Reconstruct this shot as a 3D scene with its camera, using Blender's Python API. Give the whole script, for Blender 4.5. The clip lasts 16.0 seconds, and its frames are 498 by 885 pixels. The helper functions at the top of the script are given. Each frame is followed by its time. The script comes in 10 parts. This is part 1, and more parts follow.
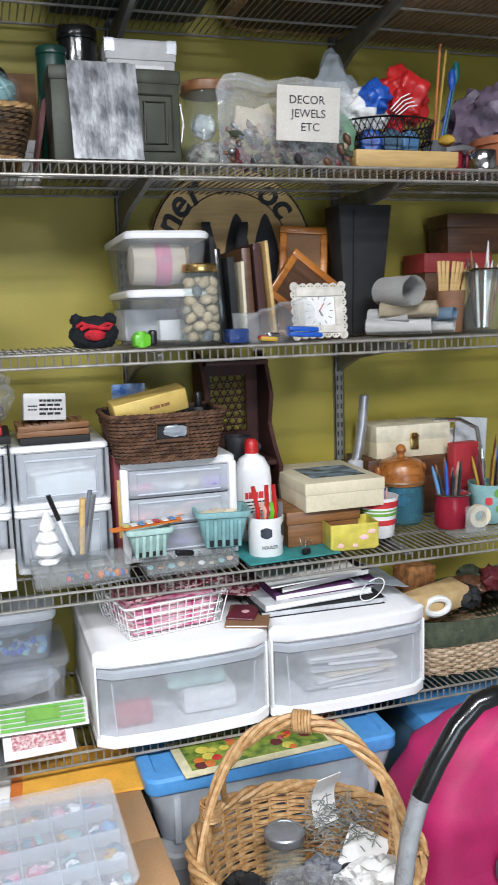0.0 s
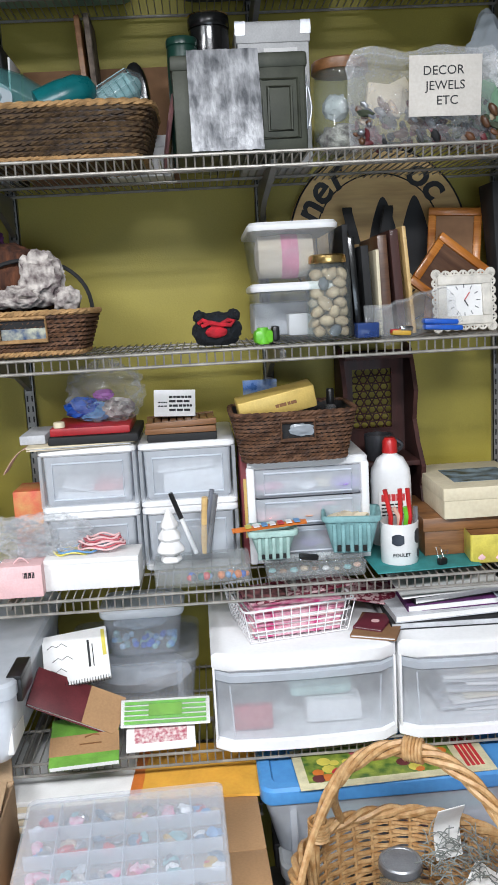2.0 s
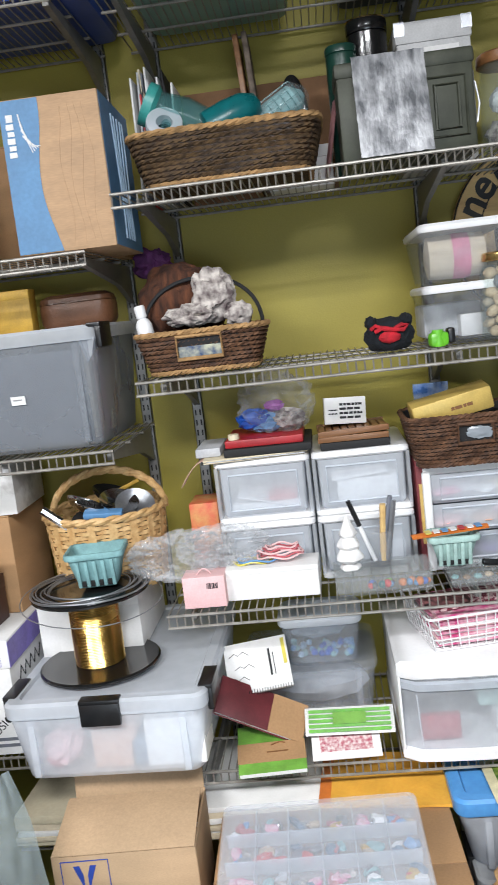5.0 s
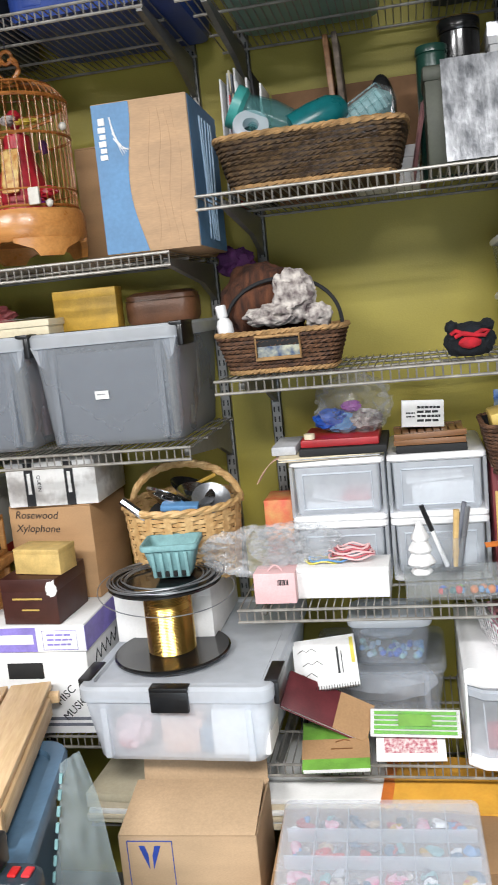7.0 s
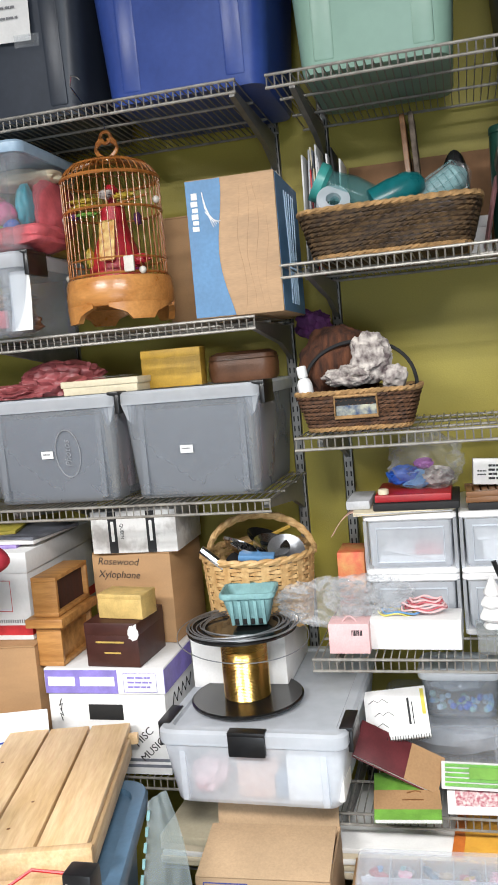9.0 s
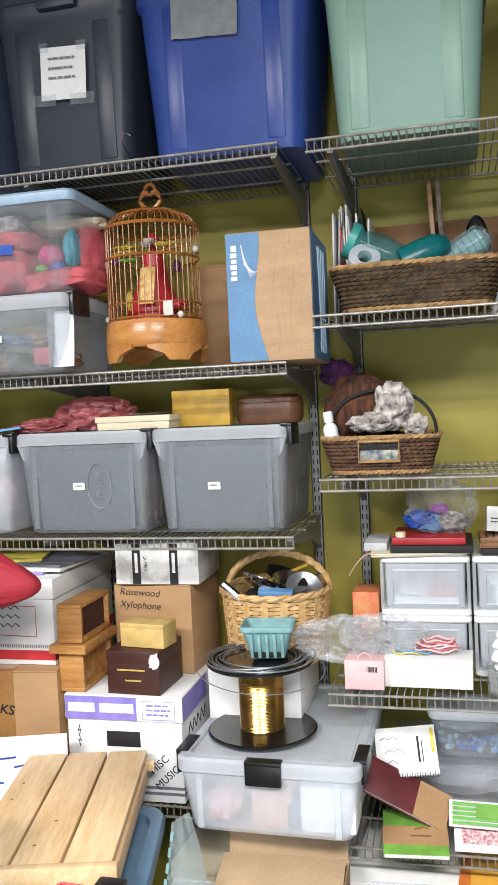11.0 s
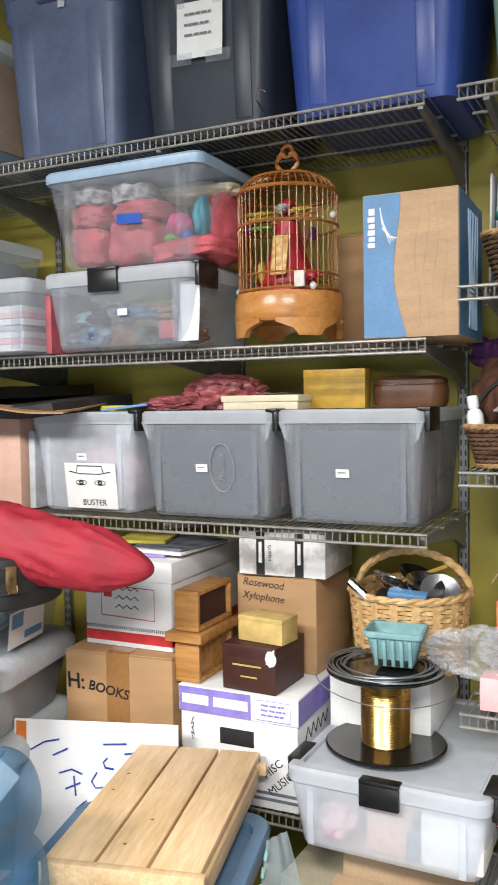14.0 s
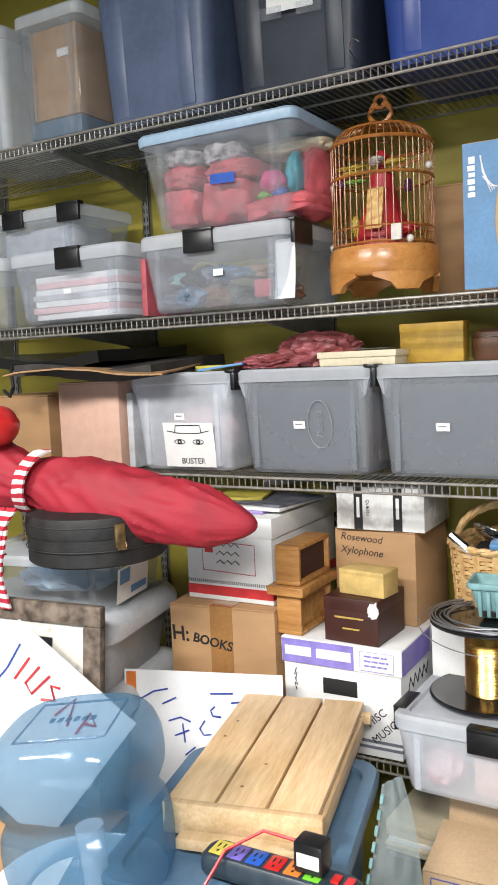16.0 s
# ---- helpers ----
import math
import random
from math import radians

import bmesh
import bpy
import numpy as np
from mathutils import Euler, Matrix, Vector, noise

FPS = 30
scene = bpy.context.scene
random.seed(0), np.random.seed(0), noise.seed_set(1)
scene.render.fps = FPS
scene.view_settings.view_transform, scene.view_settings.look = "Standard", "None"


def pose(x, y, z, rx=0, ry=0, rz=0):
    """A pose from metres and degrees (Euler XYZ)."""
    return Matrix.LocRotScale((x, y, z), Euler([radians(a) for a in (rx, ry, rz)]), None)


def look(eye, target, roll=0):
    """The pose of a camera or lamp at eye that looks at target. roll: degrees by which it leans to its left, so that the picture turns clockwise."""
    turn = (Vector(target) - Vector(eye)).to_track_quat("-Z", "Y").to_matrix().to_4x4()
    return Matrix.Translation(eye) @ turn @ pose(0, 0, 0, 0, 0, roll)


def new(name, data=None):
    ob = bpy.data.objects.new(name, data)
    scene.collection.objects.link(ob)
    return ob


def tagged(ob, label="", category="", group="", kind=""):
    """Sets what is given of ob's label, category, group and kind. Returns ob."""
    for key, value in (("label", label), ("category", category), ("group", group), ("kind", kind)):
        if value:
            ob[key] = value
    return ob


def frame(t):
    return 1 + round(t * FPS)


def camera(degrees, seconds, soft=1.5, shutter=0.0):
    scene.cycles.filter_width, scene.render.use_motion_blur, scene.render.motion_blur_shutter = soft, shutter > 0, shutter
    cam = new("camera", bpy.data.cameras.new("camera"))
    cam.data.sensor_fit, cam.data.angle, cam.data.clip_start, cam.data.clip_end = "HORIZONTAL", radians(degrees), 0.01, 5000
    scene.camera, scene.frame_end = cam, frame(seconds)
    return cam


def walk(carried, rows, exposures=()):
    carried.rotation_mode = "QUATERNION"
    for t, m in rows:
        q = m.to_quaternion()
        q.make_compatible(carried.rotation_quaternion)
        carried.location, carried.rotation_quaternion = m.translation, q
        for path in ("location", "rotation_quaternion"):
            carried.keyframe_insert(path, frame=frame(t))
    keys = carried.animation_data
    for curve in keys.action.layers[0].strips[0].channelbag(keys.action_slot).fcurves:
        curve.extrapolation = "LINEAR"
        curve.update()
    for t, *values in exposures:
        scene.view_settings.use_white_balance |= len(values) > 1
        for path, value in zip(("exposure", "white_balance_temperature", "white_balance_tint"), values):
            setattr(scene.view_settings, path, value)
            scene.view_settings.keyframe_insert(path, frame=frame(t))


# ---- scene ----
cam = camera(32.8, 16.0, 1.0, 0.4)
PATH = [
    (0, (0.085, -0.113, 1.503), (0.672, 1.774, 1.198), -1.8),
    (0.5, (0.155, -0.088, 1.512), (0.59, 1.834, 1.17), -1.5),
    (1, (0.22, -0.07, 1.524), (0.497, 1.875, 1.152), -1.6),
    (1.5, (0.264, -0.065, 1.525), (0.409, 1.898, 1.174), -2.2),
    (2, (0.278, -0.064, 1.526), (0.372, 1.906, 1.193), -3.1),
    (2.5, (0.274, -0.065, 1.527), (0.348, 1.908, 1.211), -4.0),
    (3, (0.263, -0.068, 1.527), (0.325, 1.908, 1.225), -4.7),
    (3.5, (0.239, -0.07, 1.534), (0.279, 1.907, 1.237), -5.4),
    (4, (0.208, -0.066, 1.527), (0.193, 1.912, 1.233), -5.6),
    (4.5, (0.184, -0.067, 1.53), (0.08, 1.909, 1.238), -6.1),
    (5, (0.174, -0.064, 1.542), (-0.021, 1.904, 1.244), -6.7),
    (5.2, (0.177, -0.068, 1.533), (-0.051, 1.898, 1.248), -6.7),
    (7.3, (0.216, -0.083, 1.578), (-0.258, 1.834, 1.262), -5.3),
    (7.5, (0.227, -0.089, 1.583), (-0.299, 1.815, 1.267), -5.3),
    (8, (0.211, -0.104, 1.593), (-0.337, 1.799, 1.313), -5.5),
    (8.5, (0.186, -0.133, 1.597), (-0.351, 1.778, 1.353), -5.5),
    (9, (0.16, -0.174, 1.6), (-0.344, 1.752, 1.414), -5.0),
    (11.5, (0.105, -0.292, 1.601), (-0.394, 1.644, 1.534), -2.0),
    (12, (0.1, -0.297, 1.597), (-0.415, 1.634, 1.551), -1.4),
    (12.5, (0.092, -0.268, 1.608), (-0.447, 1.658, 1.572), -1.1),
    (13, (0.105, -0.2, 1.61), (-0.523, 1.698, 1.545), -0.9),
    (13.5, (0.126, -0.139, 1.591), (-0.623, 1.713, 1.499), -0.8),
    (14, (0.154, -0.097, 1.579), (-0.716, 1.701, 1.482), -0.9),
    (14.5, (0.159, -0.072, 1.579), (-0.797, 1.681, 1.456), -1.3),
    (15, (0.149, -0.078, 1.577), (-0.841, 1.653, 1.426), -1.8),
    (15.5, (0.127, -0.114, 1.577), (-0.873, 1.611, 1.416), -2.2),
    (16, (0.103, -0.148, 1.577), (-0.908, 1.568, 1.389), -2.5),
]
walk(cam, [(t, look(eye, target, roll)) for t, eye, target, roll in PATH],
     exposures=[(0, 0.40, 6000, 10), (3, 0.33, 6050, 10), (5, 0.40, 6150, 10), (8.5, 0.52, 6350, 10), (11.5, 0.54, 6350, 10), (16, 0.48, 6480, 10)])

# ---- world, lights ----
world = bpy.data.worlds.new("world")
scene.world = world
world.use_nodes = True
world.node_tree.nodes["Background"].inputs[0].default_value = (0.75, 0.85, 1.0, 1)
world.node_tree.nodes["Background"].inputs[1].default_value = 0.12


def area_lamp(name, eye, target, sx, sy, watts, colour):
    data = bpy.data.lights.new(name, "AREA")
    data.shape, data.size, data.size_y, data.energy, data.color = "RECTANGLE", sx, sy, watts, colour
    ob = new(name, data)
    ob.matrix_world = look(eye, target)
    return ob


# fluorescent ceiling troffers and the daylit doorway behind the viewer
area_lamp("ceiling_lamp", (0.45, -1.05, 2.83), (0.45, -1.05, 0), 1.2, 0.6, 120, (1.0, 0.98, 0.955))
area_lamp("ceiling_lamp", (-1.5, -1.05, 2.83), (-1.5, -1.05, 0), 1.2, 0.6, 120, (1.0, 0.98, 0.955))
area_lamp("doorway_light", (0.5, -3.35, 0.75), (-0.2, 2.0, 0.2), 2.6, 1.4, 44, (0.80, 0.91, 1.0))

# ---- materials ----
MATS = {}


def mat(name, col, rough=0.5, metal=0.0, var=0.12, scale=30.0, bump=0.1, bscale=None, coat=0.0, stretch=None, col2=None, spec=0.5, grain=0.06, lo=0.35, hi=0.65):
    """Surface with a broad tone shift, fine grain and relief, in object space."""
    if name in MATS:
        return MATS[name]
    m = bpy.data.materials.new(name)
    m.use_nodes = True
    nt = m.node_tree
    n, l = nt.nodes, nt.links
    p = n["Principled BSDF"]
    p.inputs["Roughness"].default_value, p.inputs["Metallic"].default_value = rough, metal
    p.inputs["Coat Weight"].default_value, p.inputs["Specular IOR Level"].default_value = coat, spec
    tc = n.new("ShaderNodeTexCoord")
    mp = n.new("ShaderNodeMapping")
    if stretch:
        mp.inputs["Scale"].default_value = stretch
    l.new(tc.outputs["Object"], mp.inputs["Vector"])
    big, fine = n.new("ShaderNodeTexNoise"), n.new("ShaderNodeTexNoise")
    big.inputs["Scale"].default_value, big.inputs["Detail"].default_value = scale, 5
    fine.inputs["Scale"].default_value, fine.inputs["Detail"].default_value = bscale or scale * 9, 3
    for t in (big, fine):
        l.new(mp.outputs["Vector"], t.inputs["Vector"])
    ramp = n.new("ShaderNodeValToRGB")
    c2 = col2 or tuple(max(0, c * (1 - 2.2 * var)) for c in col)
    ramp.color_ramp.elements[0].color, ramp.color_ramp.elements[1].color = (*c2, 1), (*col, 1)
    ramp.color_ramp.elements[0].position, ramp.color_ramp.elements[1].position = lo, hi
    l.new(big.outputs["Fac"], ramp.inputs["Fac"])
    mix = n.new("ShaderNodeMix")
    mix.data_type, mix.blend_type = "RGBA", "OVERLAY"
    mix.inputs["Factor"].default_value = grain * 3
    l.new(ramp.outputs["Color"], mix.inputs["A"])
    l.new(fine.outputs["Fac"], mix.inputs["B"])
    l.new(mix.outputs["Result"], p.inputs["Base Color"])
    mr = n.new("ShaderNodeMapRange")
    mr.inputs["To Min"].default_value, mr.inputs["To Max"].default_value = max(0.03, rough - 0.1), min(1, rough + 0.1)
    l.new(big.outputs["Fac"], mr.inputs["Value"])
    l.new(mr.outputs["Result"], p.inputs["Roughness"])
    if bump:
        b = n.new("ShaderNodeBump")
        b.inputs["Strength"].default_value, b.inputs["Distance"].default_value = bump, 0.002
        l.new(fine.outputs["Fac"], b.inputs["Height"])
        l.new(b.outputs["Normal"], p.inputs["Normal"])
    MATS[name] = m
    return m


def clear(name, col, see=0.6, rough=0.2, bump=0.05, scale=25.0, spec=0.5):
    """Thin see-through plastic: part of the light passes, the rest is scattered and mirrored by the skin."""
    if name in MATS:
        return MATS[name]
    m = bpy.data.materials.new(name)
    m.use_nodes = True
    nt = m.node_tree
    n, l = nt.nodes, nt.links
    p, out = n["Principled BSDF"], n["Material Output"]
    p.inputs["Base Color"].default_value = (*col, 1)
    p.inputs["Roughness"].default_value, p.inputs["Specular IOR Level"].default_value = rough, spec
    tr = n.new("ShaderNodeBsdfTransparent")
    tr.inputs["Color"].default_value = tuple(0.55 + 0.45 * c for c in col) + (1,)
    tc, no = n.new("ShaderNodeTexCoord"), n.new("ShaderNodeTexNoise")
    no.inputs["Scale"].default_value, no.inputs["Detail"].default_value = scale, 4
    l.new(tc.outputs["Object"], no.inputs["Vector"])
    mr = n.new("ShaderNodeMapRange")
    mr.inputs["To Min"].default_value, mr.inputs["To Max"].default_value = max(0, see - 0.08), min(1, see + 0.08)
    l.new(no.outputs["Fac"], mr.inputs["Value"])
    tl, skin = n.new("ShaderNodeBsdfTranslucent"), n.new("ShaderNodeMixShader")
    tl.inputs["Color"].default_value, skin.inputs["Fac"].default_value = (*col, 1), 0.3
    l.new(p.outputs["BSDF"], skin.inputs[1])
    l.new(tl.outputs["BSDF"], skin.inputs[2])
    mix = n.new("ShaderNodeMixShader")
    l.new(mr.outputs["Result"], mix.inputs["Fac"])
    l.new(skin.outputs["Shader"], mix.inputs[1])
    l.new(tr.outputs["BSDF"], mix.inputs[2])
    l.new(mix.outputs["Shader"], out.inputs["Surface"])
    b = n.new("ShaderNodeBump")
    b.inputs["Strength"].default_value, b.inputs["Distance"].default_value = bump, 0.003
    l.new(no.outputs["Fac"], b.inputs["Height"])
    l.new(b.outputs["Normal"], p.inputs["Normal"])
    MATS[name] = m
    return m


def glass(name, col, rough=0.02, ior=1.45):
    if name in MATS:
        return MATS[name]
    m = bpy.data.materials.new(name)
    m.use_nodes = True
    p = m.node_tree.nodes["Principled BSDF"]
    p.inputs["Base Color"].default_value = (*col, 1)
    p.inputs["Roughness"].default_value, p.inputs["Transmission Weight"].default_value, p.inputs["IOR"].default_value = rough, 1.0, ior
    MATS[name] = m
    return m


def wood(name, col, col2, rough=0.45, axis=0, ring=14.0):
    st = [1.0, 1.0, 1.0]
    st[axis] = 0.12
    return mat(name, col, rough, 0, 0.2, ring * 4, 0.15, ring * 22, 0.05, tuple(st), col2, grain=0.1)


def paint(name, col, rough=0.5, **k):
    return mat(name, col, rough, **k)


WALL = mat("olive_wall_paint", (0.355, 0.295, 0.040), 0.55, 0, 0.06, 3.0, 0.25, 260.0, grain=0.03)
CONCRETE = mat("concrete", (0.17, 0.167, 0.16), 0.8, 0, 0.2, 6.0, 0.4, 90.0)
CEIL = mat("dark_ceiling_board", (0.13, 0.128, 0.12), 0.9, 0, 0.1, 4.0, 0.2)
PLASTER = mat("grey_plaster", (0.18, 0.177, 0.17), 0.8, 0, 0.05, 4.0, 0.2)
WIRE = mat("coated_wire", (0.33, 0.31, 0.275), 0.38, 0.25, 0.15, 40.0, 0.05)
STEEL = mat("grey_upright", (0.30, 0.295, 0.28), 0.42, 0.35, 0.12, 30.0, 0.05)
BRACKET = mat("grey_bracket", (0.22, 0.215, 0.20), 0.45, 0.3, 0.12, 30.0, 0.05)
DARK = mat("slot_dark", (0.012, 0.012, 0.012), 0.8)
BLACK = mat("black_plastic", (0.012, 0.012, 0.013), 0.35, 0, 0.2, 30.0, 0.05)
BLACKM = mat("black_matte", (0.016, 0.016, 0.017), 0.75, 0, 0.2, 30.0, 0.2)
BLACKSATIN = mat("black_satin", (0.010, 0.010, 0.010), 0.22, 0, 0.15, 15.0, 0.03, coat=0.3)
WHITEP = mat("white_plastic", (0.80, 0.80, 0.80), 0.35, 0, 0.03, 12.0, 0.03)
WHITE = mat("white_paper", (0.80, 0.79, 0.77), 0.7, 0, 0.04, 20.0, 0.08)
CREAM = mat("cream_paper", (0.70, 0.62, 0.44), 0.65, 0, 0.06, 14.0, 0.08)
MANILA = mat("manila_paper", (0.72, 0.62, 0.45), 0.7, 0, 0.08, 12.0, 0.08)
YELLOW_ENV = mat("yellow_envelope", (0.78, 0.40, 0.05), 0.6, 0, 0.08, 14.0, 0.12)
KRAFT = mat("kraft_cardboard", (0.42, 0.245, 0.115), 0.75, 0, 0.08, 6.0, 0.15, 200.0, stretch=(1, 1, 4))
KRAFTD = mat("dark_kraft_cardboard", (0.25, 0.13, 0.06), 0.8, 0, 0.1, 6.0, 0.15)
PALEKRAFT = mat("pale_kraft_cardboard", (0.50, 0.345, 0.205), 0.78, 0, 0.07, 5.0, 0.15, 200.0, stretch=(1, 1, 4))
TAPE = mat("brown_packing_tape", (0.34, 0.17, 0.06), 0.2, 0, 0.08, 10.0, 0.1, coat=0.4)
INK = mat("black_ink", (0.012, 0.012, 0.014), 0.6)
GREYINK = mat("grey_ink", (0.22, 0.22, 0.23), 0.7)
REDINK = mat("red_print", (0.58, 0.035, 0.04), 0.5)
BLUEINK = mat("blue_marker", (0.03, 0.07, 0.38), 0.5)
LILAC = mat("lilac_print", (0.27, 0.22, 0.62), 0.5)
GOLDINK = mat("gold_print", (0.55, 0.38, 0.10), 0.4)
OAK = wood("oak_board", (0.50, 0.25, 0.075), (0.34, 0.15, 0.04))
PINE = wood("pine_board", (0.70, 0.50, 0.29), (0.57, 0.38, 0.19), 0.55, 1, 9.0)
ORANGEWOOD = wood("orange_varnished_wood", (0.50, 0.19, 0.035), (0.36, 0.12, 0.02), 0.25)
BAMBOO = wood("amber_bamboo", (0.40, 0.15, 0.032), (0.24, 0.08, 0.018), 0.3, 0, 20.0)
REDWOOD = wood("dark_red_wood", (0.055, 0.014, 0.010), (0.028, 0.008, 0.006), 0.7, 2, 12.0)
DARKWOOD = wood("dark_wood", (0.12, 0.055, 0.025), (0.07, 0.03, 0.014), 0.4)
MIDWOOD = wood("brown_wood", (0.26, 0.12, 0.045), (0.16, 0.07, 0.025), 0.4)
PLY = wood("pale_plywood", (0.62, 0.42, 0.17), (0.50, 0.32, 0.12), 0.5, 0, 6.0)
FROST = clear("frosted_plastic", (0.92, 0.95, 0.99), 0.64, 0.28, 0.02)
FROSTD = clear("dusty_frosted_plastic", (0.56, 0.59, 0.63), 0.70, 0.32, 0.015, 6.0)
FROSTLID = clear("frosted_lid", (0.88, 0.92, 0.97), 0.45, 0.25)
CLEARP = clear("clear_plastic", (0.88, 0.9, 0.92), 0.91, 0.08)
ACRYL = clear("clear_acrylic", (0.86, 0.88, 0.88), 0.86, 0.06)
BAG = clear("clear_bag_film", (0.86, 0.87, 0.88), 0.89, 0.12, 0.8, 45.0, 0.9)
BAGGREY = clear("greyish_bag_film", (0.62, 0.68, 0.74), 0.45, 0.2, 0.8, 40.0, 0.9)
CRINKLE = clear("crinkled_film", (0.90, 0.91, 0.92), 0.74, 0.12, 1.0, 70.0, 1.0)
GLASSC = clear("jar_glass", (0.85, 0.9, 0.88), 0.965, 0.03, 0.05, 12.0, 1.0)
GLASSB = glass("blue_glass", (0.25, 0.62, 0.78), 0.05)
JUG = clear("blue_tinted_plastic", (0.17, 0.36, 0.53), 0.73, 0.07, 0.3, 10.0, 1.0)
HAZY = clear("hazy_clear_plastic", (0.84, 0.87, 0.91), 0.84, 0.2, 0.03)
SEAGRASS = mat("seagrass_rope", (0.115, 0.066, 0.026), 0.8, 0, 0.25, 60.0, 0.5, 420.0, col2=(0.032, 0.017, 0.007))
SEAGRASSD = mat("dark_seagrass_rope", (0.14, 0.065, 0.03), 0.75, 0, 0.25, 60.0, 0.5, 420.0, col2=(0.05, 0.022, 0.011))
ROPETAN = mat("tan_rope", (0.46, 0.27, 0.11), 0.8, 0, 0.2, 60.0, 0.5, 420.0)
WILLOW = mat("honey_willow", (0.54, 0.35, 0.165), 0.5, 0, 0.2, 70.0, 0.3, 300.0, col2=(0.37, 0.19, 0.065))
WILLOWG = mat("grey_willow", (0.58, 0.46, 0.32), 0.6, 0, 0.2, 70.0, 0.3, 300.0, col2=(0.33, 0.23, 0.14))
SPLINT = mat("wood_splint", (0.66, 0.44, 0.20), 0.55, 0, 0.15, 60.0, 0.3, 300.0, col2=(0.50, 0.29, 0.11))
GOLD = mat("brass_wire", (0.72, 0.47, 0.13), 0.26, 1.0, 0.06, 20.0, 0.12, 700.0, stretch=(0.1, 0.1, 1))
GOLDM = mat("gold_metal", (0.70, 0.48, 0.18), 0.25, 1.0, 0.1)
CHROME = mat("chrome", (0.75, 0.75, 0.76), 0.12, 1.0, 0.05)
SILVER = mat("hammered_tin", (0.42, 0.425, 0.44), 0.40, 0.55, 0.30, 40.0, 0.45, 160.0, col2=(0.12, 0.125, 0.135), lo=0.36, hi=0.62, stretch=(1, 1, 0.4))
GREYM = mat("grey_metal", (0.35, 0.36, 0.38), 0.35, 0.7, 0.1)
TEALP = mat("teal_pulp", (0.24, 0.44, 0.45), 0.8, 0, 0.12, 40.0, 0.4)
PALETEAL = mat("pale_teal_pulp", (0.42, 0.60, 0.55), 0.8, 0, 0.12, 40.0, 0.4)
TEAL = mat("teal_plastic", (0.008, 0.14, 0.15), 0.3)
TEALMAT = mat("teal_cutting_mat", (0.04, 0.24, 0.24), 0.6)
RED = mat("red_plastic", (0.55, 0.02, 0.02), 0.35)
REDCLOTH = mat("red_nylon", (0.37, 0.016, 0.032), 0.68, 0, 0.1, 14.0, 0.3, 300.0)
ROSECLOTH = mat("rose_satin", (0.34, 0.085, 0.09), 0.45, 0, 0.15, 20.0, 0.3)
PINK = mat("magenta_nylon", (0.48, 0.014, 0.12), 0.6, 0, 0.12, 12.0, 0.35, 320.0)
PALEPINK = mat("pale_pink_card", (0.78, 0.50, 0.50), 0.6, 0, 0.05)
BLUETOTE = mat("royal_blue_plastic", (0.032, 0.07, 0.30), 0.36, 0, 0.08, 8.0, 0.08)
NAVY = mat("charcoal_blue_plastic", (0.035, 0.043, 0.06), 0.4, 0, 0.1, 8.0, 0.08)
SLATE = mat("slate_blue_plastic", (0.115, 0.15, 0.245), 0.4, 0, 0.1, 8.0, 0.08)
MINT = mat("mint_green_plastic", (0.27, 0.43, 0.345), 0.4, 0, 0.04, 6.0, 0.03, grain=0.02)
SKYLID = mat("sky_blue_plastic", (0.10, 0.32, 0.68), 0.35, 0, 0.06, 8.0, 0.05)
PALEBLUE = mat("pale_blue_plastic", (0.36, 0.50, 0.64), 0.4, 0, 0.06, 8.0, 0.05)
GREYTUB = mat("pale_grey_plastic", (0.52, 0.54, 0.56), 0.4, 0, 0.05, 8.0, 0.05)
STEELBLUE = mat("steel_blue_plastic", (0.09, 0.17, 0.26), 0.42, 0, 0.1, 8.0, 0.06)
OLIVE = mat("olive_drab_metal", (0.060, 0.065, 0.045), 0.5, 0.2, 0.15, 20.0, 0.1)
ARCHIVE = mat("grey_archive_board", (0.54, 0.535, 0.53), 0.6, 0, 0.05)
DKGREEN = mat("bottle_green_tin", (0.012, 0.05, 0.035), 0.3)
TERRA = mat("terracotta", (0.46, 0.16, 0.07), 0.8)
GREENP = mat("lime_green_plastic", (0.16, 0.55, 0.03), 0.35)
GREENB = mat("green_print", (0.16, 0.36, 0.05), 0.5)
YELLOW = mat("yellow_enamel", (0.70, 0.60, 0.10), 0.35)
GOLDBOX = mat("gold_foil_card", (0.66, 0.47, 0.13), 0.38, 0.25, 0.08)
MUSTARD = mat("mustard_card", (0.55, 0.33, 0.04), 0.5)
CHOC = mat("chocolate_card", (0.055, 0.016, 0.012), 0.45)
MAROON = mat("maroon_leather", (0.13, 0.02, 0.025), 0.5)
BROWNL = mat("brown_leather", (0.15, 0.065, 0.03), 0.45, 0, 0.15, 20.0, 0.3)
STONE = mat("river_pebble", (0.60, 0.46, 0.31), 0.6, 0, 0.25, 40.0, 0.1, col2=(0.34, 0.25, 0.17))
YARN = mat("cream_yarn", (0.62, 0.53, 0.40), 0.9, 0, 0.1, 60.0, 0.6, 400.0, stretch=(1, 1, 0.1))
CERAMIC = mat("white_ceramic", (0.80, 0.79, 0.78), 0.25, 0, 0.03)
WHITEIRON = mat("cream_iron", (0.72, 0.68, 0.60), 0.6, 0, 0.1, 40.0, 0.3)
FUR = mat("russet_fur", (0.12, 0.042, 0.018), 0.95, 0, 0.35, 70.0, 1.0, 260.0, col2=(0.03, 0.011, 0.006), stretch=(1, 1, 0.22))
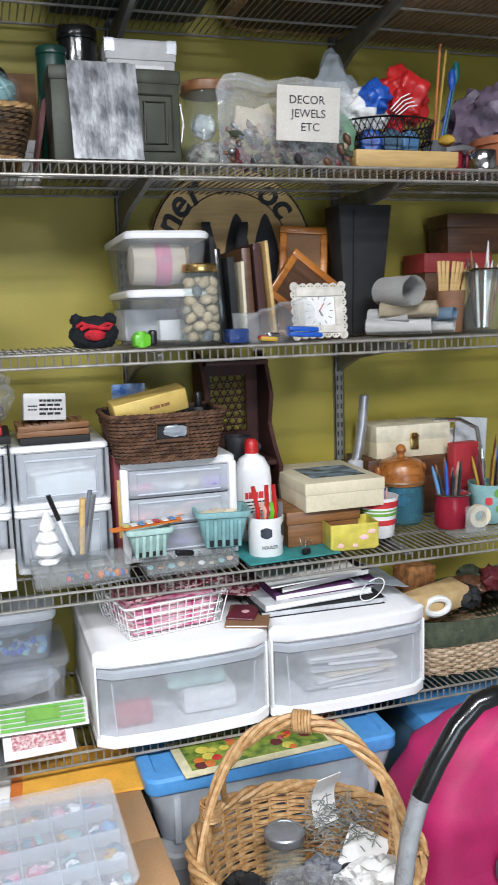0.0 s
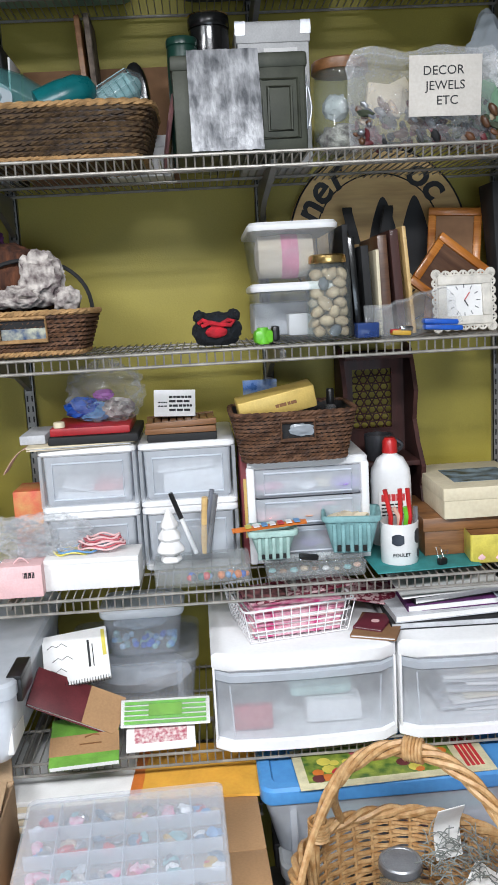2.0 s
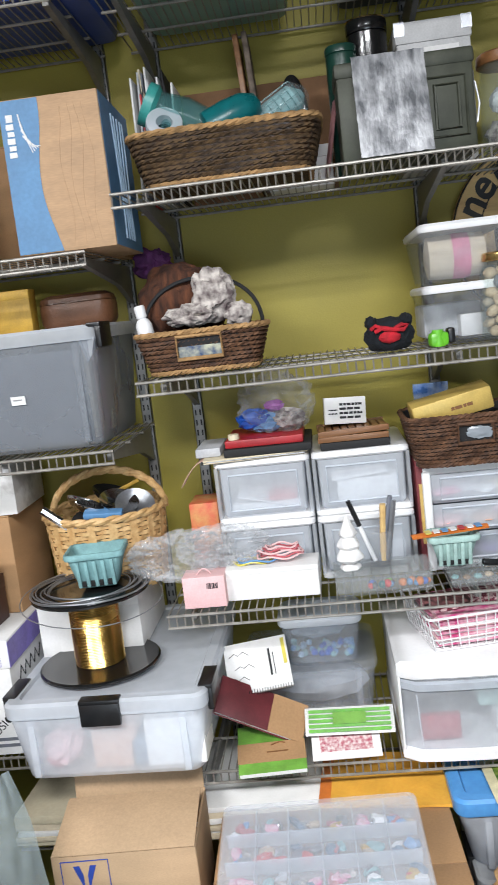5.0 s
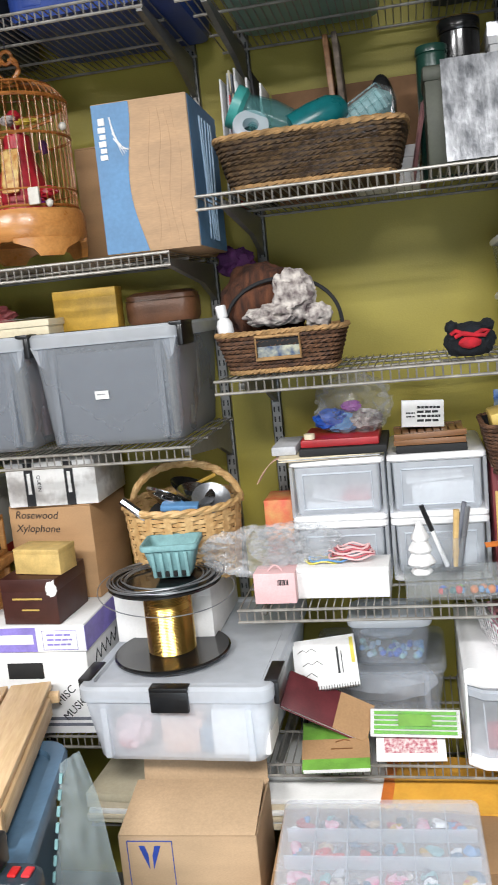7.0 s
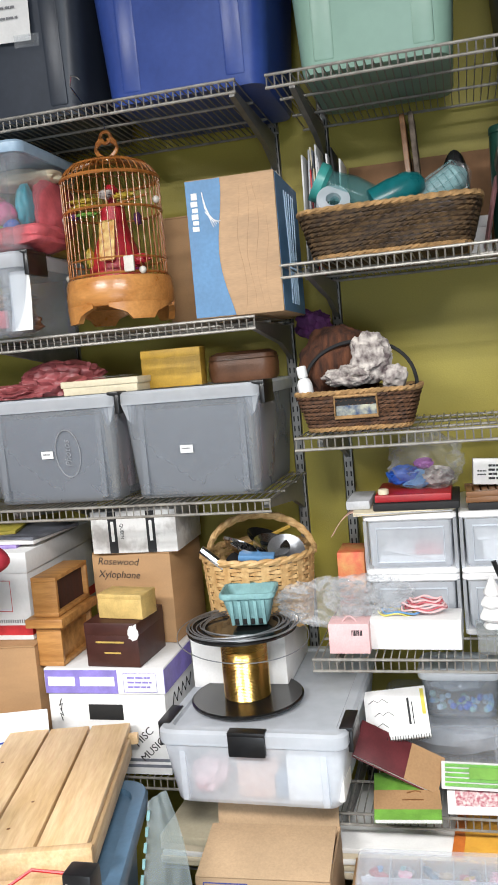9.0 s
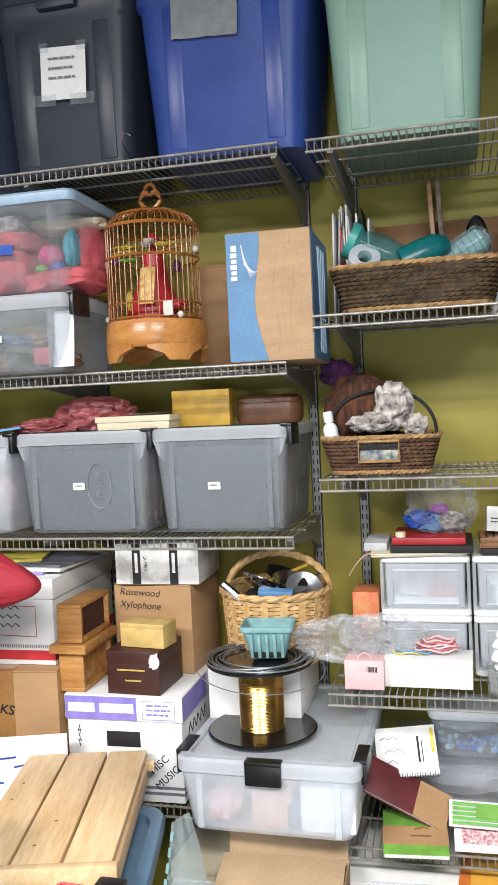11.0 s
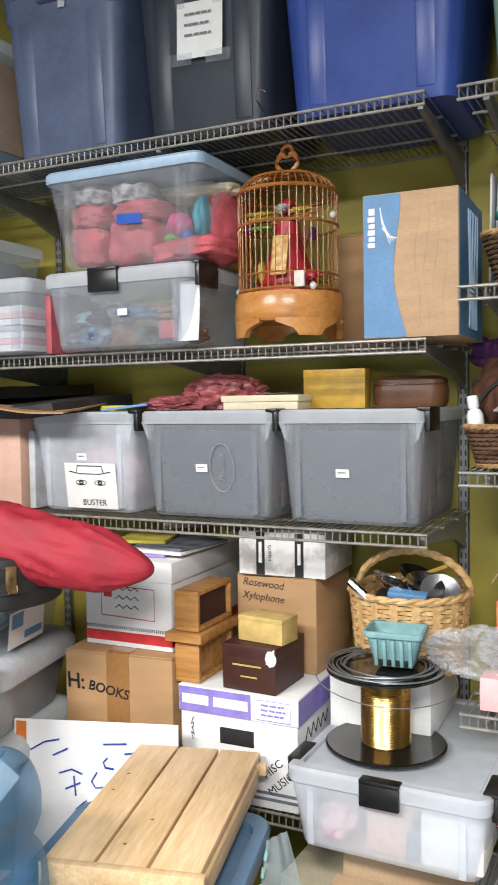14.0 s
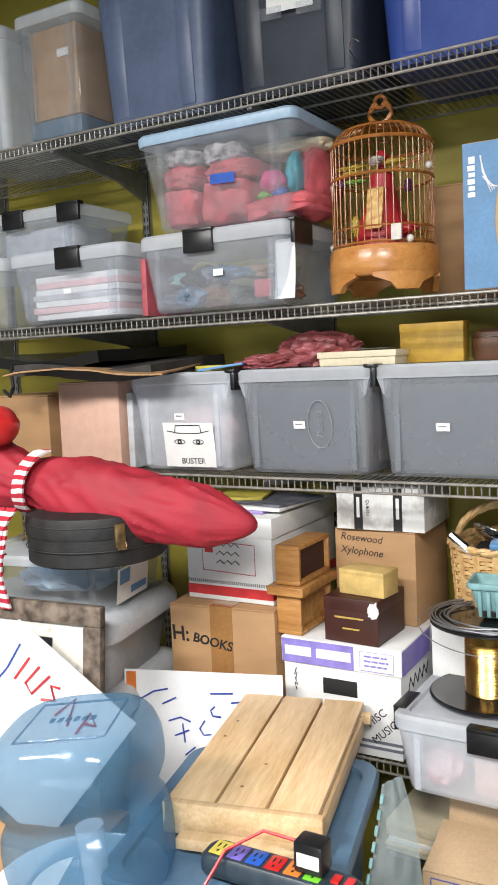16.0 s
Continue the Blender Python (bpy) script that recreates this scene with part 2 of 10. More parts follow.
SCARF = mat("mottled_grey_cloth", (0.60, 0.55, 0.50), 0.9, 0, 0.3, 55.0, 0.12, 200.0, col2=(0.12, 0.09, 0.09))
PURPLE = mat("purple_cloth", (0.10, 0.02, 0.11), 0.8, 0, 0.2, 40.0, 0.4)
MAUVE = mat("mauve_film", (0.20, 0.15, 0.21), 0.4, 0, 0.3, 30.0, 0.5)
BLUE = mat("cobalt_plastic", (0.02, 0.10, 0.48), 0.35)
SKY = mat("sky_blue_print", (0.13, 0.30, 0.55), 0.5, 0, 0.06, 12.0)
ORANGE = mat("orange_print", (0.68, 0.19, 0.03), 0.45)
GREENDK = mat("forest_green_cloth", (0.07, 0.085, 0.05), 0.9, 0, 0.2, 60.0, 0.4)
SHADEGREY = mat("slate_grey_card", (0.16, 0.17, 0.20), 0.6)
PALEGREY = mat("pale_grey_card", (0.55, 0.56, 0.58), 0.6)
PEACH = mat("peach_card", (0.66, 0.42, 0.32), 0.6, 0, 0.05)
PINKTOY = mat("coral_pink_toy", (0.50, 0.10, 0.12), 0.6, 0, 0.15, 20.0)
LAVENDER = mat("lavender_print", (0.36, 0.27, 0.60), 0.5)
MAGENTAP = mat("magenta_print", (0.55, 0.05, 0.20), 0.5, 0, 0.2, 40.0, col2=(0.75, 0.55, 0.58))
DRIFT = mat("weathered_wood", (0.22, 0.17, 0.13), 0.8, 0, 0.3, 30.0, 0.5, col2=(0.05, 0.035, 0.025))
CHIPPED = mat("chipped_white_paint", (0.66, 0.63, 0.57), 0.7, 0, 0.2, 16.0, 0.5, col2=(0.20, 0.16, 0.12), lo=0.28, hi=0.42)

# ---- mesh helpers ----
def B():
    return bmesh.new()


def box(bm, x0, x1, y0, y1, z0, z1, bev=0.0, seg=2):
    vs = bmesh.ops.create_cube(bm, size=1.0)["verts"]
    for v in vs:
        v.co = Vector((x0 + (v.co.x + 0.5) * (x1 - x0), y0 + (v.co.y + 0.5) * (y1 - y0), z0 + (v.co.z + 0.5) * (z1 - z0)))
    if bev:
        es = list({e for v in vs for e in v.link_edges})
        bmesh.ops.bevel(bm, geom=es, offset=bev, segments=seg, affect="EDGES", profile=0.5)
    return vs


def ring_faces(bm, rings, closed=True, cap0=True, cap1=True):
    vr = [[bm.verts.new(p) for p in r] for r in rings]
    for a, b in zip(vr, vr[1:]):
        k = len(a)
        for i in range(k if closed else k - 1):
            j = (i + 1) % k
            bm.faces.new((a[i], a[j], b[j], b[i]))
    if cap0:
        bm.faces.new(vr[0][::-1])
    if cap1:
        bm.faces.new(vr[-1])


def rr(w, d, r, z, n=4, cy=None, cx=0.0):
    """Rounded rectangle at height z, front edge at y = 0 unless cy gives the centre."""
    cy = d / 2 if cy is None else cy
    r = min(r, w / 2 - 1e-4, d / 2 - 1e-4)
    out = []
    for sx, sy, a0 in ((1, -1, -90), (1, 1, 0), (-1, 1, 90), (-1, -1, 180)):
        for i in range(n + 1):
            a = radians(a0 + 90 * i / n)
            out.append((cx + sx * (w / 2 - r) + r * math.cos(a), cy + sy * (d / 2 - r) + r * math.sin(a), z))
    return out


def tub(bm, w, d, h, taper=0.02, r=0.02, t=0.002, base=0.0, cy=None, rim=0.0):
    """Open container with wall thickness: wider at its mouth by taper on each side."""
    cy = d / 2 if cy is None else cy
    w0, d0 = w - 2 * taper, d - 2 * taper
    rings = [rr(w0 - 0.01, d0 - 0.01, r, base, 4, cy), rr(w0, d0, r, base + 0.006, 4, cy), rr(w, d, r, base + h, 4, cy)]
    if rim:
        rings += [rr(w + 2 * rim, d + 2 * rim, r + rim, base + h, 4, cy), rr(w + 2 * rim, d + 2 * rim, r + rim, base + h + 0.006, 4, cy)]
        rings += [rr(w - 2 * t, d - 2 * t, r, base + h + 0.006, 4, cy)]
    rings += [rr(w - 2 * t, d - 2 * t, r, base + h - 0.001, 4, cy), rr(w0 - 2 * t, d0 - 2 * t, r, base + 0.008, 4, cy)]
    ring_faces(bm, rings)


def slab(bm, w, d, z0, z1, r=0.01, cy=None, soft=0.003, cx=0.0):
    cy = d / 2 if cy is None else cy
    ring_faces(bm, [rr(w - 2 * soft, d - 2 * soft, r, z0, 4, cy, cx), rr(w, d, r, z0 + soft, 4, cy, cx), rr(w, d, r, z1 - soft, 4, cy, cx), rr(w - 2 * soft, d - 2 * soft, r, z1, 4, cy, cx)])


def lathe(bm, prof, n=24, cx=0.0, cy=0.0, cap0=True, cap1=True, sx=1.0, sy=1.0):
    ring_faces(bm, [[(cx + sx * r * math.cos(2 * math.pi * i / n), cy + sy * r * math.sin(2 * math.pi * i / n), z) for i in range(n)] for r, z in prof], True, cap0, cap1)


def tube(bm, pts, r, n=6, closed=False, r1=None):
    pts = [Vector(p) for p in pts]
    k = len(pts)
    rings = []
    up = None
    for i, p in enumerate(pts):
        a = pts[(i - 1) % k] if closed or i else p
        b = pts[(i + 1) % k] if closed or i < k - 1 else p
        t = (b - a).normalized()
        if up is None:
            up = t.orthogonal().normalized()
        s = t.cross(up)
        s = s.normalized() if s.length > 1e-6 else t.orthogonal().normalized()
        up = s.cross(t).normalized()
        q = r if r1 is None else r + (r1 - r) * i / (k - 1)
        rings.append([p + q * (math.cos(2 * math.pi * j / n) * up + math.sin(2 * math.pi * j / n) * s) for j in range(n)])
    if closed:
        rings.append(rings[0])
        ring_faces(bm, rings, True, False, False)
    else:
        ring_faces(bm, rings)


def sheet(bm, nx, ny, f, thick=0.0):
    """Surface from f(u, v) with u, v in 0..1; thick gives it a back."""
    g = [[bm.verts.new(f(i / nx, j / ny)) for j in range(ny + 1)] for i in range(nx + 1)]
    fs = [bm.faces.new((g[i][j], g[i + 1][j], g[i + 1][j + 1], g[i][j + 1])) for i in range(nx) for j in range(ny)]
    if thick:
        bm.normal_update()
        bmesh.ops.solidify(bm, geom=fs, thickness=thick)


def lump(bm, cx, cy, cz, sx, sy, sz, amp=0.25, freq=3.0, seed=0, sub=3, floor=None, ridge=False):
    """Crumpled or rounded mass: a sphere pushed in and out by noise."""
    vs = bmesh.ops.create_icosphere(bm, subdivisions=sub, radius=1.0)["verts"]
    for v in vs:
        q = v.co * freq + Vector((seed * 7.1, seed * 3.3, seed * 1.7))
        k = noise.noise(q) + 0.5 * noise.noise(q * 2.3)
        if ridge:
            k = 0.6 - 1.6 * abs(k)
        c = v.co * (1 + amp * k)
        v.co = Vector((cx + c.x * sx, cy + c.y * sy, cz + c.z * sz))
        if floor is not None and v.co.z < floor:
            v.co.z = floor + 0.002 * abs(noise.noise(q))


def finish(bm, smooth=40):
    bmesh.ops.recalc_face_normals(bm, faces=bm.faces)
    me = bpy.data.meshes.new("mesh")
    bm.to_mesh(me)
    bm.free()
    if smooth:
        me.polygons.foreach_set("use_smooth", [True] * len(me.polygons))
        me.set_sharp_from_angle(angle=radians(smooth))
    return me


def thing(name, label, category, m, group="", kind=""):
    ob = new(name)
    ob.empty_display_size = 0.02
    ob.matrix_basis = m
    return tagged(ob, label, category, group, kind)


def part(name, bm, material, parent, label="", m=None, smooth=40):
    me = finish(bm, smooth)
    me.materials.append(material)
    ob = new(name, me)
    ob.parent = parent
    if m is not None:
        ob.matrix_basis = m
    return tagged(ob, label)


def solo(name, bm, material, label, category, m=None, group="", kind="", smooth=40):
    me = finish(bm, smooth)
    me.materials.append(material)
    ob = new(name, me)
    if m is not None:
        ob.matrix_basis = m
    return tagged(ob, label, category, group, kind)


def words(name, body, size, material, parent, m, label="", extrude=0.0003, shear=0.0, bold=0.0):
    """Lettering as a mesh part, its baseline start at m, in the xy plane of m."""
    cu = bpy.data.curves.new("lettering", "FONT")
    cu.body, cu.size, cu.extrude, cu.shear, cu.align_x, cu.align_y, cu.resolution_u, cu.offset = body, size, extrude, shear, "CENTER", "CENTER", 3, bold
    tmp = bpy.data.objects.new("lettering", cu)
    scene.collection.objects.link(tmp)
    deps = bpy.context.evaluated_depsgraph_get()
    me = bpy.data.meshes.new_from_object(tmp.evaluated_get(deps))
    bpy.data.objects.remove(tmp)
    me.materials.clear()
    me.materials.append(material)
    ob = new(name, me)
    ob.parent = parent
    ob.matrix_basis = m
    return tagged(ob, label)


def front(x, y, z, roll=0):
    """A plane facing the viewer (-y): its x to the right, its y up."""
    return pose(x, y, z) @ pose(0, 0, 0, 90, 0, 0) @ pose(0, 0, 0, 0, 0, roll)


def side(x, y, z, roll=0):
    """A plane facing +x: its x towards the back, its y up."""
    return pose(x, y, z, 0, 0, 90) @ pose(0, 0, 0, 90, 0, 0) @ pose(0, 0, 0, 0, 0, roll)


def flat_bars(bm, x, y, z, rows, w, h, gap, seed=1):
    """Lines of unreadable print on a surface facing -y: short bars."""
    rnd = random.Random(seed)
    for k in range(rows):
        xx = x
        while xx < x + w * 0.92:
            q = min(rnd.uniform(0.12, 0.35) * w, x + w - xx)
            box(bm, xx, xx + q * 0.85, y - 0.0006, y, z - k * gap - h, z - k * gap)
            xx += q


# ---- things made by kind ----
def clear_tub(name, label, w, d, h, m, body=None, lid=None, lid_h=0.022, taper=0.015, latches=(), lip=0.006, category="storage box", group="", ribs=True, latch_mat=None):
    body, lid = body or FROST, lid or FROSTLID
    t = thing(name, label, category, m, group)
    bm = B()
    tub(bm, w - 2 * lip, d - 2 * lip, h - lid_h, taper, 0.025, 0.002, 0.0, d / 2)
    bd = part("body", bm, body, t)
    if ribs:
        for s in (-1, 1):
            bm = B()
            q = s * (w / 2 - lip - taper - 0.028)
            vs = box(bm, q - 0.007, q + 0.007, lip + taper * 0.2 - 0.001, lip + taper + 0.004, 0.012, (h - lid_h) * 0.97, 0.002)
            part("rib", bm, body, bd)
    bm = B()
    ring_faces(bm, [rr(w - 0.004, d - 0.004, 0.026, h - lid_h - 0.004, 4, d / 2), rr(w, d, 0.028, h - lid_h, 4, d / 2), rr(w, d, 0.028, h - 0.006, 4, d / 2), rr(w - 0.012, d - 0.012, 0.024, h, 4, d / 2),
                    rr(w - 0.05, d - 0.05, 0.02, h, 4, d / 2), rr(w - 0.058, d - 0.058, 0.018, h - 0.006, 4, d / 2)])
    ld = part("lid", bm, lid, t)
    for kind, pos in latches:
        bm = B()
        if kind == "front":
            box(bm, pos - 0.04, pos + 0.04, -0.007, 0.004, h - lid_h - 0.022, h - 0.004, 0.003)
            box(bm, pos - 0.04, pos + 0.04, -0.007, 0.02, h - 0.006, h + 0.003, 0.002)
        else:
            s = 1 if kind == "right" else -1
            xs = sorted((s * (w / 2 - 0.004), s * (w / 2 + 0.008)))
            box(bm, xs[0], xs[1], pos - 0.045, pos + 0.045, h - lid_h - 0.022, h - 0.004, 0.003)
            xs = sorted((s * (w / 2 - 0.02), s * (w / 2 + 0.008)))
            box(bm, xs[0], xs[1], pos - 0.045, pos + 0.045, h - 0.006, h + 0.003, 0.002)
        part("latch", bm, latch_mat or BLACK, ld, "black plastic latch")
    return t


def tote(name, label, w, d, h, m, body, lid=None, paper=None, tape=None):
    """Tall opaque storage tote with stepped rim, corner ribs and a recessed front panel."""
    t = thing(name, label, "storage tote", m, "totes on the top shelf")
    bm = B()
    ring_faces(bm, [rr(w * 0.80, d * 0.80, 0.03, 0.0, 5, d / 2), rr(w * 0.83, d * 0.83, 0.045, 0.012, 5, d / 2), rr(w * 0.93, d * 0.93, 0.045, h * 0.78, 5, d / 2), rr(w * 0.965, d * 0.965, 0.045, h * 0.80, 5, d / 2),
                    rr(w * 0.975, d * 0.975, 0.045, h * 0.9, 5, d / 2), rr(w * 0.97, d * 0.97, 0.04, h * 0.9, 5, d / 2), rr(w * 0.8, d * 0.8, 0.03, h * 0.9 - 0.004, 5, d / 2)])
    bd = part("body", bm, body, t)
    for q in (-0.27, 0.27):
        bm = B()
        box(bm, w * q - 0.022, w * q + 0.022, 0.003, 0.02, 0.02, h * 0.77, 0.006)
        for v in bm.verts:
            v.co.y += d * (0.085 - 0.05 * v.co.z / (h * 0.78)) - 0.005
        part("rib", bm, body, bd)
    bm = B()
    ring_faces(bm, [rr(w * 0.99, d * 0.99, 0.05, h * 0.9, 5, d / 2), rr(w, d, 0.05, h * 0.905, 5, d / 2), rr(w, d, 0.05, h * 0.965, 5, d / 2), rr(w * 0.9, d * 0.9, 0.04, h, 5, d / 2)])
    ld = part("lid", bm, lid or body, t)
    bm = B()
    box(bm, -0.05, 0.05, -0.012, 0.02, h * 0.84, h * 0.92, 0.006)
    part("handle", bm, lid or body, ld)
    slope = math.degrees(math.atan2(0.05 * d, h * 0.78))
    if paper:
        px, pz, pw, ph, rot = paper
        yy = d * (0.085 - 0.05 * pz / (h * 0.78)) - 0.011
        q = thing("paper_label", "white handwritten paper label taped to a tote", "label", m @ pose(px, yy, pz, slope, rot, 0))
        bm = B()
        sheet(bm, 6, 6, lambda u, v: (pw * (u - 0.5), -0.001 - 0.002 * abs(noise.noise((u * 3, v * 3, 4))), ph * (v - 0.5)), 0.0006)
        part("sheet", bm, WHITE, q)
        bm = B()
        flat_bars(bm, -pw * 0.32, -0.0042, ph * 0.3, 3, pw * 0.6, 0.005, 0.022, 3)
        part("writing", bm, GREYINK, q, "grey illegible writing")
        for s in (-1, 1):
            for hw, z0, z1 in ((0.03, -0.62, -0.40), (0.012, 0.40, 0.58)):
                bm = B(); box(bm, s * pw * 0.42 - hw, s * pw * 0.42 + hw, -0.0052, -0.0046, ph * z0, ph * z1); part("tape", bm, CLEARP, q, "clear sticky tape")
    if tape:
        px, pz, pw, ph = tape
        yy = d * (0.085 - 0.05 * pz / (h * 0.78)) - 0.009
        q = thing("tape_label", "grey duct tape label on a tote", "label", m @ pose(px, yy, pz, slope, 3, 0))
        bm = B()
        sheet(bm, 14, 6, lambda u, v: (pw * (u - 0.5) + 0.002 * noise.noise((v * 9, u, 2)), -0.002 - 0.001 * noise.noise((u * 9, v * 9, 1)), ph * (v - 0.5) + 0.003 * noise.noise((u * 8, 5, v))), 0.0006)
        part("strip", bm, PALEGREY if name != "royal_blue_tote" else mat("duct_tape", (0.22, 0.23, 0.24), 0.5, 0.2), q)
    return t


def carton(name, label, w, d, h, m, material=None, tape=True, category="box", flap_gap=True, group=""):
    material = material or KRAFT
    t = thing(name, label, category, m, group)
    bm = B()
    box(bm, -w / 2, w / 2, 0, d, 0, h - 0.004, 0.003)
    bd = part("body", bm, material, t)
    for y0, y1 in ((0.001, d / 2 - 0.0012), (d / 2 + 0.0012, d - 0.001)):
        bm = B()
        box(bm, -w / 2 + 0.001, w / 2 - 0.001, y0, y1, h - 0.004, h, 0.0012)
        part("flap", bm, material, t)
    if tape:
        bm = B()
        box(bm, -0.03, 0.03, -0.0012, 0.0, h * 0.45, h + 0.0008)
        box(bm, -0.03, 0.03, -0.0012, d, h + 0.0004, h + 0.0014)
        part("packing_tape", bm, TAPE, t, "shiny brown packing tape")
    return t


def lidded_box(name, label, w, d, h, lid_h, m, body, lid=None, over=0.004, category="box"):
    t = thing(name, label, category, m)
    bm = B()
    box(bm, -w / 2 + over, w / 2 - over, over, d - over, 0, h - 0.003, 0.0015)
    part("body", bm, body, t)
    bm = B()
    box(bm, -w / 2, w / 2, 0, d, h - lid_h, h, 0.002)
    part("lid", bm, lid or body, t)
    return t


def flat_stack(name, label, w, d, layers, m, category="papers", seed=0, jitter=0.006):
    """Pile of sheets, books or folders: each layer (material, thickness) a part."""
    rnd = random.Random(seed)
    t = thing(name, label, category, m)
    z = 0.0
    for material, th in layers:
        bm = B()
        ww, dd = w * rnd.uniform(0.93, 1.0), d * rnd.uniform(0.93, 1.0)
        box(bm, -ww / 2, ww / 2, 0, dd, 0, th * 0.96, min(0.0008, th * 0.2))
        part("sheet", bm, material, t, "", pose(rnd.uniform(-jitter, jitter), rnd.uniform(-jitter, jitter), z, 0, 0, rnd.uniform(-2.5, 2.5)))
        z += th
    return t


def weave(bm, path, rows, z0, z1, amp, r, waves, grow, n=5, per=160, phase=math.pi):
    """Weavers that run in and out round stakes. path(a, s) gives x, y at angle a for the size factor s."""
    for k in range(rows):
        f = k / max(1, rows - 1)
        z, s = z0 + (z1 - z0) * f, grow(f)
        pts = []
        for i in range(per):
            a = 2 * math.pi * i / per
            x, y, nx, ny = path(a, s)
            o = amp * math.sin(waves * a + phase * k)
            pts.append((x + nx * o, y + ny * o, z + 0.0015 * noise.noise((x * 30, y * 30, k))))
        tube(bm, pts, r, n, True)


def oval_path(rx, ry):
    def f(a, s):
        c, q = math.cos(a), math.sin(a)
        return rx * s * c, ry * s * q, c, q
    return f


def rect_path(w, d, p=5.0):
    """Rounded rectangle, as a superellipse about its centre."""
    def f(a, s):
        c, q = math.cos(a), math.sin(a)
        k = (abs(c) ** p + abs(q) ** p) ** (-1 / p)
        nl = math.hypot(abs(c) ** (p - 1), abs(q) ** (p - 1)) or 1
        return w / 2 * s * k * c, d / 2 * s * k * q, math.copysign(abs(c) ** (p - 1), c) / nl, math.copysign(abs(q) ** (p - 1), q) / nl
    return f


def rope_basket(name, label, w, d, h, m, body, trim, flare=0.86, rows=13, window=None, tray=False, hole=True):
    t = thing(name, label, "basket", m)
    path = rect_path(w, d, 7.0)
    r = h / rows * 0.56
    bm = B()
    for k in range(1, rows - 1):
        f = k / (rows - 1)
        s = flare + (1 - flare) * f
        for q in (0, 1):
            pts = []
            for i in range(200):
                a = 2 * math.pi * i / 200
                x, y, nx, ny = path(a, s)
                ph = i * 1.25 + q * math.pi + k
                hole = window and y < 0 and window[0] < x < window[1] and window[2] < h * f < window[3]
                o = 0.42 * r * math.cos(ph) + 0.0014 * noise.noise((x * 40, y * 40, k * 3.1)) - (0.006 if hole else 0)
                pts.append((x + nx * o, y + d / 2 + ny * o, r + (h - 2 * r) * f + 0.42 * r * math.sin(ph)))
            tube(bm, pts, r * 0.56, 4, True)
    part("weave", bm, body, t)
    bm = B()
    box(bm, -w * flare / 2 + 0.006, w * flare / 2 - 0.006, d * (1 - flare) / 2 + 0.006, d * (1 + flare) / 2 - 0.006, 0.002, 0.008)
    part("base", bm, body, t)
    # dark wall behind the ropes: the basket's inner shade put into its colour
    bm = B()
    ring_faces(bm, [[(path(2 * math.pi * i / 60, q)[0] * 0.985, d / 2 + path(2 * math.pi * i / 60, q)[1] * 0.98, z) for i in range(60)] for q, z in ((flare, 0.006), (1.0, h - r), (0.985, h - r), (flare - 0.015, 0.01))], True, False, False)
    part("inner_shade_wall", bm, BLACKM if body is SEAGRASSD else DARKWOOD, t)
    for nm, f, rad in (("rim", 1.0, r * 1.25), ("foot_braid", 0.0, r * 1.2)):
        bm = B()
        for q in (0, 1):
            pts = []
            for i in range(240):
                a = 2 * math.pi * i / 240
                x, y, nx, ny = path(a, flare + (1 - flare) * f)
                ph = i * 0.9 + q * math.pi
                pts.append((x + nx * 0.35 * rad * math.cos(ph), y + d / 2 + ny * 0.35 * rad * math.cos(ph), r + (h - 2 * r) * f + 0.35 * rad * math.sin(ph)))
            tube(bm, pts, rad * 0.7, 5, True)
        part(nm, bm, trim, t)
    if window:
        x0, x1, z0, z1 = window
        bm = B()
        s = flare + (1 - flare) * (z0 + z1) / 2 / h
        yy = d / 2 - d / 2 * s - 0.004
        tube(bm, [(x0, yy + 0.003, z0), (x1, yy + 0.003, z0), (x1, yy - 0.002, z1), (x0, yy - 0.002, z1)], 0.0045, 6, True)
        part("handle_edge", bm, trim, t)
        bm = B()
        box(bm, x0 + 0.004, x1 - 0.004, yy + 0.0005, yy + 0.004, z0 + 0.004, z1 - 0.004, 0.001)
        if hole:
            part("grip_hole", bm, DARK, t, "dark open grip hole")
        else:
            bm.free()
    return t


def shell_box(name, w, d, h, material, parent, label="", t=0.002, r=0.004):
    bm = B()
    tub(bm, w, d, h, 0.0, r, t)
    return part(name, bm, material, parent, label)


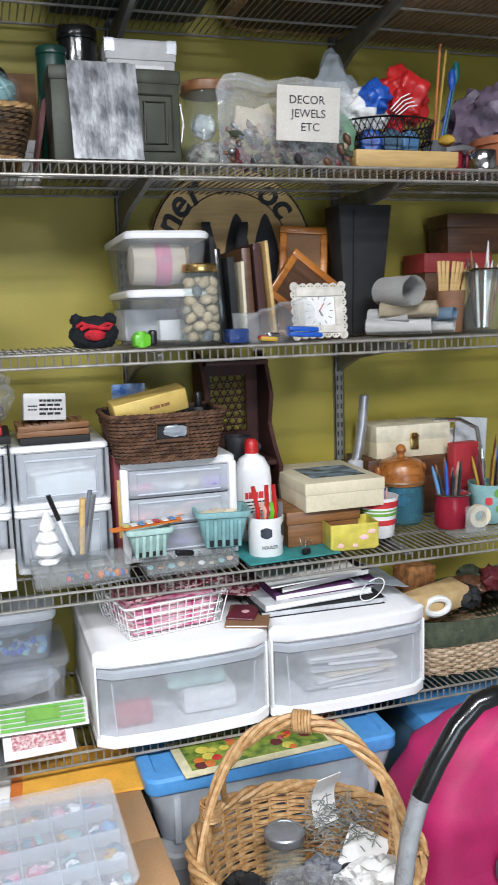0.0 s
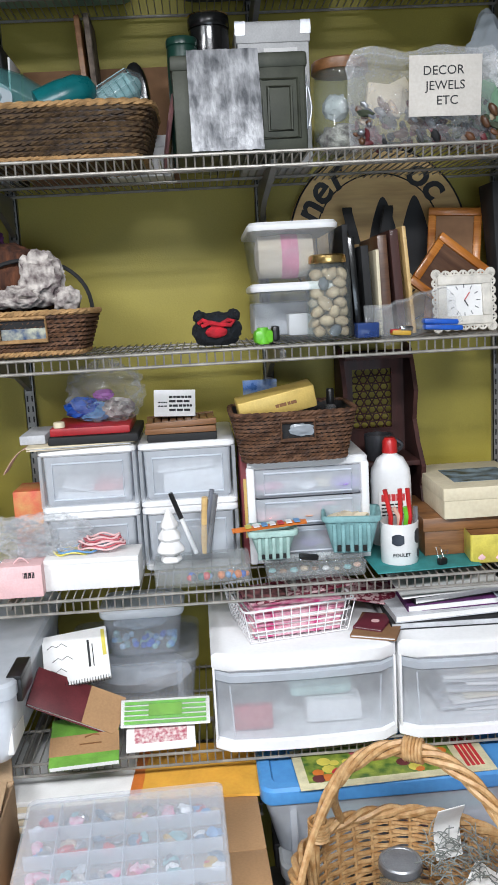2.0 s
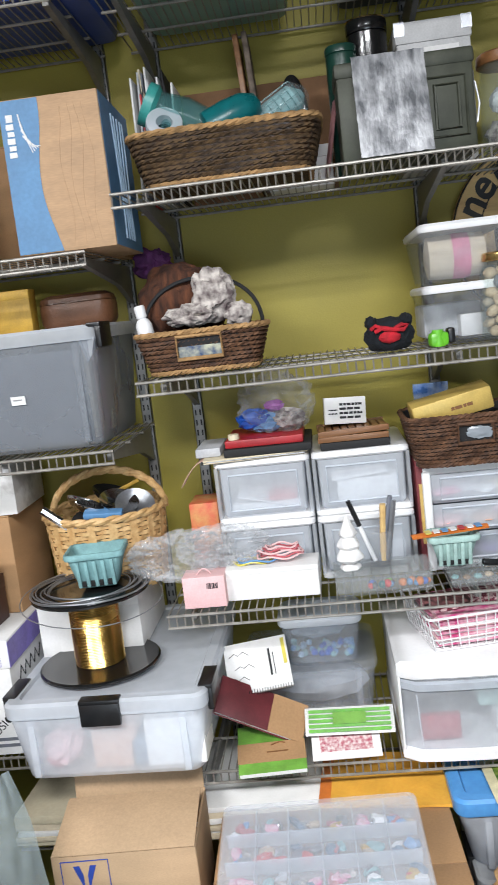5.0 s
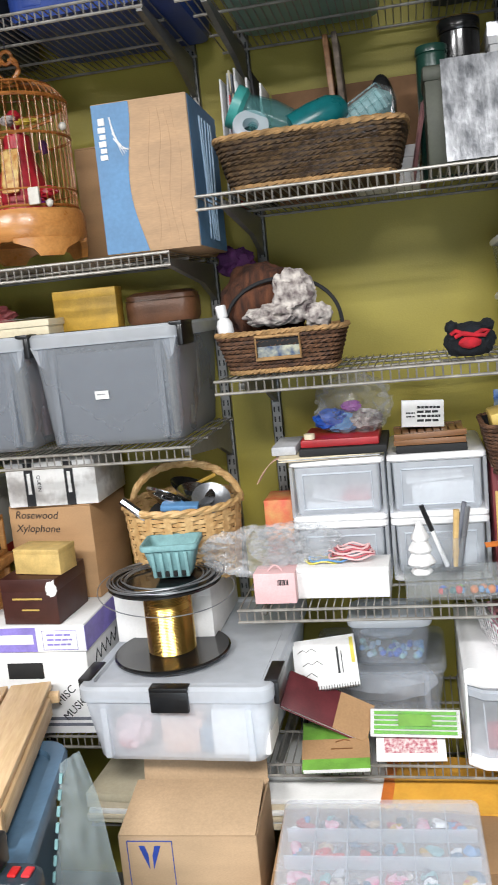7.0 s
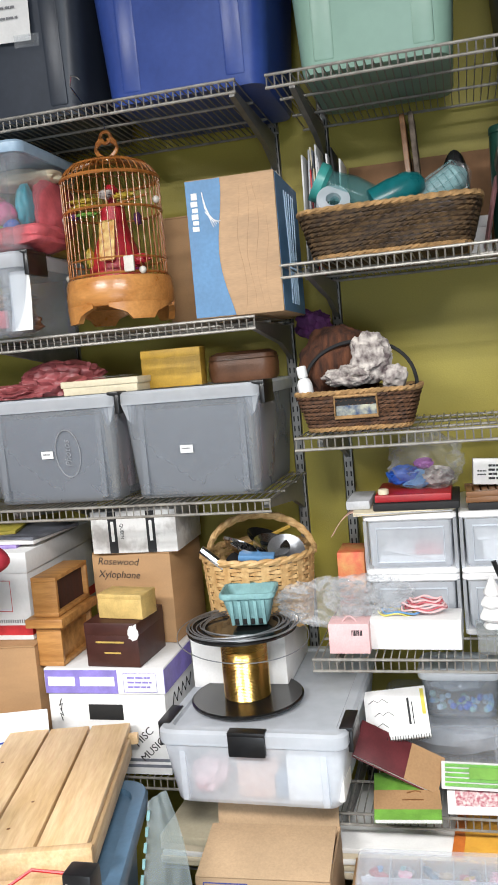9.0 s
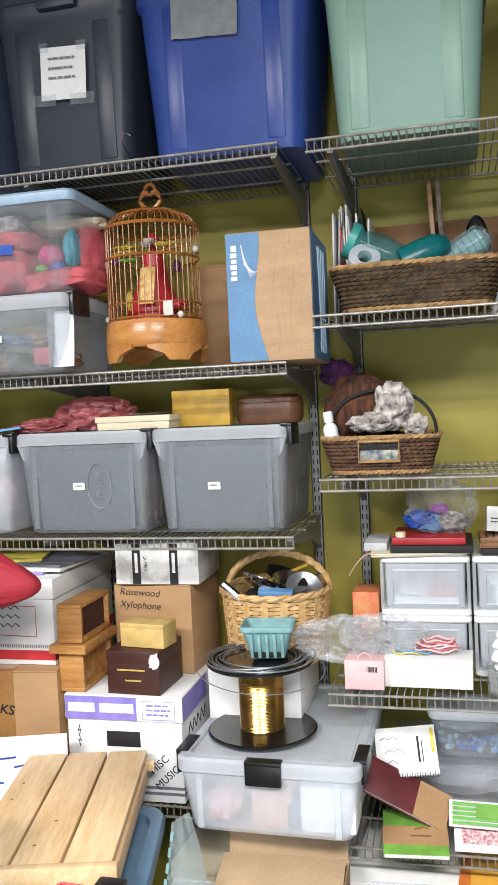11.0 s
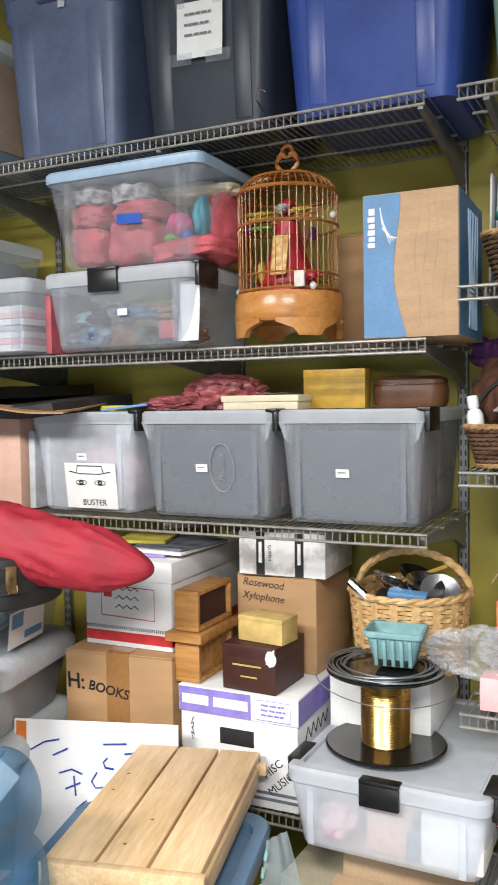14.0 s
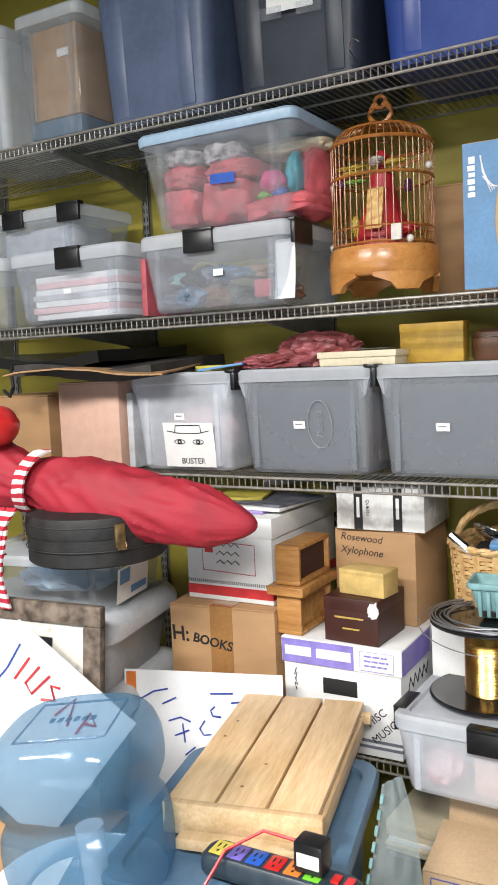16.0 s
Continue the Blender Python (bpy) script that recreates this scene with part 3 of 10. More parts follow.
def drawer_unit(name, label, w, d, h, n, m, top_lip=0.018, frame=None, gapped=True, window_mat=None, group="", round_top=False):
    """Plastic drawer unit: white shell with see-through drawers, each with a window rim and finger lip."""
    frame = frame or WHITEP
    t = thing(name, label, "drawer unit", m, group)
    bm = B()
    slab(bm, w, d, h - top_lip, h, 0.012, None, 0.004)
    part("top", bm, frame, t)
    bm = B()
    slab(bm, w, d, 0, 0.014, 0.012, None, 0.003)
    part("base", bm, frame, t)
    for s in (-1, 1):
        bm = B()
        xs = sorted((s * w / 2, s * (w / 2 - 0.008)))
        box(bm, xs[0], xs[1], 0.004, d - 0.004, 0.012, h - top_lip + 0.002, 0.0015)
        part("side_panel", bm, window_mat or FROST, t)
    bm = B()
    box(bm, -w / 2 + 0.008, w / 2 - 0.008, d - 0.008, d - 0.004, 0.012, h - top_lip + 0.002)
    part("back_panel", bm, window_mat or FROST, t)
    z0, z1 = 0.014, h - top_lip
    hh = (z1 - z0) / n
    for k in range(n):
        a, b = z0 + k * hh + 0.0006, z0 + (k + 1) * hh - 0.0006
        bm = B()
        tub(bm, w - 0.022, d - 0.02, b - a, 0.002, 0.008, 0.002, 0.0)
        dr = part("drawer", bm, window_mat or FROST, t, "", pose(0, 0.003, a))
        bm = B()
        ww, hh2 = w * 0.36, (b - a) * 0.36
        tube(bm, [(-ww, -0.001, (b - a) / 2 - hh2), (ww, -0.001, (b - a) / 2 - hh2), (ww, -0.001, (b - a) / 2 + hh2), (-ww, -0.001, (b - a) / 2 + hh2)], 0.0022, 5, True)
        part("window_rim", bm, window_mat or FROSTLID, dr)
    return t


def pens(name, label, cx, cy, z, n, length, spread, mats, seed, r=0.0035, lean=0.25):
    """Loose pens or brushes that stand in a cup, each a thing of its own."""
    rnd = random.Random(seed)
    for k in range(n):
        a, q = rnd.uniform(0, 6.28), rnd.uniform(0.2, 1.0) * spread
        dx, dy = math.cos(a) * lean * rnd.uniform(0.2, 1), math.sin(a) * lean * rnd.uniform(0.1, 0.6)
        ln = length * rnd.uniform(0.8, 1.1)
        bm = B()
        p0 = Vector((cx + math.cos(a) * q * 0.5, cy + math.sin(a) * q * 0.5, z))
        p1 = p0 + Vector((dx, dy, 1)).normalized() * ln
        tube(bm, [p0, p0.lerp(p1, 0.86)], r, 6)
        tube(bm, [p0.lerp(p1, 0.86), p1], r * 0.95, 6, False, r * 0.25)
        solo(name, bm, rnd.choice(mats), label, name.replace("_", " "), None, name + "s in a cup")


def berry_crate(name, label, w, d, h, m, material):
    """Moulded pulp fruit punnet: flared, ribbed, with slots at its foot and a rolled rim."""
    t = thing(name, label, "punnet", m, "pulp punnets")
    bm = B()
    tub(bm, w, d, h, 0.018, 0.012, 0.003)
    bd = part("body", bm, material, t)
    bm = B()
    ring_faces(bm, [rr(w + 0.004, d + 0.004, 0.014, h - 0.012, 4, d / 2), rr(w + 0.008, d + 0.008, 0.014, h - 0.006, 4, d / 2), rr(w + 0.006, d + 0.006, 0.014, h, 4, d / 2), rr(w - 0.002, d - 0.002, 0.012, h + 0.001, 4, d / 2)], True, False, False)
    part("rim", bm, material, t)
    for i in range(5):
        bm = B()
        x = (i - 2) * w * 0.15
        box(bm, x - 0.004, x + 0.004, 0.006, 0.02, 0.004, h * 0.8, 0.002)
        for v in bm.verts:
            v.co.y += 0.012 - 0.018 * v.co.z / h - 0.006
        part("rib", bm, material, bd)
    for i in range(4):
        bm = B()
        x = (i - 1.5) * w * 0.15
        box(bm, x - 0.004, x + 0.004, 0.0, 0.004, 0.006, h * 0.24, 0.001)
        for v in bm.verts:
            v.co.y += 0.0135 - 0.016 * v.co.z / h - 0.0005
        part("slot", bm, DARK, bd, "dark open slot")
    return t


def jar(name, label, r, h, cx, cy, z, material, lid_mat, lid_h=0.016, neck=0.72, category="jar"):
    t = thing(name, label, category, pose(cx, cy, z))
    bm = B()
    w = 0.0025
    prof = [(r * 0.9, 0), (r, 0.006), (r, h * 0.70), (r * 0.94, h * 0.80), (r * neck, h * 0.87), (r * neck, h - lid_h * 0.4), (r * neck - w, h - lid_h * 0.4), (r * neck - w, h * 0.87), (r * 0.94 - w, h * 0.79), (r - w, h * 0.7), (r - w, 0.008)]
    lathe(bm, prof, 28)
    part("body", bm, material, t)
    bm = B()
    q = r * neck + 0.004
    lathe(bm, [(q, h - lid_h), (q + 0.001, h - lid_h + 0.002), (q, h - 0.003), (q - 0.003, h), (q - 0.008, h), (q - 0.009, h - 0.0015)], 28)
    part("lid", bm, lid_mat, t)
    return t


def cup(name, label, r0, r1, h, cx, cy, z, material, handle=0, category="cup", wall=0.003):
    t = thing(name, label, category, pose(cx, cy, z))
    bm = B()
    lathe(bm, [(r0 - 0.002, 0), (r0, 0.003), (r1, h), (r1 - wall, h), (r0 - wall, 0.006)], 28)
    part("body", bm, material, t)
    if handle:
        bm = B()
        pts = [(handle * (r1 - 0.002 + 0.024 * math.sin(math.pi * i / 10)), 0.0, h * (0.2 + 0.6 * i / 10)) for i in range(11)]
        tube(bm, pts, 0.005, 6)
        part("handle", bm, material, t)
    return t


def book(name, label, w, d, h, m, cover, pages=None, category="book"):
    t = thing(name, label, category, m)
    bm = B()
    box(bm, -w / 2, w / 2, 0, d, 0, 0.002, 0.0008)
    box(bm, -w / 2, w / 2, 0, d, h - 0.002, h, 0.0008)
    box(bm, -w / 2, -w / 2 + 0.002, 0, d, 0.001, h - 0.001)
    part("cover", bm, cover, t)
    bm = B()
    box(bm, -w / 2 + 0.002, w / 2 - 0.003, 0.003, d - 0.003, 0.002, h - 0.002)
    part("page_block", bm, pages or WHITE, t, "white page block")
    return t


def picture_frame(name, label, w, h, bar, th, m, material, inner):
    """Frame in its own xz plane, its front at y = 0."""
    t = thing(name, label, "picture frame", m)
    for x0, x1, z0, z1 in ((-w / 2, w / 2, 0, bar), (-w / 2, w / 2, h - bar, h), (-w / 2, -w / 2 + bar, bar, h - bar), (w / 2 - bar, w / 2, bar, h - bar)):
        bm = B()
        box(bm, x0, x1, 0, th, z0, z1, 0.003)
        part("frame_bar", bm, material, t)
    bm = B()
    box(bm, -w / 2 + bar * 0.8, w / 2 - bar * 0.8, th * 0.5, th * 0.9, bar * 0.8, h - bar * 0.8)
    part("backing", bm, inner, t)
    return t

# ---- the room ----
FRONT, WALLY = 1.569, 2.016


def wall_box(name, x0, x1, y0, y1, z0, z1, material, label, cat):
    bm = B()
    box(bm, x0, x1, y0, y1, z0, z1)
    return solo(name, bm, material, label, cat, None, "", "structure", 0)


wall_box("floor", -4.2, 3.4, -3.7, 2.2, -0.1, 0.0, CONCRETE, "bare grey concrete floor", "floor")
wall_box("wall_north", -4.2, 3.4, WALLY, 2.2, 0.0, 2.85, WALL, "olive green painted wall behind the wire shelves", "wall")
wall_box("wall_south", -4.2, 3.4, -3.7, -3.5, 0.0, 2.85, PLASTER, "plain grey wall behind the viewer", "wall")
wall_box("wall_west", -4.4, -4.2, -3.7, 2.2, 0.0, 2.85, PLASTER, "plain grey side wall", "wall")
wall_box("wall_east", 3.4, 3.6, -3.7, 2.2, 0.0, 2.85, PLASTER, "plain grey side wall", "wall")
wall_box("ceiling", -4.4, 3.6, -3.7, 2.2, 2.85, 2.95, CEIL, "plain grey board ceiling", "ceiling")

# slotted uprights
for ux, top, low in ((-0.148, 2.8, 0.3), (0.434, 2.8, 0.3), (1.004, 2.8, 0.3), (1.57, 2.8, 0.3), (-0.276, 2.8, 0.3), (-0.886, 2.8, 0.3), (-1.496, 2.8, 0.3), (-2.1, 2.8, 0.3)):
    t = thing("shelf_upright", "grey slotted steel shelf upright screwed to the green wall", "shelf upright", pose(ux, 0, 0), "shelf uprights", "structure")
    bm = B()
    box(bm, -0.0125, 0.0125, 2.000, 2.003, low, top)
    for s in (-1, 1):
        box(bm, min(s * 0.0125, s * 0.0105), max(s * 0.0125, s * 0.0105), 2.000, WALLY, low, top)
    rail = part("channel", bm, STEEL, t)
    bm = B()
    z = low + 0.02
    while z < top - 0.03:
        for s in (-0.0055, 0.0055):
            box(bm, s - 0.0018, s + 0.0018, 1.9992, 2.0004, z, z + 0.014)
        z += 0.0254
    part("slots", bm, DARK, rail, "dark slots")["kind"] = "stuff"


def wire_shelf(z, x0, x1, brackets, y_front=FRONT, name="wire_shelf"):
    """Ventilated shelf: wires from back to front that bend down over two front rails, cross rods and brackets."""
    t = thing(name, "grey coated wire shelf with a turned-down front edge", "wire shelf", pose(0, 0, z - 0.004), "wire shelves")
    bm = B()
    n = int((x1 - x0) / 0.0165)
    for i in range(n + 1):
        x = x0 + 0.003 + (x1 - x0 - 0.006) * i / n
        tube(bm, [(x, 1.995, 0.001), (x, y_front + 0.004, 0.001), (x, y_front, -0.003), (x, y_front, -0.024)], 0.0017, 4)
    part("wire_deck", bm, WIRE, t)["kind"] = "stuff"
    for nm, y, zz, r in (("front_rail", y_front - 0.002, 0.001, 0.0032), ("lower_rail", y_front - 0.002, -0.024, 0.0032), ("cross_rod", y_front + 0.15, -0.005, 0.0032), ("cross_rod", y_front + 0.29, -0.005, 0.0032), ("back_rail", 1.994, -0.005, 0.0032)):
        bm = B()
        tube(bm, [(x0, y, zz), (x1, y, zz)], r, 7)
        part(nm, bm, WIRE, t)
    for bx in brackets:
        bm = B()
        prof = ((2.0, -0.0085), (y_front + 0.03, -0.0085), (y_front + 0.03, -0.022), (1.88, -0.055), (1.97, -0.085), (2.0, -0.095))
        ring_faces(bm, [[(bx + q, y, zz) for y, zz in prof] for q in (-0.006, 0.006)])
        part("bracket", bm, BRACKET, t, "grey steel shelf bracket")
    return t


RB = (-0.148, 0.434, 1.004, 1.57)
LB = (-0.276, -0.886, -1.496, -2.1)
for z in (2.178, 1.797, 1.436, 0.956, 0.610):
    wire_shelf(z, -0.197, 1.72, RB)
for z in (2.181, 1.70, 1.309, 0.672):
    wire_shelf(z, -2.3, -0.259, LB)
wire_shelf(0.462, -0.60, 0.345, (-0.148, -0.276), 1.60)
S0, S1, S2, S3, S4, S5 = 2.1805, 1.7995, 1.4385, 0.9585, 0.6125, 0.4645
L1, L2, L3, L4 = 2.1835, 1.7025, 1.3115, 0.6745

# ================= right bay, top shelf =================
tote("mint_green_tote", "mint green plastic storage tote on the top wire shelf", 0.37, 0.40, 0.42, pose(0.02, 1.585, S0), MINT, None, None, (-0.02, 0.33, 0.075, 0.045))
tote("grey_tote", "charcoal plastic storage tote on the top wire shelf", 0.42, 0.40, 0.38, pose(0.45, 1.59, S0), NAVY, None, None)
rope_basket("woven_basket", "brown woven basket on the top wire shelf", 0.36, 0.40, 0.2, pose(0.86, 1.59, S0), SEAGRASS, ROPETAN, 0.9, 9)
carton("cardboard_box", "plain brown cardboard box on the top shelf", 0.42, 0.40, 0.3, pose(1.29, 1.59, S0))

# ================= right bay, second shelf from the top =================
rope_basket("seagrass_basket", "rectangular seagrass rope basket with a tan braided foot", 0.375, 0.255, 0.104, pose(0.026, 1.585, S1), SEAGRASS, ROPETAN, 0.86, 11)
# contents of the basket
t = thing("teal_bottle", "teal plastic bottle lying in the seagrass basket", "bottle", pose(0.045, 1.66, 1.925, 0, 68, 12))
bm = B(); lathe(bm, [(0.012, -0.06), (0.034, -0.055), (0.036, -0.01), (0.033, 0.03), (0.02, 0.055), (0.004, 0.062)], 20)
part("body", bm, TEAL, t)
t = thing("ribbon_bag", "clear bag of ribbon with a teal grid print", "bag", pose(0.125, 1.70, 1.925, 0, 60, 4))
bm = B(); lathe(bm, [(0.01, -0.075), (0.034, -0.07), (0.036, 0.0), (0.034, 0.06), (0.012, 0.078)], 20)
part("film", bm, BAG, t)
bm = B()
for k in range(9):
    lathe(bm, [(0.0362, -0.064 + k * 0.015), (0.0368, -0.0635 + k * 0.015), (0.0362, -0.063 + k * 0.015)], 20, 0, 0, False, False)
for k in range(12):
    a = k * math.pi / 6
    tube(bm, [(0.0365 * math.cos(a), 0.0365 * math.sin(a), -0.068), (0.0365 * math.cos(a), 0.0365 * math.sin(a), 0.058)], 0.0006, 4)
part("print", bm, TEAL, t, "teal grid lines")
bm = B(); lathe(bm, [(0.008, -0.07), (0.030, -0.066), (0.031, 0.05), (0.008, 0.07)], 16)
part("ribbon_roll", bm, TEALP, t, "pale ribbon roll")
t = thing("teal_jug", "clear jug with a teal rim lying in the basket", "jug", pose(-0.055, 1.67, 1.935, 0, -62, 10))
bm = B(); lathe(bm, [(0.04, -0.05), (0.043, 0.0), (0.034, 0.05), (0.036, 0.062), (0.033, 0.062), (0.03, 0.05), (0.04, 0.0), (0.036, -0.046)], 24)
part("body", bm, clear("teal_tint_plastic", (0.30, 0.60, 0.60), 0.86, 0.1), t)
bm = B(); lathe(bm, [(0.034, 0.052), (0.042, 0.06), (0.042, 0.078), (0.036, 0.078), (0.033, 0.058)], 24)
part("rim", bm, mat("aqua_plastic", (0.05, 0.30, 0.27), 0.35), t)
t = thing("tape_reel", "white plastic reel in the seagrass basket", "reel", pose(-0.085, 1.625, 1.917, 62, 0, 14))
bm = B(); lathe(bm, [(0.016, -0.012), (0.035, -0.012), (0.036, 0.0), (0.035, 0.012), (0.016, 0.012), (0.016, -0.012)], 24, 0, 0, False, False)
part("ring", bm, FROSTLID, t)
# upright files behind the basket
rnd = random.Random(5)
for k in range(11):
    hgt = rnd.uniform(0.24, 0.30)
    material = (WHITE, PALEGREY, SHADEGREY, REDINK, WHITE, CREAM, PALEGREY, WHITE, SHADEGREY, WHITE, BLACKM)[k]
    bm = B(); box(bm, -0.0022, 0.0022, 0, 0.11, 0, hgt, 0.0008)
    solo("paper_folder", bm, material, "upright thin paper folder behind the basket", "folder", pose(-0.187 + k * 0.0092, 1.855, S1, 0, rnd.uniform(-5, 3), 0), "upright folders")
lidded_box("white_box", "low white card box with a lid", 0.15, 0.14, 0.085, 0.025, pose(0.165, 1.845, S1), WHITE)
bm = B(); box(bm, -0.17, 0.17, 0, 0.006, 0, 0.26, 0.001)
solo("cardboard_sheet", bm, KRAFTD, "brown cardboard sheet leaning on the wall", "cardboard", pose(0.08, 1.975, S1, -3, 0, 0))
for x, hgt, material, lab in ((0.072, 0.335, MIDWOOD, "thin brown wooden board stood on edge"), (0.092, 0.338, DRIFT, "thin patterned dark board stood on edge")):
    bm = B(); box(bm, -0.006, 0.006, 0, 0.12, 0, hgt, 0.002)
    solo("upright_board", bm, material, lab, "board", pose(x, 1.85, S1, 0, -3, 0), "upright boards")
t = thing("black_speaker", "small black rounded speaker with a mesh front", "speaker", pose(0.165, 1.885, S1 + 0.0855))
bm = B(); ring_faces(bm, [[(0.032 * math.cos(a) * q, y, 0.08 + 0.085 * math.sin(a) * q) for a in [2 * math.pi * i / 28 for i in range(28)]] for y, q in ((0.0, 0.8), (0.006, 0.95), (0.02, 1.0), (0.05, 0.98), (0.058, 0.85))])
part("case", bm, BLACKSATIN, t)
bm = B()
for i in range(6):
    for j in range(9):
        box(bm, -0.014 + i * 0.0055, -0.011 + i * 0.0055, -0.001, 0.001, 0.035 + j * 0.006, 0.038 + j * 0.006)
part("mesh_grille", bm, GREYM, t, "grey mesh grille")
bm = B(); ring_faces(bm, [[(0.012 * math.cos(a) * q + x, 0.07 + 0.075 * math.sin(a) * q, 0.095 + 0.095 * math.sin(a) * 0 + 0.092 * math.cos(a) * q) for a in [2 * math.pi * i / 32 for i in range(32)]] for x, q in ((-0.005, 0.9), (0.0, 1.0), (0.005, 0.95))])
solo("pink_plate", bm, mat("dusty_pink_glaze", (0.42, 0.20, 0.20), 0.4), "dusty pink oval plate stood on edge", "plate", pose(0.232, 1.76, S1, 0, 4, 0))
t = thing("black_canister", "tall black metal canister with a gold-edged lid", "canister", pose(0.33, 1.83, S1))
bm = B(); lathe(bm, [(0.040, 0), (0.042, 0.004), (0.042, 0.285), (0.040, 0.286)], 32)
part("body", bm, BLACKSATIN, t)
bm = B(); lathe(bm, [(0.0425, 0.287), (0.0435, 0.29), (0.0435, 0.308), (0.041, 0.312), (0.038, 0.309)], 32)
part("lid", bm, BLACKSATIN, t)
bm = B(); lathe(bm, [(0.041, 0.3115), (0.0425, 0.3135), (0.039, 0.3135), (0.038, 0.3115)], 32, 0, 0, False, False)
part("lid_edge", bm, GOLDM, t, "thin gold edge")
t = thing("green_canister", "dark bottle-green tin canister", "canister", pose(0.272, 1.80, S1))
bm = B(); lathe(bm, [(0.030, 0), (0.032, 0.004), (0.032, 0.24), (0.031, 0.245), (0.033, 0.247), (0.033, 0.258), (0.031, 0.262), (0.027, 0.26)], 28)
part("body", bm, DKGREEN, t)
# ammunition can
t = thing("ammo_can", "olive drab metal ammunition can with an embossed panel", "metal can", pose(0.3775, 1.635, S1))
bm = B(); box(bm, -0.128, 0.128, 0, 0.12, 0, 0.165, 0.006); part("body", bm, OLIVE, t)
bm = B(); box(bm, -0.131, 0.131, -0.003, 0.123, 0.158, 0.187, 0.006); part("lid", bm, OLIVE, t)
bm = B()
for q in (0.0, 0.014):
    tube(bm, [(0.04 + q, -0.001, 0.03 + q), (0.112 - q, -0.001, 0.03 + q), (0.112 - q, -0.001, 0.138 - q), (0.04 + q, -0.001, 0.138 - q)], 0.0035, 6, True)
part("embossed_panel", bm, OLIVE, t)
bm = B(); box(bm, 0.130, 0.134, 0.03, 0.075, 0.05, 0.15, 0.001); tube(bm, [(0.136, 0.035, 0.13), (0.142, 0.035, 0.09), (0.136, 0.035, 0.055)], 0.002, 5)
part("clasp", bm, GREYM, t, "grey wire clasp")
# hammered tin sheet
bm = B()
sheet(bm, 30, 44, lambda u, v: (0.134 * (u - 0.5) + 0.001 * noise.noise((v * 14, 3, u)), 0.0006 * noise.noise((u * 7, v * 5, 1.0)) + 0.00025 * noise.noise((u * 20, v * 12, 7.0)), 0.195 * v + 0.0015 * noise.noise((u * 12, 9, v))), 0.0012)
solo("tin_sheet", bm, SILVER, "hammered shiny silver metal sheet leaning on a can", "metal sheet", pose(0.3475, 1.566, S1, -14, 0, 1))
# archive box with metal corners
t = thing("archive_box", "tall grey archive box with metal corners and a label holder", "box", pose(0.461, 1.79, S1))
bm = B(); box(bm, -0.074, 0.074, 0.003, 0.187, 0, 0.25, 0.002); part("body", bm, ARCHIVE, t)
bm = B(); box(bm, -0.077, 0.077, 0, 0.19, 0.247, 0.289, 0.002); part("lid", bm, ARCHIVE, t)
for s in (-1, 1):
    bm = B(); xs = sorted((s * 0.0785, s * 0.057)); box(bm, xs[0], xs[1], -0.0012, 0.002, 0.262, 0.2895)
    part("metal_corner", bm, GREYM, t, "grey metal corner")
bm = B(); box(bm, -0.02, 0.05, 0.0005, 0.003, 0.215, 0.236); part("label_holder", bm, WHITE, t, "white label in a metal holder")
# glass jar with wooden lid
t = jar("glass_storage_jar", "clear glass jar with a wooden lid full of grey scraps", 0.056, 0.185, 0.585, 1.72, S1, GLASSC, MIDWOOD, 0.022, 0.94)
bm = B(); lump(bm, 0.585, 1.72, S1 + 0.035, 0.046, 0.046, 0.03, 0.25, 4, 2, 3, S1 + 0.010)
solo("potpourri", bm, SCARF, "grey and brown scraps inside a glass jar", "scraps")
bm = B(); lump(bm, 0.572, 1.705, S1 + 0.095, 0.026, 0.026, 0.026, 0.2, 4, 3, 3)
solo("cotton_ball", bm, PALEGREY, "off-white cotton ball inside a glass jar", "cotton")
# zip bag with card


def zip_bag(name, label, w, h, th, m, seed, film=None, amp=0.006, top=0.82):
    """Filled bag: two crumpled film faces that meet at the edges, with a zip strip above."""
    t = thing(name, label, "plastic bag", m)
    for s, nm in ((-1, "front_film"), (1, "back_film")):
        bm = B()
        def f(u, v):
            e = min(u, 1 - u) * 2
            bulge = (1 - (1 - e) ** 3) * (math.sin(min(1.0, v / top) * math.pi * 0.86 + 0.42) if v < top else 0.35 * (1 - v) / (1 - top))
            k = noise.noise((u * 5 + seed, v * 5, s * 3)) + 0.6 * (1 - 2 * abs(noise.noise((u * 11, v * 9 + seed, s))))
            wob = 0.03 * w * noise.noise((v * 4, seed, 2)) * (1 if u > 0.5 else -1)
            return (w * (u - 0.5) * (1 - 0.10 * max(0, v - top) / (1 - top)) + wob, s * (th / 2 * max(0.04, bulge)) + amp * k * e, h * v + 0.010 * (noise.noise((u * 4, seed, 5))) * v)
        sheet(bm, 40, 30, f)
        part(nm, bm, film or BAG, t)
    bm = B()
    tube(bm, [(w * (u - 0.5) * 0.92, -0.002, h * 0.93 + 0.010 * noise.noise((u * 4, seed, 5))) for u in [i / 16 for i in range(17)]], 0.0018, 5)
    part("zip_strip", bm, film or BAG, t)
    return t


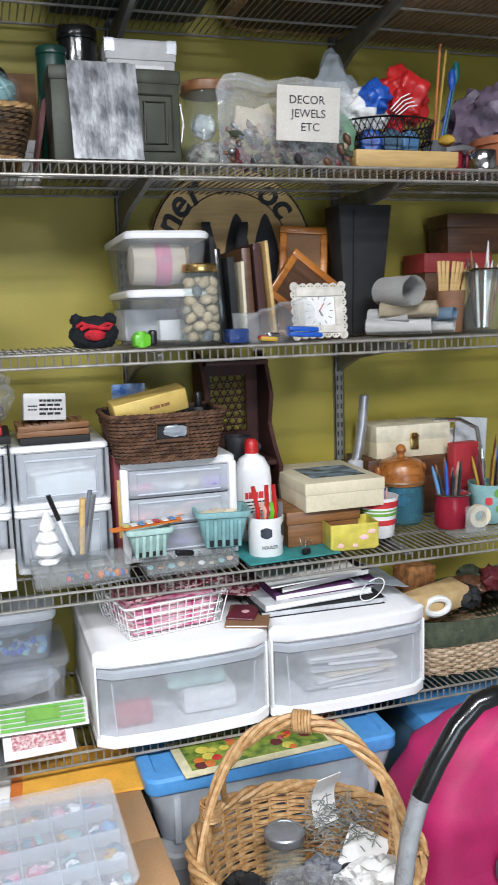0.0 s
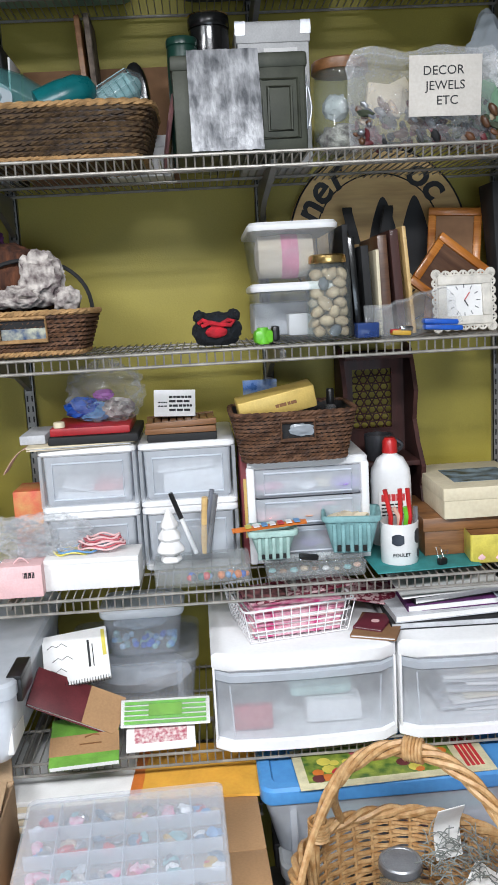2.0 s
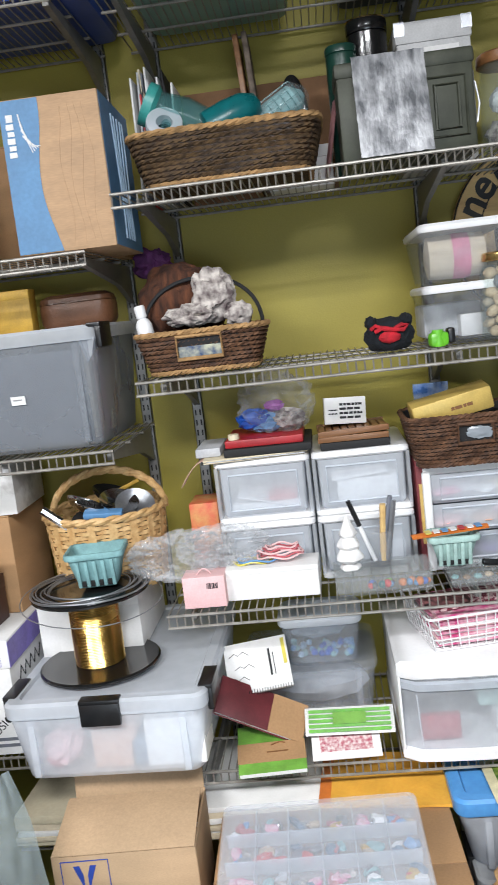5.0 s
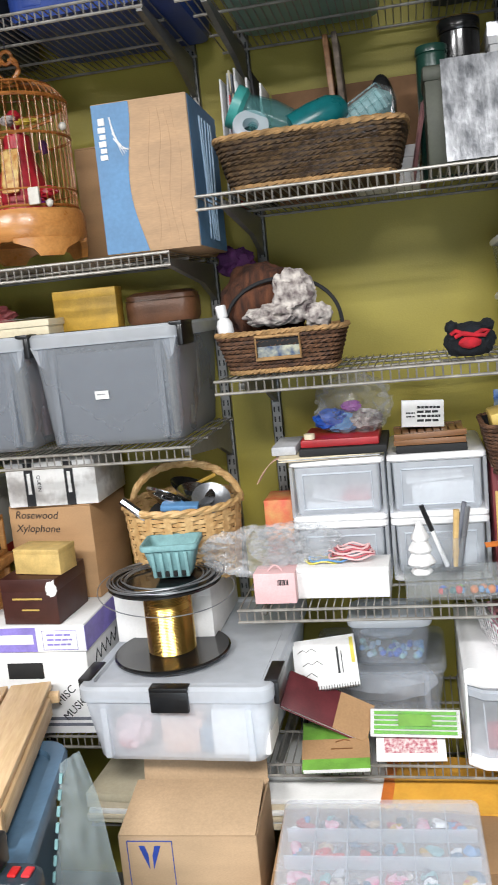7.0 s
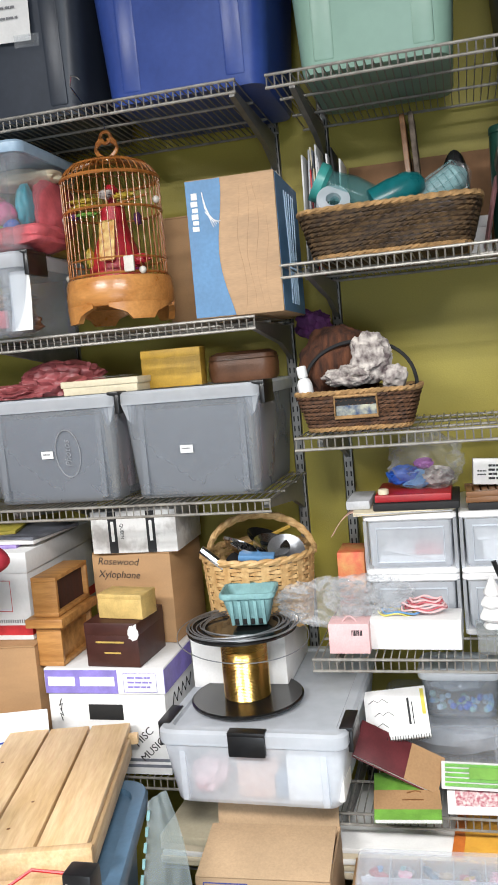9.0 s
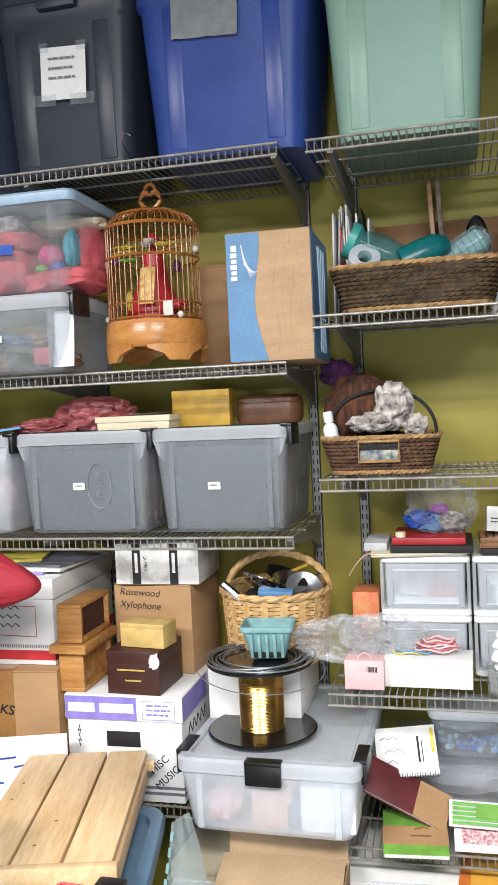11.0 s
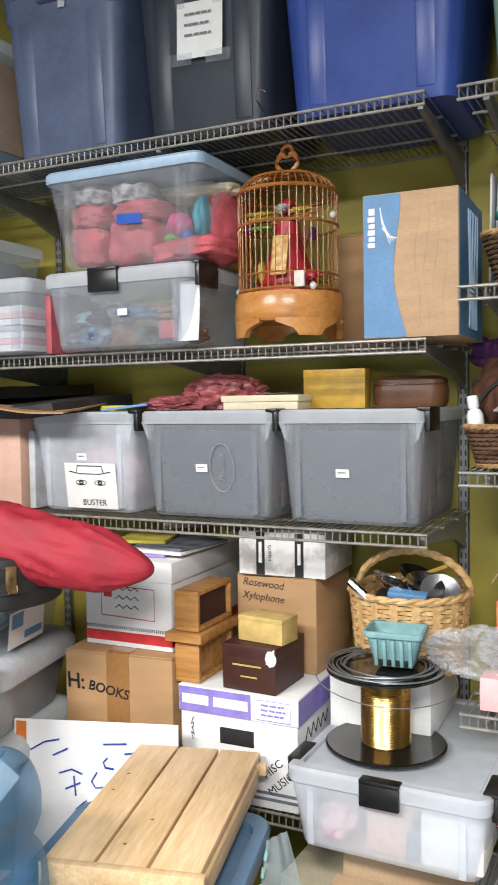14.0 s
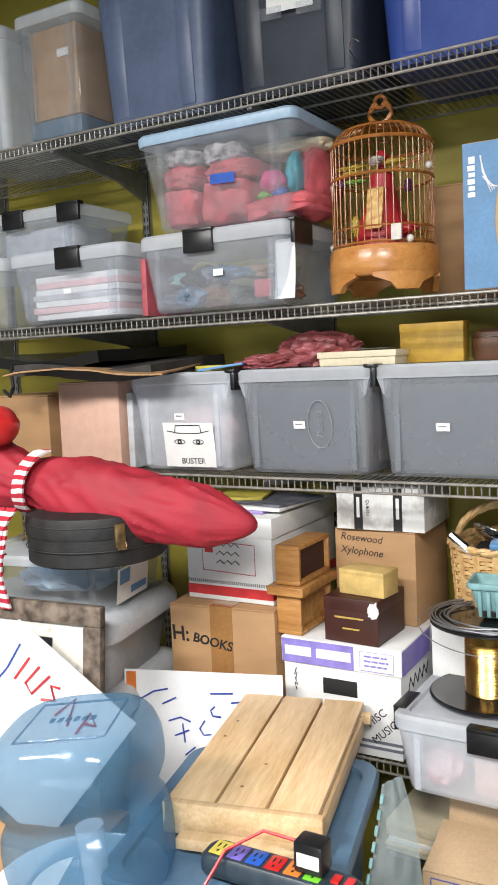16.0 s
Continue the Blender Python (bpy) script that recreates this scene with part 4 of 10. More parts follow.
zip_bag("zip_bag", "clear zip bag of craft jewels with a white card", 0.30, 0.185, 0.13, pose(0.735, 1.64, S1), 3, CRINKLE, 0.012)
t = thing("card_label", "white card with handwritten words taped on a bag", "label", pose(0.752, 1.556, S1 + 0.095, 3, 1.5, -3))
bm = B(); box(bm, -0.067, 0.067, 0, 0.0012, -0.053, 0.053, 0.0004); part("card", bm, mat("aged_white_card", (0.62, 0.58, 0.52), 0.7, 0, 0.05, 20.0, 0.08), t)
for k, wd in enumerate(("DECOR", "JEWELS", "ETC")):
    words("lettering", wd, 0.0225, INK, t, front(-0.004 + 0.004 * k, -0.0008, 0.026 - 0.026 * k, 1), "black handwritten capitals")
rnd = random.Random(11)
for k in range(150):
    bm = B(); x, y, z = 0.735 + rnd.uniform(-0.135, 0.135), 1.64 + rnd.uniform(-0.045, 0.035), S1 + 0.010 + 0.075 * rnd.random() ** 1.8
    lump(bm, 0, 0, 0, rnd.uniform(0.006, 0.018), rnd.uniform(0.004, 0.009), rnd.uniform(0.004, 0.008), 0.3, 2, k, 2)
    solo("craft_jewel", bm, rnd.choice((MAROON, MAROON, GREYM, GREENDK, STONE, DARKWOOD, SHADEGREY, BROWNL, BLACKM, MAROON)), "small craft jewel inside a clear zip bag", "craft jewel", pose(x, y, z, rnd.uniform(0, 90), rnd.uniform(0, 90), 0), "jewels in the bag")
bm = B(); box(bm, -0.035, 0.035, 0, 0.02, 0, 0.06, 0.003)
solo("small_box", bm, MANILA, "small cream box inside a clear zip bag", "box", pose(0.655, 1.65, S1 + 0.065, 0, 8, 0))
bm = B(); box(bm, -0.03, 0.03, 0, 0.012, 0, 0.06, 0.003)
solo("paper_wedge", bm, CREAM, "folded cream paper inside a clear zip bag", "paper", pose(0.70, 1.655, S1 + 0.072, 0, -24, 0))
bm = B(); lump(bm, 0.865, 1.66, S1 + 0.06, 0.028, 0.05, 0.06, 0.3, 3, 8, 3, S1 + 0.003)
solo("green_film_bag", bm, clear("green_film", (0.45, 0.75, 0.5), 0.5, 0.15, 0.6, 40), "crumpled bag of green film", "plastic bag")
# tray, wire basket, bandana, bag, brushes
t = thing("wooden_tray", "low pale wooden tray under a wire basket", "tray", pose(0.995, 1.588, S1))
bm = B(); tub(bm, 0.247, 0.17, 0.036, 0.001, 0.004, 0.008); part("body", bm, PLY, t)
t = thing("wire_basket", "black oval lattice wire basket", "basket", pose(0.993, 1.685, S1 + 0.038))
bm = B()
for zz, s in ((0.002, 0.9), (0.03, 0.95), (0.072, 1.0)):
    bm = B(); tube(bm, [(0.11 * s * math.cos(2 * math.pi * i / 40), 0.082 * s * math.sin(2 * math.pi * i / 40), zz) for i in range(40)], 0.0022, 5, True); part("hoop", bm, BLACKSATIN, t)
bm = B()
for i in range(44):
    for s in (-1, 1):
        a, b = 2 * math.pi * i / 44, 2 * math.pi * (i + s * 1.6) / 44
        tube(bm, [(0.1 * math.cos(a), 0.075 * math.sin(a), 0.03), (0.11 * math.cos(b), 0.082 * math.sin(b), 0.072)], 0.0013, 4)
for i in range(22):
    a = 2 * math.pi * i / 22
    tube(bm, [(0.099 * math.cos(a), 0.074 * math.sin(a), 0.002), (0.104 * math.cos(a), 0.078 * math.sin(a), 0.03)], 0.0013, 4)
part("lattice", bm, BLACKSATIN, t)
for dx, material, lab in ((-0.045, BLUE, "blue printed can lying in a wire basket"), (0.035, SKY, "pale blue printed can lying in a wire basket"), (-0.005, STEELBLUE, "dark blue can lying in a wire basket")):
    bm = B(); lathe(bm, [(0.02, -0.035), (0.026, -0.03), (0.026, 0.03), (0.02, 0.035)], 18)
    solo("drink_can", bm, material, lab, "can", pose(0.993 + dx, 1.675 + abs(dx) * 0.2, S1 + 0.066, 90, 0, 20 * dx / 0.05), "cans in the wire basket")
bm = B(); lump(bm, 0.93, 1.69, S1 + 0.135, 0.062, 0.05, 0.045, 0.4, 1.9, 3, 5)
solo("white_bandana", bm, WHITE, "crumpled white and blue cloth on a wire basket", "cloth")
bm = B(); lump(bm, 0.945, 1.655, S1 + 0.155, 0.036, 0.03, 0.034, 0.45, 1.8, 13, 4)
solo("blue_bandana", bm, BLUE, "crumpled blue printed cloth on a wire basket", "cloth")
bm = B(); lump(bm, 1.03, 1.69, S1 + 0.165, 0.066, 0.045, 0.062, 0.5, 1.7, 23, 5)
solo("red_bandana", bm, RED, "crumpled bright red cloth bag on a wire basket", "cloth")
bm = B()
for k in range(4):
    tube(bm, [(0.975 + 0.006 * k, 1.634, S1 + 0.13 - 0.004 * k), (1.0 + 0.006 * k, 1.632, S1 + 0.155 - 0.006 * k), (1.022 + 0.006 * k, 1.634, S1 + 0.165 - 0.008 * k)], 0.0016, 5)
solo("ribbon_stripes", bm, WHITE, "white ribbon stripes over red cloth", "ribbon")
bm = B(); lump(bm, 0.935, 1.86, S1 + 0.14, 0.08, 0.06, 0.14, 0.3, 2.0, 6, 5, S1 + 0.002)
solo("blue_film_bag", bm, BAGGREY, "crumpled pale blue plastic bag by the wall", "plastic bag")
cup("brush_pot", "dark pot holding long brushes", 0.025, 0.03, 0.09, 1.155, 1.76, S1, SHADEGREY)
for k, (material, lab, dx, ln) in enumerate(((ORANGE, "long orange brush handle", 0.02, 0.31), (MUSTARD, "long yellow brush handle", 0.035, 0.30), (BLUE, "long blue brush handle", 0.05, 0.22), (MIDWOOD, "long wooden brush handle", 0.028, 0.27), (TEAL, "long teal brush handle", 0.06, 0.24))):
    bm = B(); tube(bm, [(1.147 + 0.003 * k, 1.76, S1 + 0.008), (1.147 + 0.003 * k + dx, 1.755 + 0.004 * k, S1 + ln)], 0.003, 6)
    if k in (2, 4):
        lathe(bm, [(0.004, 0), (0.009, 0.015), (0.008, 0.04), (0.002, 0.05)], 10, 1.147 + 0.003 * k + dx, 1.755 + 0.004 * k)
        for v in bm.verts:
            if v.co.z < 0.1:
                v.co.z += S1 + ln - 0.01
    solo("paint_brush", bm, material, lab + " standing in a pot", "brush", None, "brushes in the pot")
rnd = random.Random(9)
for k in range(9):
    bm = B(); x = 1.02 + 0.012 * k; tube(bm, [(x, 1.80, S1 + 0.002), (x + rnd.uniform(-0.01, 0.01), 1.80, S1 + rnd.uniform(0.2, 0.24))], 0.003, 6)
    solo("pencil", bm, rnd.choice((MAROON, REDINK, DARKWOOD, INK)), "coloured pencil standing behind red cloth", "pencil", None, "standing pencils")
bm = B(); lump(bm, 1.33, 1.78, S1 + 0.12, 0.12, 0.08, 0.10, 0.35, 2.6, 16, 4, S1 + 0.002, True)
solo("mauve_bag", bm, MAUVE, "crumpled mauve plastic bag", "plastic bag")
bm = B(); lathe(bm, [(0.07, 0), (0.085, 0.05), (0.092, 0.052), (0.092, 0.068), (0.084, 0.068), (0.066, 0.01)], 28)
solo("terracotta_dish", bm, TERRA, "round terracotta plant pot dish", "pot", pose(1.30, 1.665, S1 + 0.012))
bm = B(); lathe(bm, [(0.045, 0), (0.047, 0.004), (0.047, 0.04), (0.045, 0.044), (0.043, 0.04), (0.042, 0.01)], 28)
bm = B(); lathe(bm, [(0.034, 0), (0.036, 0.004), (0.036, 0.04), (0.034, 0.044), (0.032, 0.04), (0.031, 0.01)], 28)
solo("silver_tin", bm, CHROME, "shallow round silver tin", "tin", pose(1.195, 1.618, S1))
bm = B(); lathe(bm, [(0.028, 0), (0.03, 0.003), (0.03, 0.046), (0.028, 0.05)], 20)
solo("red_tin", bm, mat("crimson_tin", (0.35, 0.02, 0.05), 0.35), "small crimson printed tin", "tin", pose(1.15, 1.68, S1))
bm = B(); lump(bm, 1.13, 1.66, S1 + 0.075, 0.02, 0.02, 0.012, 0.3, 3, 2, 2)
solo("yellow_scrap", bm, MUSTARD, "yellow scrap of cloth on a tin", "cloth")
bm = B(); tube(bm, [(1.125, 1.655, S1 + 0.052), (1.16, 1.64, S1 + 0.056), (1.175, 1.62, S1 + 0.046)], 0.007, 8)
solo("grey_tool", bm, GREYM, "short grey tool handle", "handle")

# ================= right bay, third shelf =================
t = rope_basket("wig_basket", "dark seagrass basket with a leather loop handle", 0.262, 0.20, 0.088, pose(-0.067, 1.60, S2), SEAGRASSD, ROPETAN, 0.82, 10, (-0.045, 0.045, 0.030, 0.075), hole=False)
bm = B(); tube(bm, [(-0.125 * math.cos(a), 0.1, 0.075 + 0.115 * math.sin(a) ** 0.8) for a in [math.pi * i / 24 for i in range(25)]], 0.0042, 7)
part("handle", bm, BLACKM, t, "thin black leather handle")
bm = B(); box(bm, -0.043, 0.043, 0.0085, 0.0105, 0.031, 0.073, 0.0005); part("printed_patch", bm, mat("patch_print", (0.50, 0.50, 0.36), 0.6, 0, 0.4, 50.0, col2=(0.03, 0.06, 0.14)), t, "printed blue and cream patch")
bm = B(); lump(bm, -0.115, 1.77, 1.575, 0.092, 0.075, 0.095, 0.13, 2.2, 5, 5)
solo("brown_wig", bm, FUR, "russet brown furry wig heaped in a basket", "wig")

bm = B(); lump(bm, -0.040, 1.685, 1.590, 0.041, 0.028, 0.047, 0.45, 1.3, 9, 5, None, True)
solo("mottled_scarf", bm, SCARF, "crumpled mottled white and grey cloth", "cloth")
bm = B(); lump(bm, -0.088, 1.665, 1.553, 0.046, 0.026, 0.020, 0.5, 1.4, 19, 5, None, True)
solo("mottled_scarf", bm, SCARF, "fold of mottled grey cloth on a basket rim", "cloth")
bm = B(); lump(bm, 0.012, 1.672, 1.545, 0.028, 0.02, 0.026, 0.35, 1.8, 29, 4)
solo("mottled_scarf", bm, SCARF, "end of a mottled cloth in a basket", "cloth")
bm = B(); lump(bm, -0.195, 1.90, 1.68, 0.042, 0.03, 0.036, 0.35, 2.4, 39, 4)
lump(bm, -0.185, 1.93, 1.55, 0.012, 0.012, 0.11, 0.2, 3, 4, 3)
solo("purple_flower", bm, PURPLE, "dark purple cloth flower on a stem", "flower")
t = thing("white_bottle", "small white plastic bottle leaning on a basket", "bottle", pose(-0.172, 1.625, 1.515, 0, -8, 0))
bm = B(); lathe(bm, [(0.014, 0), (0.0165, 0.004), (0.0165, 0.03), (0.012, 0.04), (0.008, 0.042), (0.008, 0.045)], 18); part("body", bm, WHITEP, t)
bm = B(); lathe(bm, [(0.010, 0.044), (0.011, 0.046), (0.011, 0.066), (0.009, 0.069)], 18); part("cap", bm, WHITEP, t)
# knitted mask pouch
t = thing("knitted_pouch", "black felted pouch with a red twisted bow trim", "pouch", pose(0.308, 1.65, S2))
bm = B(); lump(bm, 0, 0, 0.03, 0.049, 0.036, 0.036, 0.12, 4, 3, 4, 0.0)
for s in (-1, 1):
    lump(bm, s * 0.034, 0, 0.058, 0.013, 0.02, 0.013, 0.2, 3, s + 4, 3)
part("body", bm, mat("black_felt", (0.008, 0.012, 0.018), 0.95, 0, 0.3, 80, 0.8), t)
bm = B()
tube(bm, [(-0.036, -0.030, 0.046), (-0.028, -0.037, 0.052), (-0.012, -0.039, 0.045), (0.006, -0.039, 0.042), (0.022, -0.037, 0.050), (0.034, -0.032, 0.048), (0.026, -0.037, 0.040), (0.006, -0.040, 0.042), (-0.014, -0.040, 0.047), (-0.03, -0.036, 0.040)], 0.0042, 8)
lump(bm, -0.002, -0.034, 0.028, 0.021, 0.010, 0.012, 0.15, 3, 8, 3)
part("red_trim", bm, mat("scarlet_felt", (0.55, 0.012, 0.025), 0.85, 0, 0.2, 80, 0.6), t, "scarlet felt bow")
t = thing("label_puncher", "lime green and black plastic tape tool", "tool", pose(0.402, 1.603, S2, 0, 0, 10))
bm = B(); box(bm, -0.024, 0.014, -0.012, 0.014, 0, 0.028, 0.008); lathe(bm, [(0.013, 0), (0.014, 0.008), (0.011, 0.032)], 12, -0.006, 0); part("body", bm, GREENP, t)
bm = B(); box(bm, 0.012, 0.027, -0.01, 0.012, 0.004, 0.034, 0.005); part("grip", bm, BLACK, t, "black plastic grip")
# shoe boxes with yarn
for k, z in enumerate((S2, S2 + 0.1185)):
    clear_tub("shoe_box", "clear plastic shoe box with a white lid" + (", holding cream yarn" if k else ", half empty"), 0.182, 0.33, 0.1165, pose(0.468, 1.63, z, 0, 0, -1.5 + k), CLEARP, WHITEP, 0.012, 0.012, (), 0.004, "storage box", "stacked shoe boxes", False)
bm = B(); lathe(bm, [(0.02, -0.06), (0.042, -0.055), (0.044, 0.0), (0.042, 0.055), (0.02, 0.06)], 24)
solo("yarn_skein", bm, YARN, "cream yarn skein inside a clear box", "yarn", pose(0.455, 1.70, S2 + 0.1185 + 0.052, 0, 90, 0))
bm = B(); lathe(bm, [(0.0446, -0.017), (0.045, 0.0), (0.0446, 0.017)], 24, 0, 0, False, False)
t2 = solo("yarn_band", bm, mat("pink_band", (0.62, 0.22, 0.32), 0.5), "pink paper band round the yarn skein", "label", pose(0.463, 1.70, S2 + 0.1185 + 0.052, 0, 90, 0))
bm = B(); box(bm, -0.03, 0.03, 0, 0.05, 0, 0.045, 0.003)
solo("white_carton", bm, WHITE, "small white carton inside a clear box", "box", pose(0.49, 1.72, S2 + 0.008))
bm = B(); box(bm, -0.06, 0.06, 0, 0.15, 0, 0.07, 0.006)
solo("grey_parcel", bm, PALEGREY, "grey parcel inside a clear box", "parcel", pose(0.45, 1.76, S2 + 0.008))
# jar of stones
jar("pebble_jar", "glass mason jar of river pebbles with a brass lid", 0.0455, 0.167, 0.535, 1.650, S2, GLASSC, GOLDM, 0.017, 0.74)
rnd = random.Random(21)
for k in range(42):
    lay, i = divmod(k, 6)
    a, q = rnd.uniform(0, 6.28), (0.0275 if i else 0.004)
    bm = B(); lump(bm, 0, 0, 0, rnd.uniform(0.014, 0.019), rnd.uniform(0.0105, 0.013), rnd.uniform(0.009, 0.012), 0.16, 1.3, k, 2)
    solo("pebble", bm, STONE if k % 9 != 4 else SHADEGREY, "smooth river pebble in a glass jar", "pebble", pose(0.535 + q * math.cos(2 * math.pi * i / 5 + lay * 0.6), 1.650 + q * math.sin(2 * math.pi * i / 5 + lay * 0.6), S2 + 0.018 + lay * 0.0185 + rnd.uniform(-0.002, 0.002), rnd.uniform(-50, 50), rnd.uniform(-50, 50), math.degrees(a)), "pebbles in the jar")
# upright dark frames and books
for x, th, hgt, dep, y, material, tilt in ((0.592, 0.012, 0.23, 0.19, 1.72, BLACKM, -2), (0.612, 0.014, 0.205, 0.16, 1.73, BLACKSATIN, -4), (0.632, 0.016, 0.185, 0.17, 1.71, BLACKM, -3), (0.653, 0.007, 0.175, 0.18, 1.70, CREAM, -2), (0.672, 0.02, 0.205, 0.2, 1.72, DARKWOOD, -3), (0.700, 0.018, 0.215, 0.2, 1.715, REDWOOD, -4), (0.722, 0.008, 0.22, 0.2, 1.70, PLY, -5)):
    bm = B(); box(bm, -th / 2, th / 2, 0, dep, 0, hgt, 0.0015)
    solo("standing_picture", bm, material, "dark picture frame stood on edge on the shelf", "picture frame", pose(x, y, S2, 0, tilt, 0), "frames stood on edge")
for s, x in ((-1, 0.645), (1, 0.705)):
    bm = B(); sheet(bm, 4, 14, lambda u, v: (x + 0.022 * (u - 0.5) + 0.03 * s * math.sin(v * 3.0) * 0.6, 1.92 + 0.006 * math.sin(v * 4), S2 + 0.20 + 0.075 * math.sin(v * math.pi)), 0.003)
    solo("leather_strap", bm, BLACKM, "curved black leather strap hanging over frames", "strap")
bm = B(); box(bm, -0.022, 0.022, -0.012, 0.03, 0, 0.03, 0.003)
solo("blue_glass_box", bm, clear("blue_tint", (0.05, 0.10, 0.32), 0.4, 0.08), "small dark blue glass box", "box", pose(0.606, 1.618, S2))
bm = B(); box(bm, -0.03, 0.03, 0, 0.004, 0, 0.065, 0.001)
solo("clear_card_holder", bm, ACRYL, "small clear plastic card holder", "holder", pose(0.64, 1.65, S2, -14, 0, 6))
# round wooden sign by the wall
t = thing("round_sign", "round pale wooden sign with black ring lettering", "sign", pose(0.71, 1.972, S2, -2, 0, 0))
bm = B(); ring_faces(bm, [[(0.214 * q * math.cos(2 * math.pi * i / 64), y, 0.214 + 0.214 * q * math.sin(2 * math.pi * i / 64)) for i in range(64)] for y, q in ((0.0, 0.99), (0.004, 1.0), (0.016, 1.0), (0.02, 0.99))])
part("disc", bm, PLY, t)
for q, r in ((0.985, 0.0022), (0.70, 0.0016)):
    bm = B(); tube(bm, [(0.214 * q * math.cos(2 * math.pi * i / 72), -0.0004, 0.214 + 0.214 * q * math.sin(2 * math.pi * i / 72)) for i in range(72)], r, 5, True)
    part("ring_line", bm, INK, t, "thin black ring")
for ch, a in (("n", 157), ("e", 141), ("r", 124), ("o", 56), ("c", 40)):
    words("letter", ch, 0.098, INK, t, front(0.214 * 0.83 * math.cos(radians(a)), -0.0015, 0.214 + 0.214 * 0.83 * math.sin(radians(a)), a - 90), "black ring lettering", 0.0003, 0.15, 0.0022)
for s in (0.012, 0.088):
    bm = B(); ring_faces(bm, [[(s + 0.034 * math.cos(2 * math.pi * i / 24) * (1 - 0.45 * max(0, math.sin(2 * math.pi * i / 24))), y, 0.215 + 0.095 * math.sin(2 * math.pi * i / 24)) for i in range(24)] for y in (-0.0012, 0.0)])
    part("painted_shape", bm, INK, t, "black painted shape")
# orange wood frames
picture_frame("photo_stand", "empty orange wooden picture frame tilted on its corner", 0.135, 0.135, 0.018, 0.014, pose(0.79, 1.80, S2 + 0.065, -8, 38, 0), ORANGEWOOD, DARKWOOD)
picture_frame("photo_stand", "tall orange wooden picture frame leaning on the wall", 0.12, 0.275, 0.018, 0.014, pose(0.845, 1.86, S2, -10, 4, -12), ORANGEWOOD, KRAFTD)
# ornate clock
t = thing("ornate_clock", "cream cast metal square clock with a scalloped frame", "clock", pose(0.832, 1.70, S2, -7, 0, 0))
bm = B()
for x0, x1, z0, z1 in ((-0.056, 0.056, 0.012, 0.030), (-0.056, 0.056, 0.096, 0.114), (-0.056, -0.038, 0.030, 0.096), (0.038, 0.056, 0.030, 0.096)):
    box(bm, x0, x1, 0, 0.012, z0, z1, 0.002)
part("frame", bm, WHITEIRON, t)
bm = B()
for i in range(7):
    q = -0.056 + 0.112 * i / 6
    for x, z in ((q, 0.010), (q, 0.116), (-0.058, 0.063 + q), (0.058, 0.063 + q)):
        tube(bm, [(x + 0.0085 * math.cos(2 * math.pi * j / 12), 0.006, z + 0.0085 * math.sin(2 * math.pi * j / 12)) for j in range(12)], 0.0026, 5, True)
        box(bm, x - 0.0018, x + 0.0018, 0.004, 0.008, z - 0.008, z + 0.008)
        box(bm, x - 0.008, x + 0.008, 0.004, 0.008, z - 0.0018, z + 0.0018)
part("scallops", bm, WHITEIRON, t)
bm = B(); box(bm, -0.04, 0.04, 0.006, 0.010, 0.028, 0.098); fc = part("dial", bm, WHITE, t, "white dial")
bm = B()
for i in range(12):
    a = math.pi * i / 6
    x, z = 0.03 * math.sin(a), 0.063 + 0.03 * math.cos(a)
    ux, uz = math.sin(a), math.cos(a)
    tube(bm, [(x - 0.004 * ux, 0.0055, z - 0.004 * uz), (x + 0.004 * ux, 0.0055, z + 0.004 * uz)], 0.0012, 4)
part("hour_marks", bm, GREYINK, fc, "grey hour marks")
for a, ln, r in ((35, 0.02, 0.0012), (150, 0.014, 0.0014)):
    bm = B(); tube(bm, [(0, 0.004, 0.063), (ln * math.sin(radians(a)), 0.004, 0.063 + ln * math.cos(radians(a)))], r, 4); part("hand_pointer", bm, REDINK if a < 40 else INK, fc)
zip_bag("parts_bag", "clear plastic bag holding blue and yellow clips", 0.165, 0.085, 0.06, pose(0.722, 1.625, S2, -22, -14, 0), 7, None, 0.005)
for dx, dz, material, sx in ((0.035, 0.018, BLUE, 0.04), (0.03, 0.03, BLUE, 0.036), (-0.05, 0.012, MUSTARD, 0.02), (-0.04, 0.02, CHROME, 0.014), (-0.062, 0.014, REDINK, 0.008)):
    bm = B(); box(bm, -sx, sx, -0.01, 0.012, 0, 0.011, 0.004)
    solo("plastic_clip", bm, material, "small coloured plastic clip in a clear bag", "clip", pose(0.722 + dx, 1.615, S2 + dz - 0.011, 0, 4, 5), "clips in a bag")
# black vase
t = thing("black_vase", "tall flared square black vase", "vase", pose(0.992, 1.845, S2))
bm = B(); rings = [rr(0.098, 0.06, 0.006, 0, 2, 0), rr(0.105, 0.065, 0.008, 0.08, 2, 0), rr(0.125, 0.075, 0.008, 0.2, 2, 0), rr(0.142, 0.095, 0.008, 0.31, 2, 0), rr(0.136, 0.089, 0.008, 0.31, 2, 0), rr(0.09, 0.05, 0.006, 0.02, 2, 0)]
ring_faces(bm, rings); part("body", bm, BLACKM, t)
bm = B(); box(bm, -0.002, 0.002, -0.034, -0.03, 0.01, 0.3)
for v in bm.verts:
    v.co.y -= 0.017 * (v.co.z / 0.31)
    v.co.x -= 0.03
part("seam", bm, BLACKM, t)
